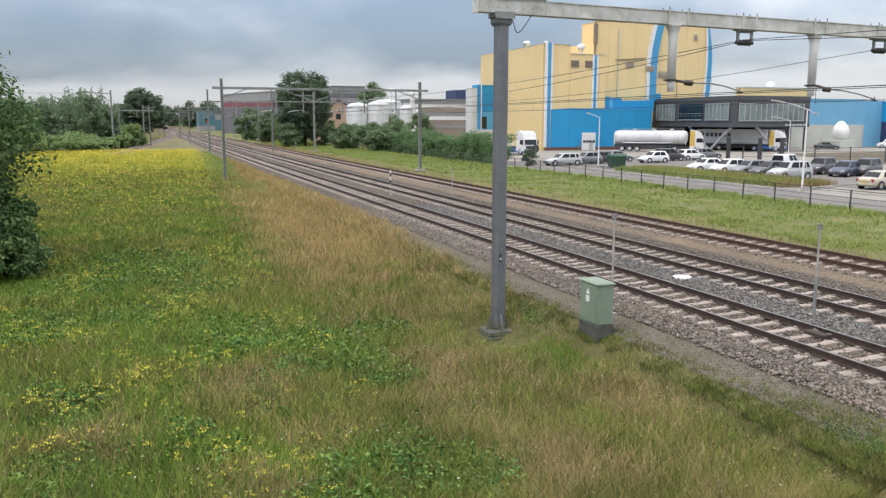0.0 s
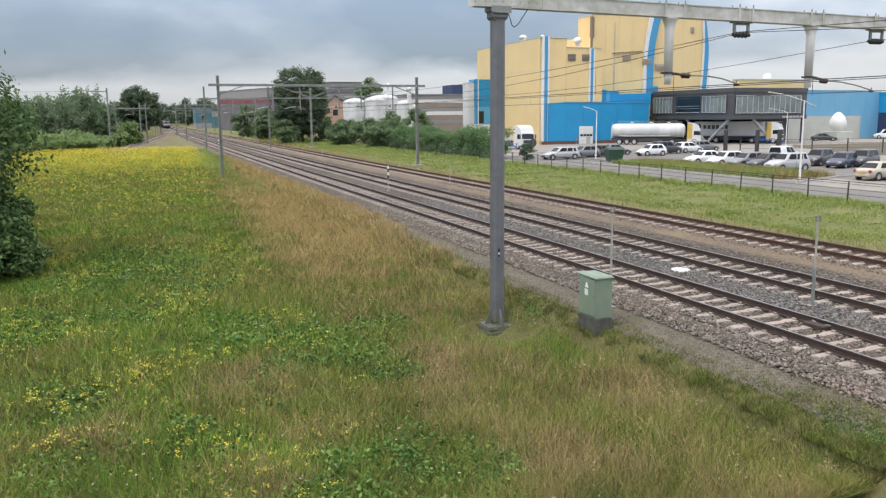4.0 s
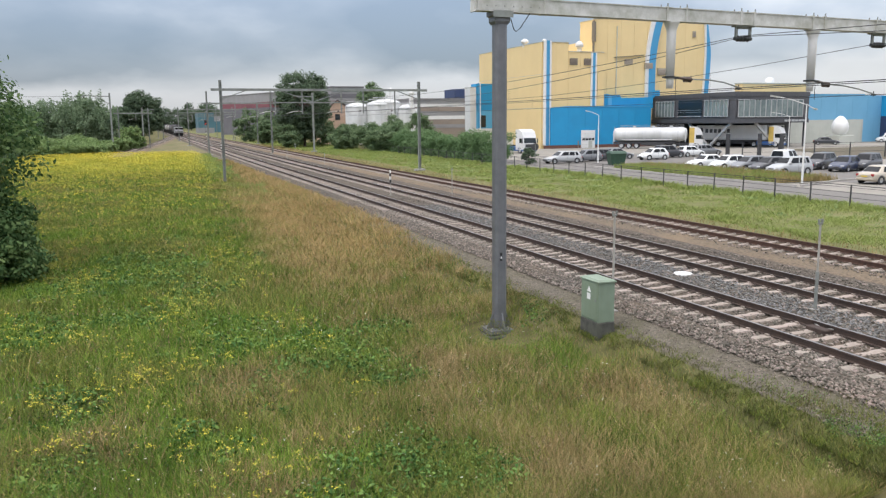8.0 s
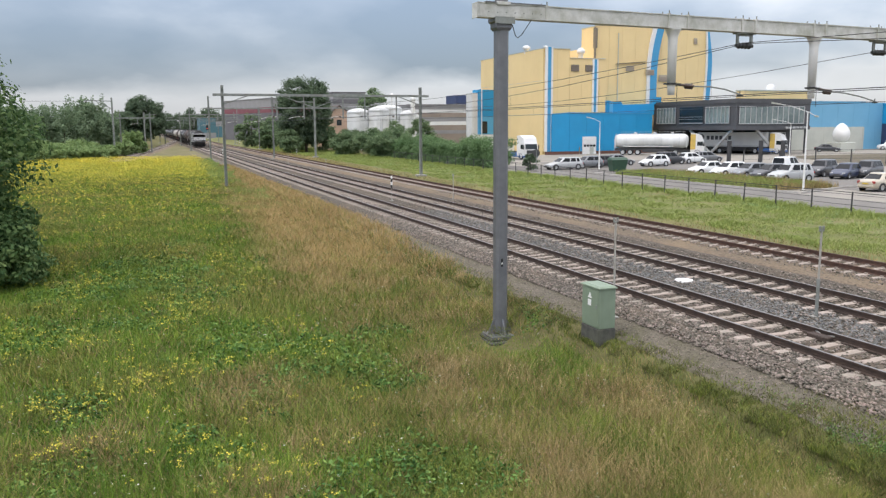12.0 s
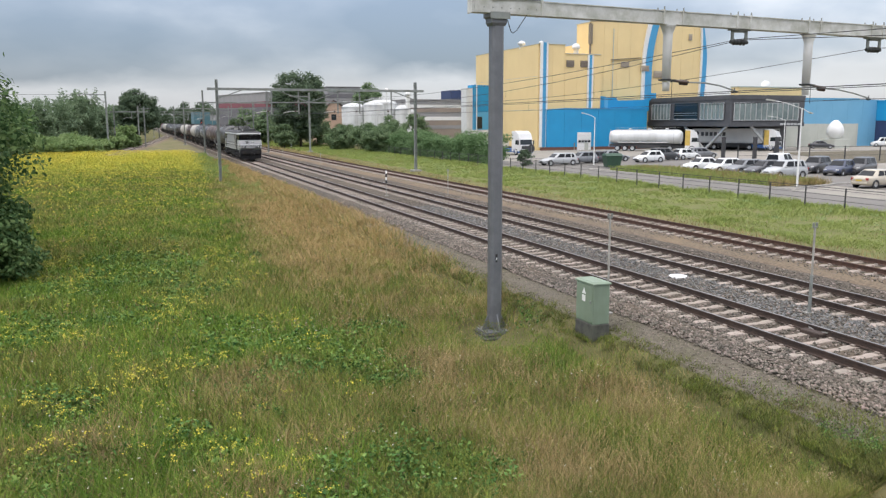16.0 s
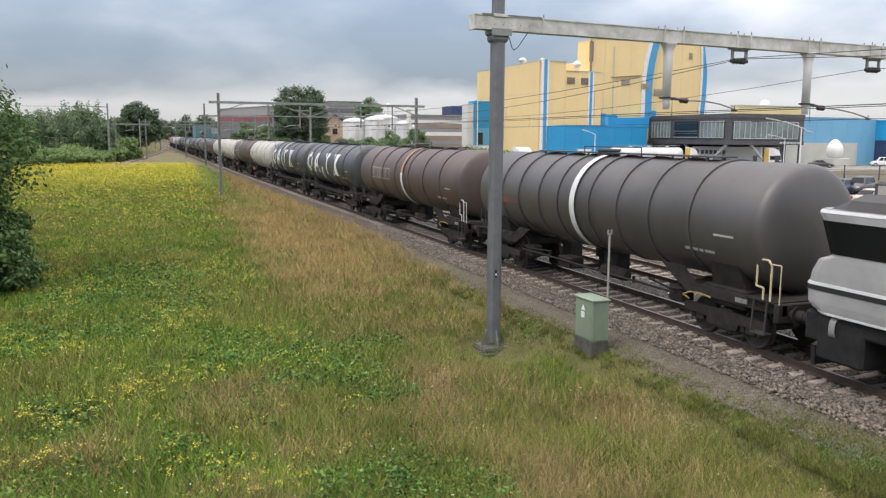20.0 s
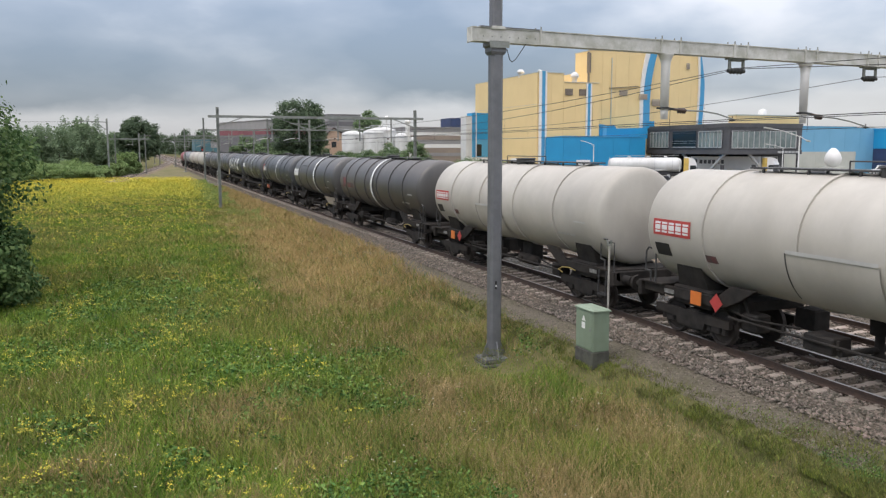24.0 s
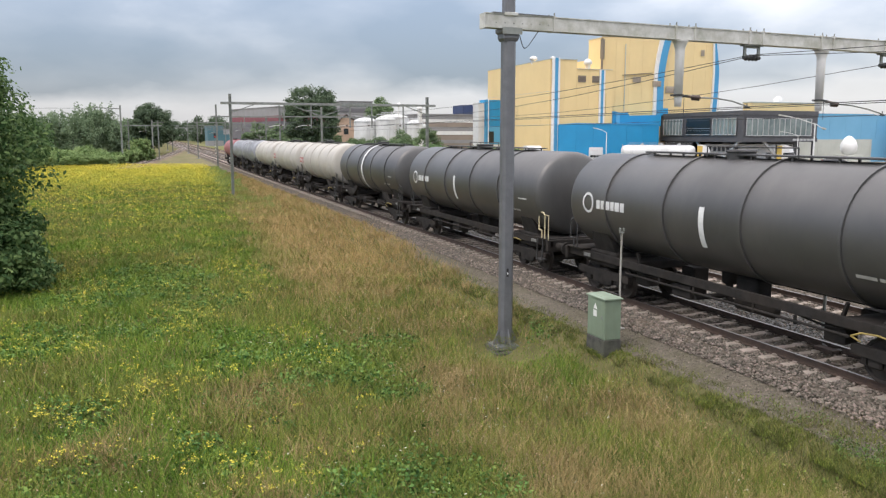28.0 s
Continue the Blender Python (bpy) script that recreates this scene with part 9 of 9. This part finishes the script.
def verges():
    x, y, r = scatter(240000, 26.6, 40.0, 14, 230, 231, 1.9)
    ex = 26.9 + 0.9 * noise2(x, y, 0.5, 17) + 0.03 * np.clip(y - 30, 0, 70)
    bare = noise2(x, y, 0.55, 51) + 0.5 * (noise2(x, y, 1.9, 52) - 0.5)
    k = (x > ex) & (bare + 0.5 * (r.random(len(x)) - 0.5) > 0.20)
    x, y = x[k], y[k]
    hgt = 0.07 + 0.17 * noise2(x, y, 0.9, 18) ** 1.6 + 0.28 * smooth(36.8, 38.2, x) * noise2(x, y, 1.5, 19)
    blades("verge_grass", x, y, np.full(len(x), -0.33), hgt, 0.012 + 0.0006 * y, r, B_VERGE, "short bright green verge grass", 2.0)
    x, y, r = scatter(46000, 26.2, 40, 14, 200, 232, 1.7)
    k = (x < 27.6 + 0.012 * y) | (noise2(x, y, 0.45, 33) + 0.4 * (r.random(len(x)) - 0.5) > 0.74)
    x, y = x[k], y[k]
    blades("verge_edge", x, y, np.full(len(x), -0.36), 0.08 + 0.16 * r.random(len(x)), 0.012 + 0.0005 * y, r, B_DRY, "dry straw grass at the verge's edge", 1.1)
    # leafy weeds in loose tufts
    x, y, r = scatter(5200, 28, 40, 16, 150, 237, 1.6)
    k = (noise2(x, y, 0.8, 53) > 0.72) & (x > 32)
    c = np.stack([x[k], y[k], np.full(k.sum(), -0.22)], 1)
    tagged(new("verge_weeds", quick_mesh("verge_weeds", leaf_cloud(r, c, np.full(len(c), 0.26), 11, 0.05), 4, G3)), "leafy weeds in the verge grass", "weeds", kind="stuff")
    x, y, r = scatter(15000, 47.4, 53.6, 49.5, 74.5, 233)
    k = x > 47.4 + 0.06 * (y - 50)
    blades("island_grass", x[k], y[k], np.full(k.sum(), -0.2), 0.25 + 0.55 * noise2(x[k], y[k], 0.9, 81) * r.random(k.sum()), np.full(k.sum(), 0.03), r, B_DRY, "tall dry grass on the island")
    x, y, r = scatter(9000, 47.4, 53.2, 50.5, 73.5, 234)
    blades("island_grass", x, y, np.full(len(x), -0.2), 0.25 + 0.3 * r.random(len(x)), np.full(len(x), 0.06), r, B_VERGE, "tall green grass on the island")
    # low weeds thin out from the meadow's edge over the worn path
    x, y, r = scatter(120000, 10.5, 12.5, 8.5, 30, 235, 1.6)
    near_end = smooth(13.5, 9.5, y)
    thick = 0.9 * smooth(11.75 + 0.6 * near_end, 10.9, x) * smooth(0.25, 0.8, noise2(x, y, 2.6, 23) * 0.5 + noise2(x, y, 6.5, 24) * 0.5) + 0.10 * near_end
    k = thick > r.random(len(x))
    x, y = x[k], y[k]
    z = np.maximum(ground_z(x, y), np.interp(x, (11.05, 11.3, 11.7, 12.5), (-0.6, -0.46, -0.43, -0.40)))
    green = noise2(x, y, 1.7, 25) + 0.7 * (r.random(len(x)) - 0.5) > 0.66
    for m, material, label in ((green, B_GREEN, "low green weeds creeping over the path"), (~green, B_PATH, "sparse weeds on the gravel path")):
        blades("path_weeds", x[m], y[m], z[m], 0.03 + 0.08 * r.random(m.sum()), np.full(m.sum(), 0.012), r, material, label, 1.8)


def tall_seam():
    """Tall pale green weeds between the flowers and the rusty strip."""
    x, y, r = scatter(26000, 6.6, 11.4, 58, 140, 241, 1.2)
    k = np.abs(x - 8.3 - 0.022 * (y - 60) - 1.2 * (noise2(x, y, 0.4, 61) - 0.5)) < 1.1 + 0.4 * noise2(x, y, 0.7, 62)
    x, y = x[k], y[k]
    blades("tall_weeds", x, y, ground_z(x, y), 0.35 + 0.55 * noise2(x, y, 0.5, 63) * r.random(len(x)), np.full(len(x), 0.05), r, B_SEAM, "tall pale green weeds beside the dry strip", 0.6)


meadow()
tall_seam()
weeds()
flowers()
verges()


# ---- tracks with their sleepers ----
track("railway_track", T1, bend, -60, 985, (-2, 150), M["rail_side"], M["rail_head"], "straight track of dark rails on pale concrete sleepers")
track("railway_track.001", T2, bend, -60, 985, (-2, 150), M["rail_side"], M["rail_head"], "middle track of dark rails on concrete sleepers")
track("railway_track.002", T3, bend, -60, 985, (-2, 150), M["rail_rust"], M["rail_rust"], "rusty outer track on weathered concrete sleepers")
track("railway_track.003", 0.0, siding, 140, 380, None, M["rail_side"], M["rail_head"], "curved branch track that joins the main line")


def scatter_stones(name, x0, x1, y0, y1, count, tracks, material, label, shoulder=0, level=False):
    """Loose ballast stones, thinner further off, none on the sleepers."""
    rng = np.random.default_rng(5)
    y = y0 + (y1 - y0) * rng.random(count) ** 1.7
    x = x0 + (x1 - x0) * rng.random(count)
    # the sloping shoulder beside the path is thick with stones
    x[:shoulder] = x0 + 0.05 + 1.5 * rng.random(shoulder)
    y[:shoulder] = y0 + 38 * rng.random(shoulder) ** 1.3
    keep = np.ones(count, bool)
    for c in tracks:
        on = (np.abs(x - c) < 1.27) & (np.abs((y + 60 + PITCH / 2) % PITCH - PITCH / 2) < 0.13)
        on &= rng.random(count) > 0.10
        keep &= ~on
        keep &= np.abs(np.abs(x - c) - 0.7525) > 0.08
    x, y = x[keep], y[keep]
    n = len(x)
    r = 0.021 + 0.022 * rng.random(n)
    edge = np.minimum(x - x0, x1 - x)
    z = np.where((edge < 0.65) & (not level), -0.40 + edge * 0.28, -0.205) + 0.03 * rng.random(n)
    if not tracks:
        r = r * 0.45
        z = np.interp(x, (10.2, 10.6, 10.95, 11.25, 11.7, 12.5), (-0.86, -0.66, -0.53, -0.455, -0.43, -0.40)) + 0.01
    oct_v = np.array([(1, 0, 0), (-1, 0, 0), (0, 1, 0), (0, -1, 0), (0, 0, 1), (0, 0, -1)], float)
    oct_f = np.array([(0, 2, 4), (2, 1, 4), (1, 3, 4), (3, 0, 4), (3, 1, 5), (0, 3, 5)])
    sc = r[:, None, None] * (0.75 + 0.6 * rng.random((n, 6, 1))) * np.array([1.15, 1.0, 0.75])
    vs = oct_v[None] * sc
    a = rng.random(n) * 6.28
    ca, sa = np.cos(a)[:, None], np.sin(a)[:, None]
    v = np.stack([vs[:, :, 0] * ca - vs[:, :, 1] * sa, vs[:, :, 0] * sa + vs[:, :, 1] * ca + vs[:, :, 2] * 0.4, vs[:, :, 2] + vs[:, :, 0] * 0.25], 2)
    v += np.stack([x, y, z], 1)[:, None, :]
    me = bpy.data.meshes.new(name)
    me.vertices.add(n * 6)
    me.vertices.foreach_set("co", v.astype(np.float32).ravel())
    f = (oct_f[None] + 6 * np.arange(n)[:, None, None]).reshape(-1)
    me.loops.add(len(f))
    me.loops.foreach_set("vertex_index", f.astype(np.int32))
    me.polygons.add(len(f) // 3)
    me.polygons.foreach_set("loop_start", np.arange(0, len(f), 3, dtype=np.int32))
    me.update(calc_edges=True)
    me.materials.append(material)
    tagged(new(name, me), label, "gravel", kind="stuff")


scatter_stones("ballast_stones", 12.3, 21.5, 6, 52, 54000, (T1, T2), M["stone"], "loose grey and brown ballast stones", 22000)
scatter_stones("ballast_stones.002", 15.6, 17.3, 6, 46, 11000, (T1, T2), M["stone_grey"], "blue-grey fresh ballast stones between the tracks", level=True)
scatter_stones("ballast_stones.001", 21.5, 26.3, 12, 60, 10000, (T3,), M["stone"], "weathered brown ballast stones")
scatter_stones("path_gravel", 11.2, 12.45, 8, 36, 7000, (), M["stone"], "scattered grit on the worn path")

motions()
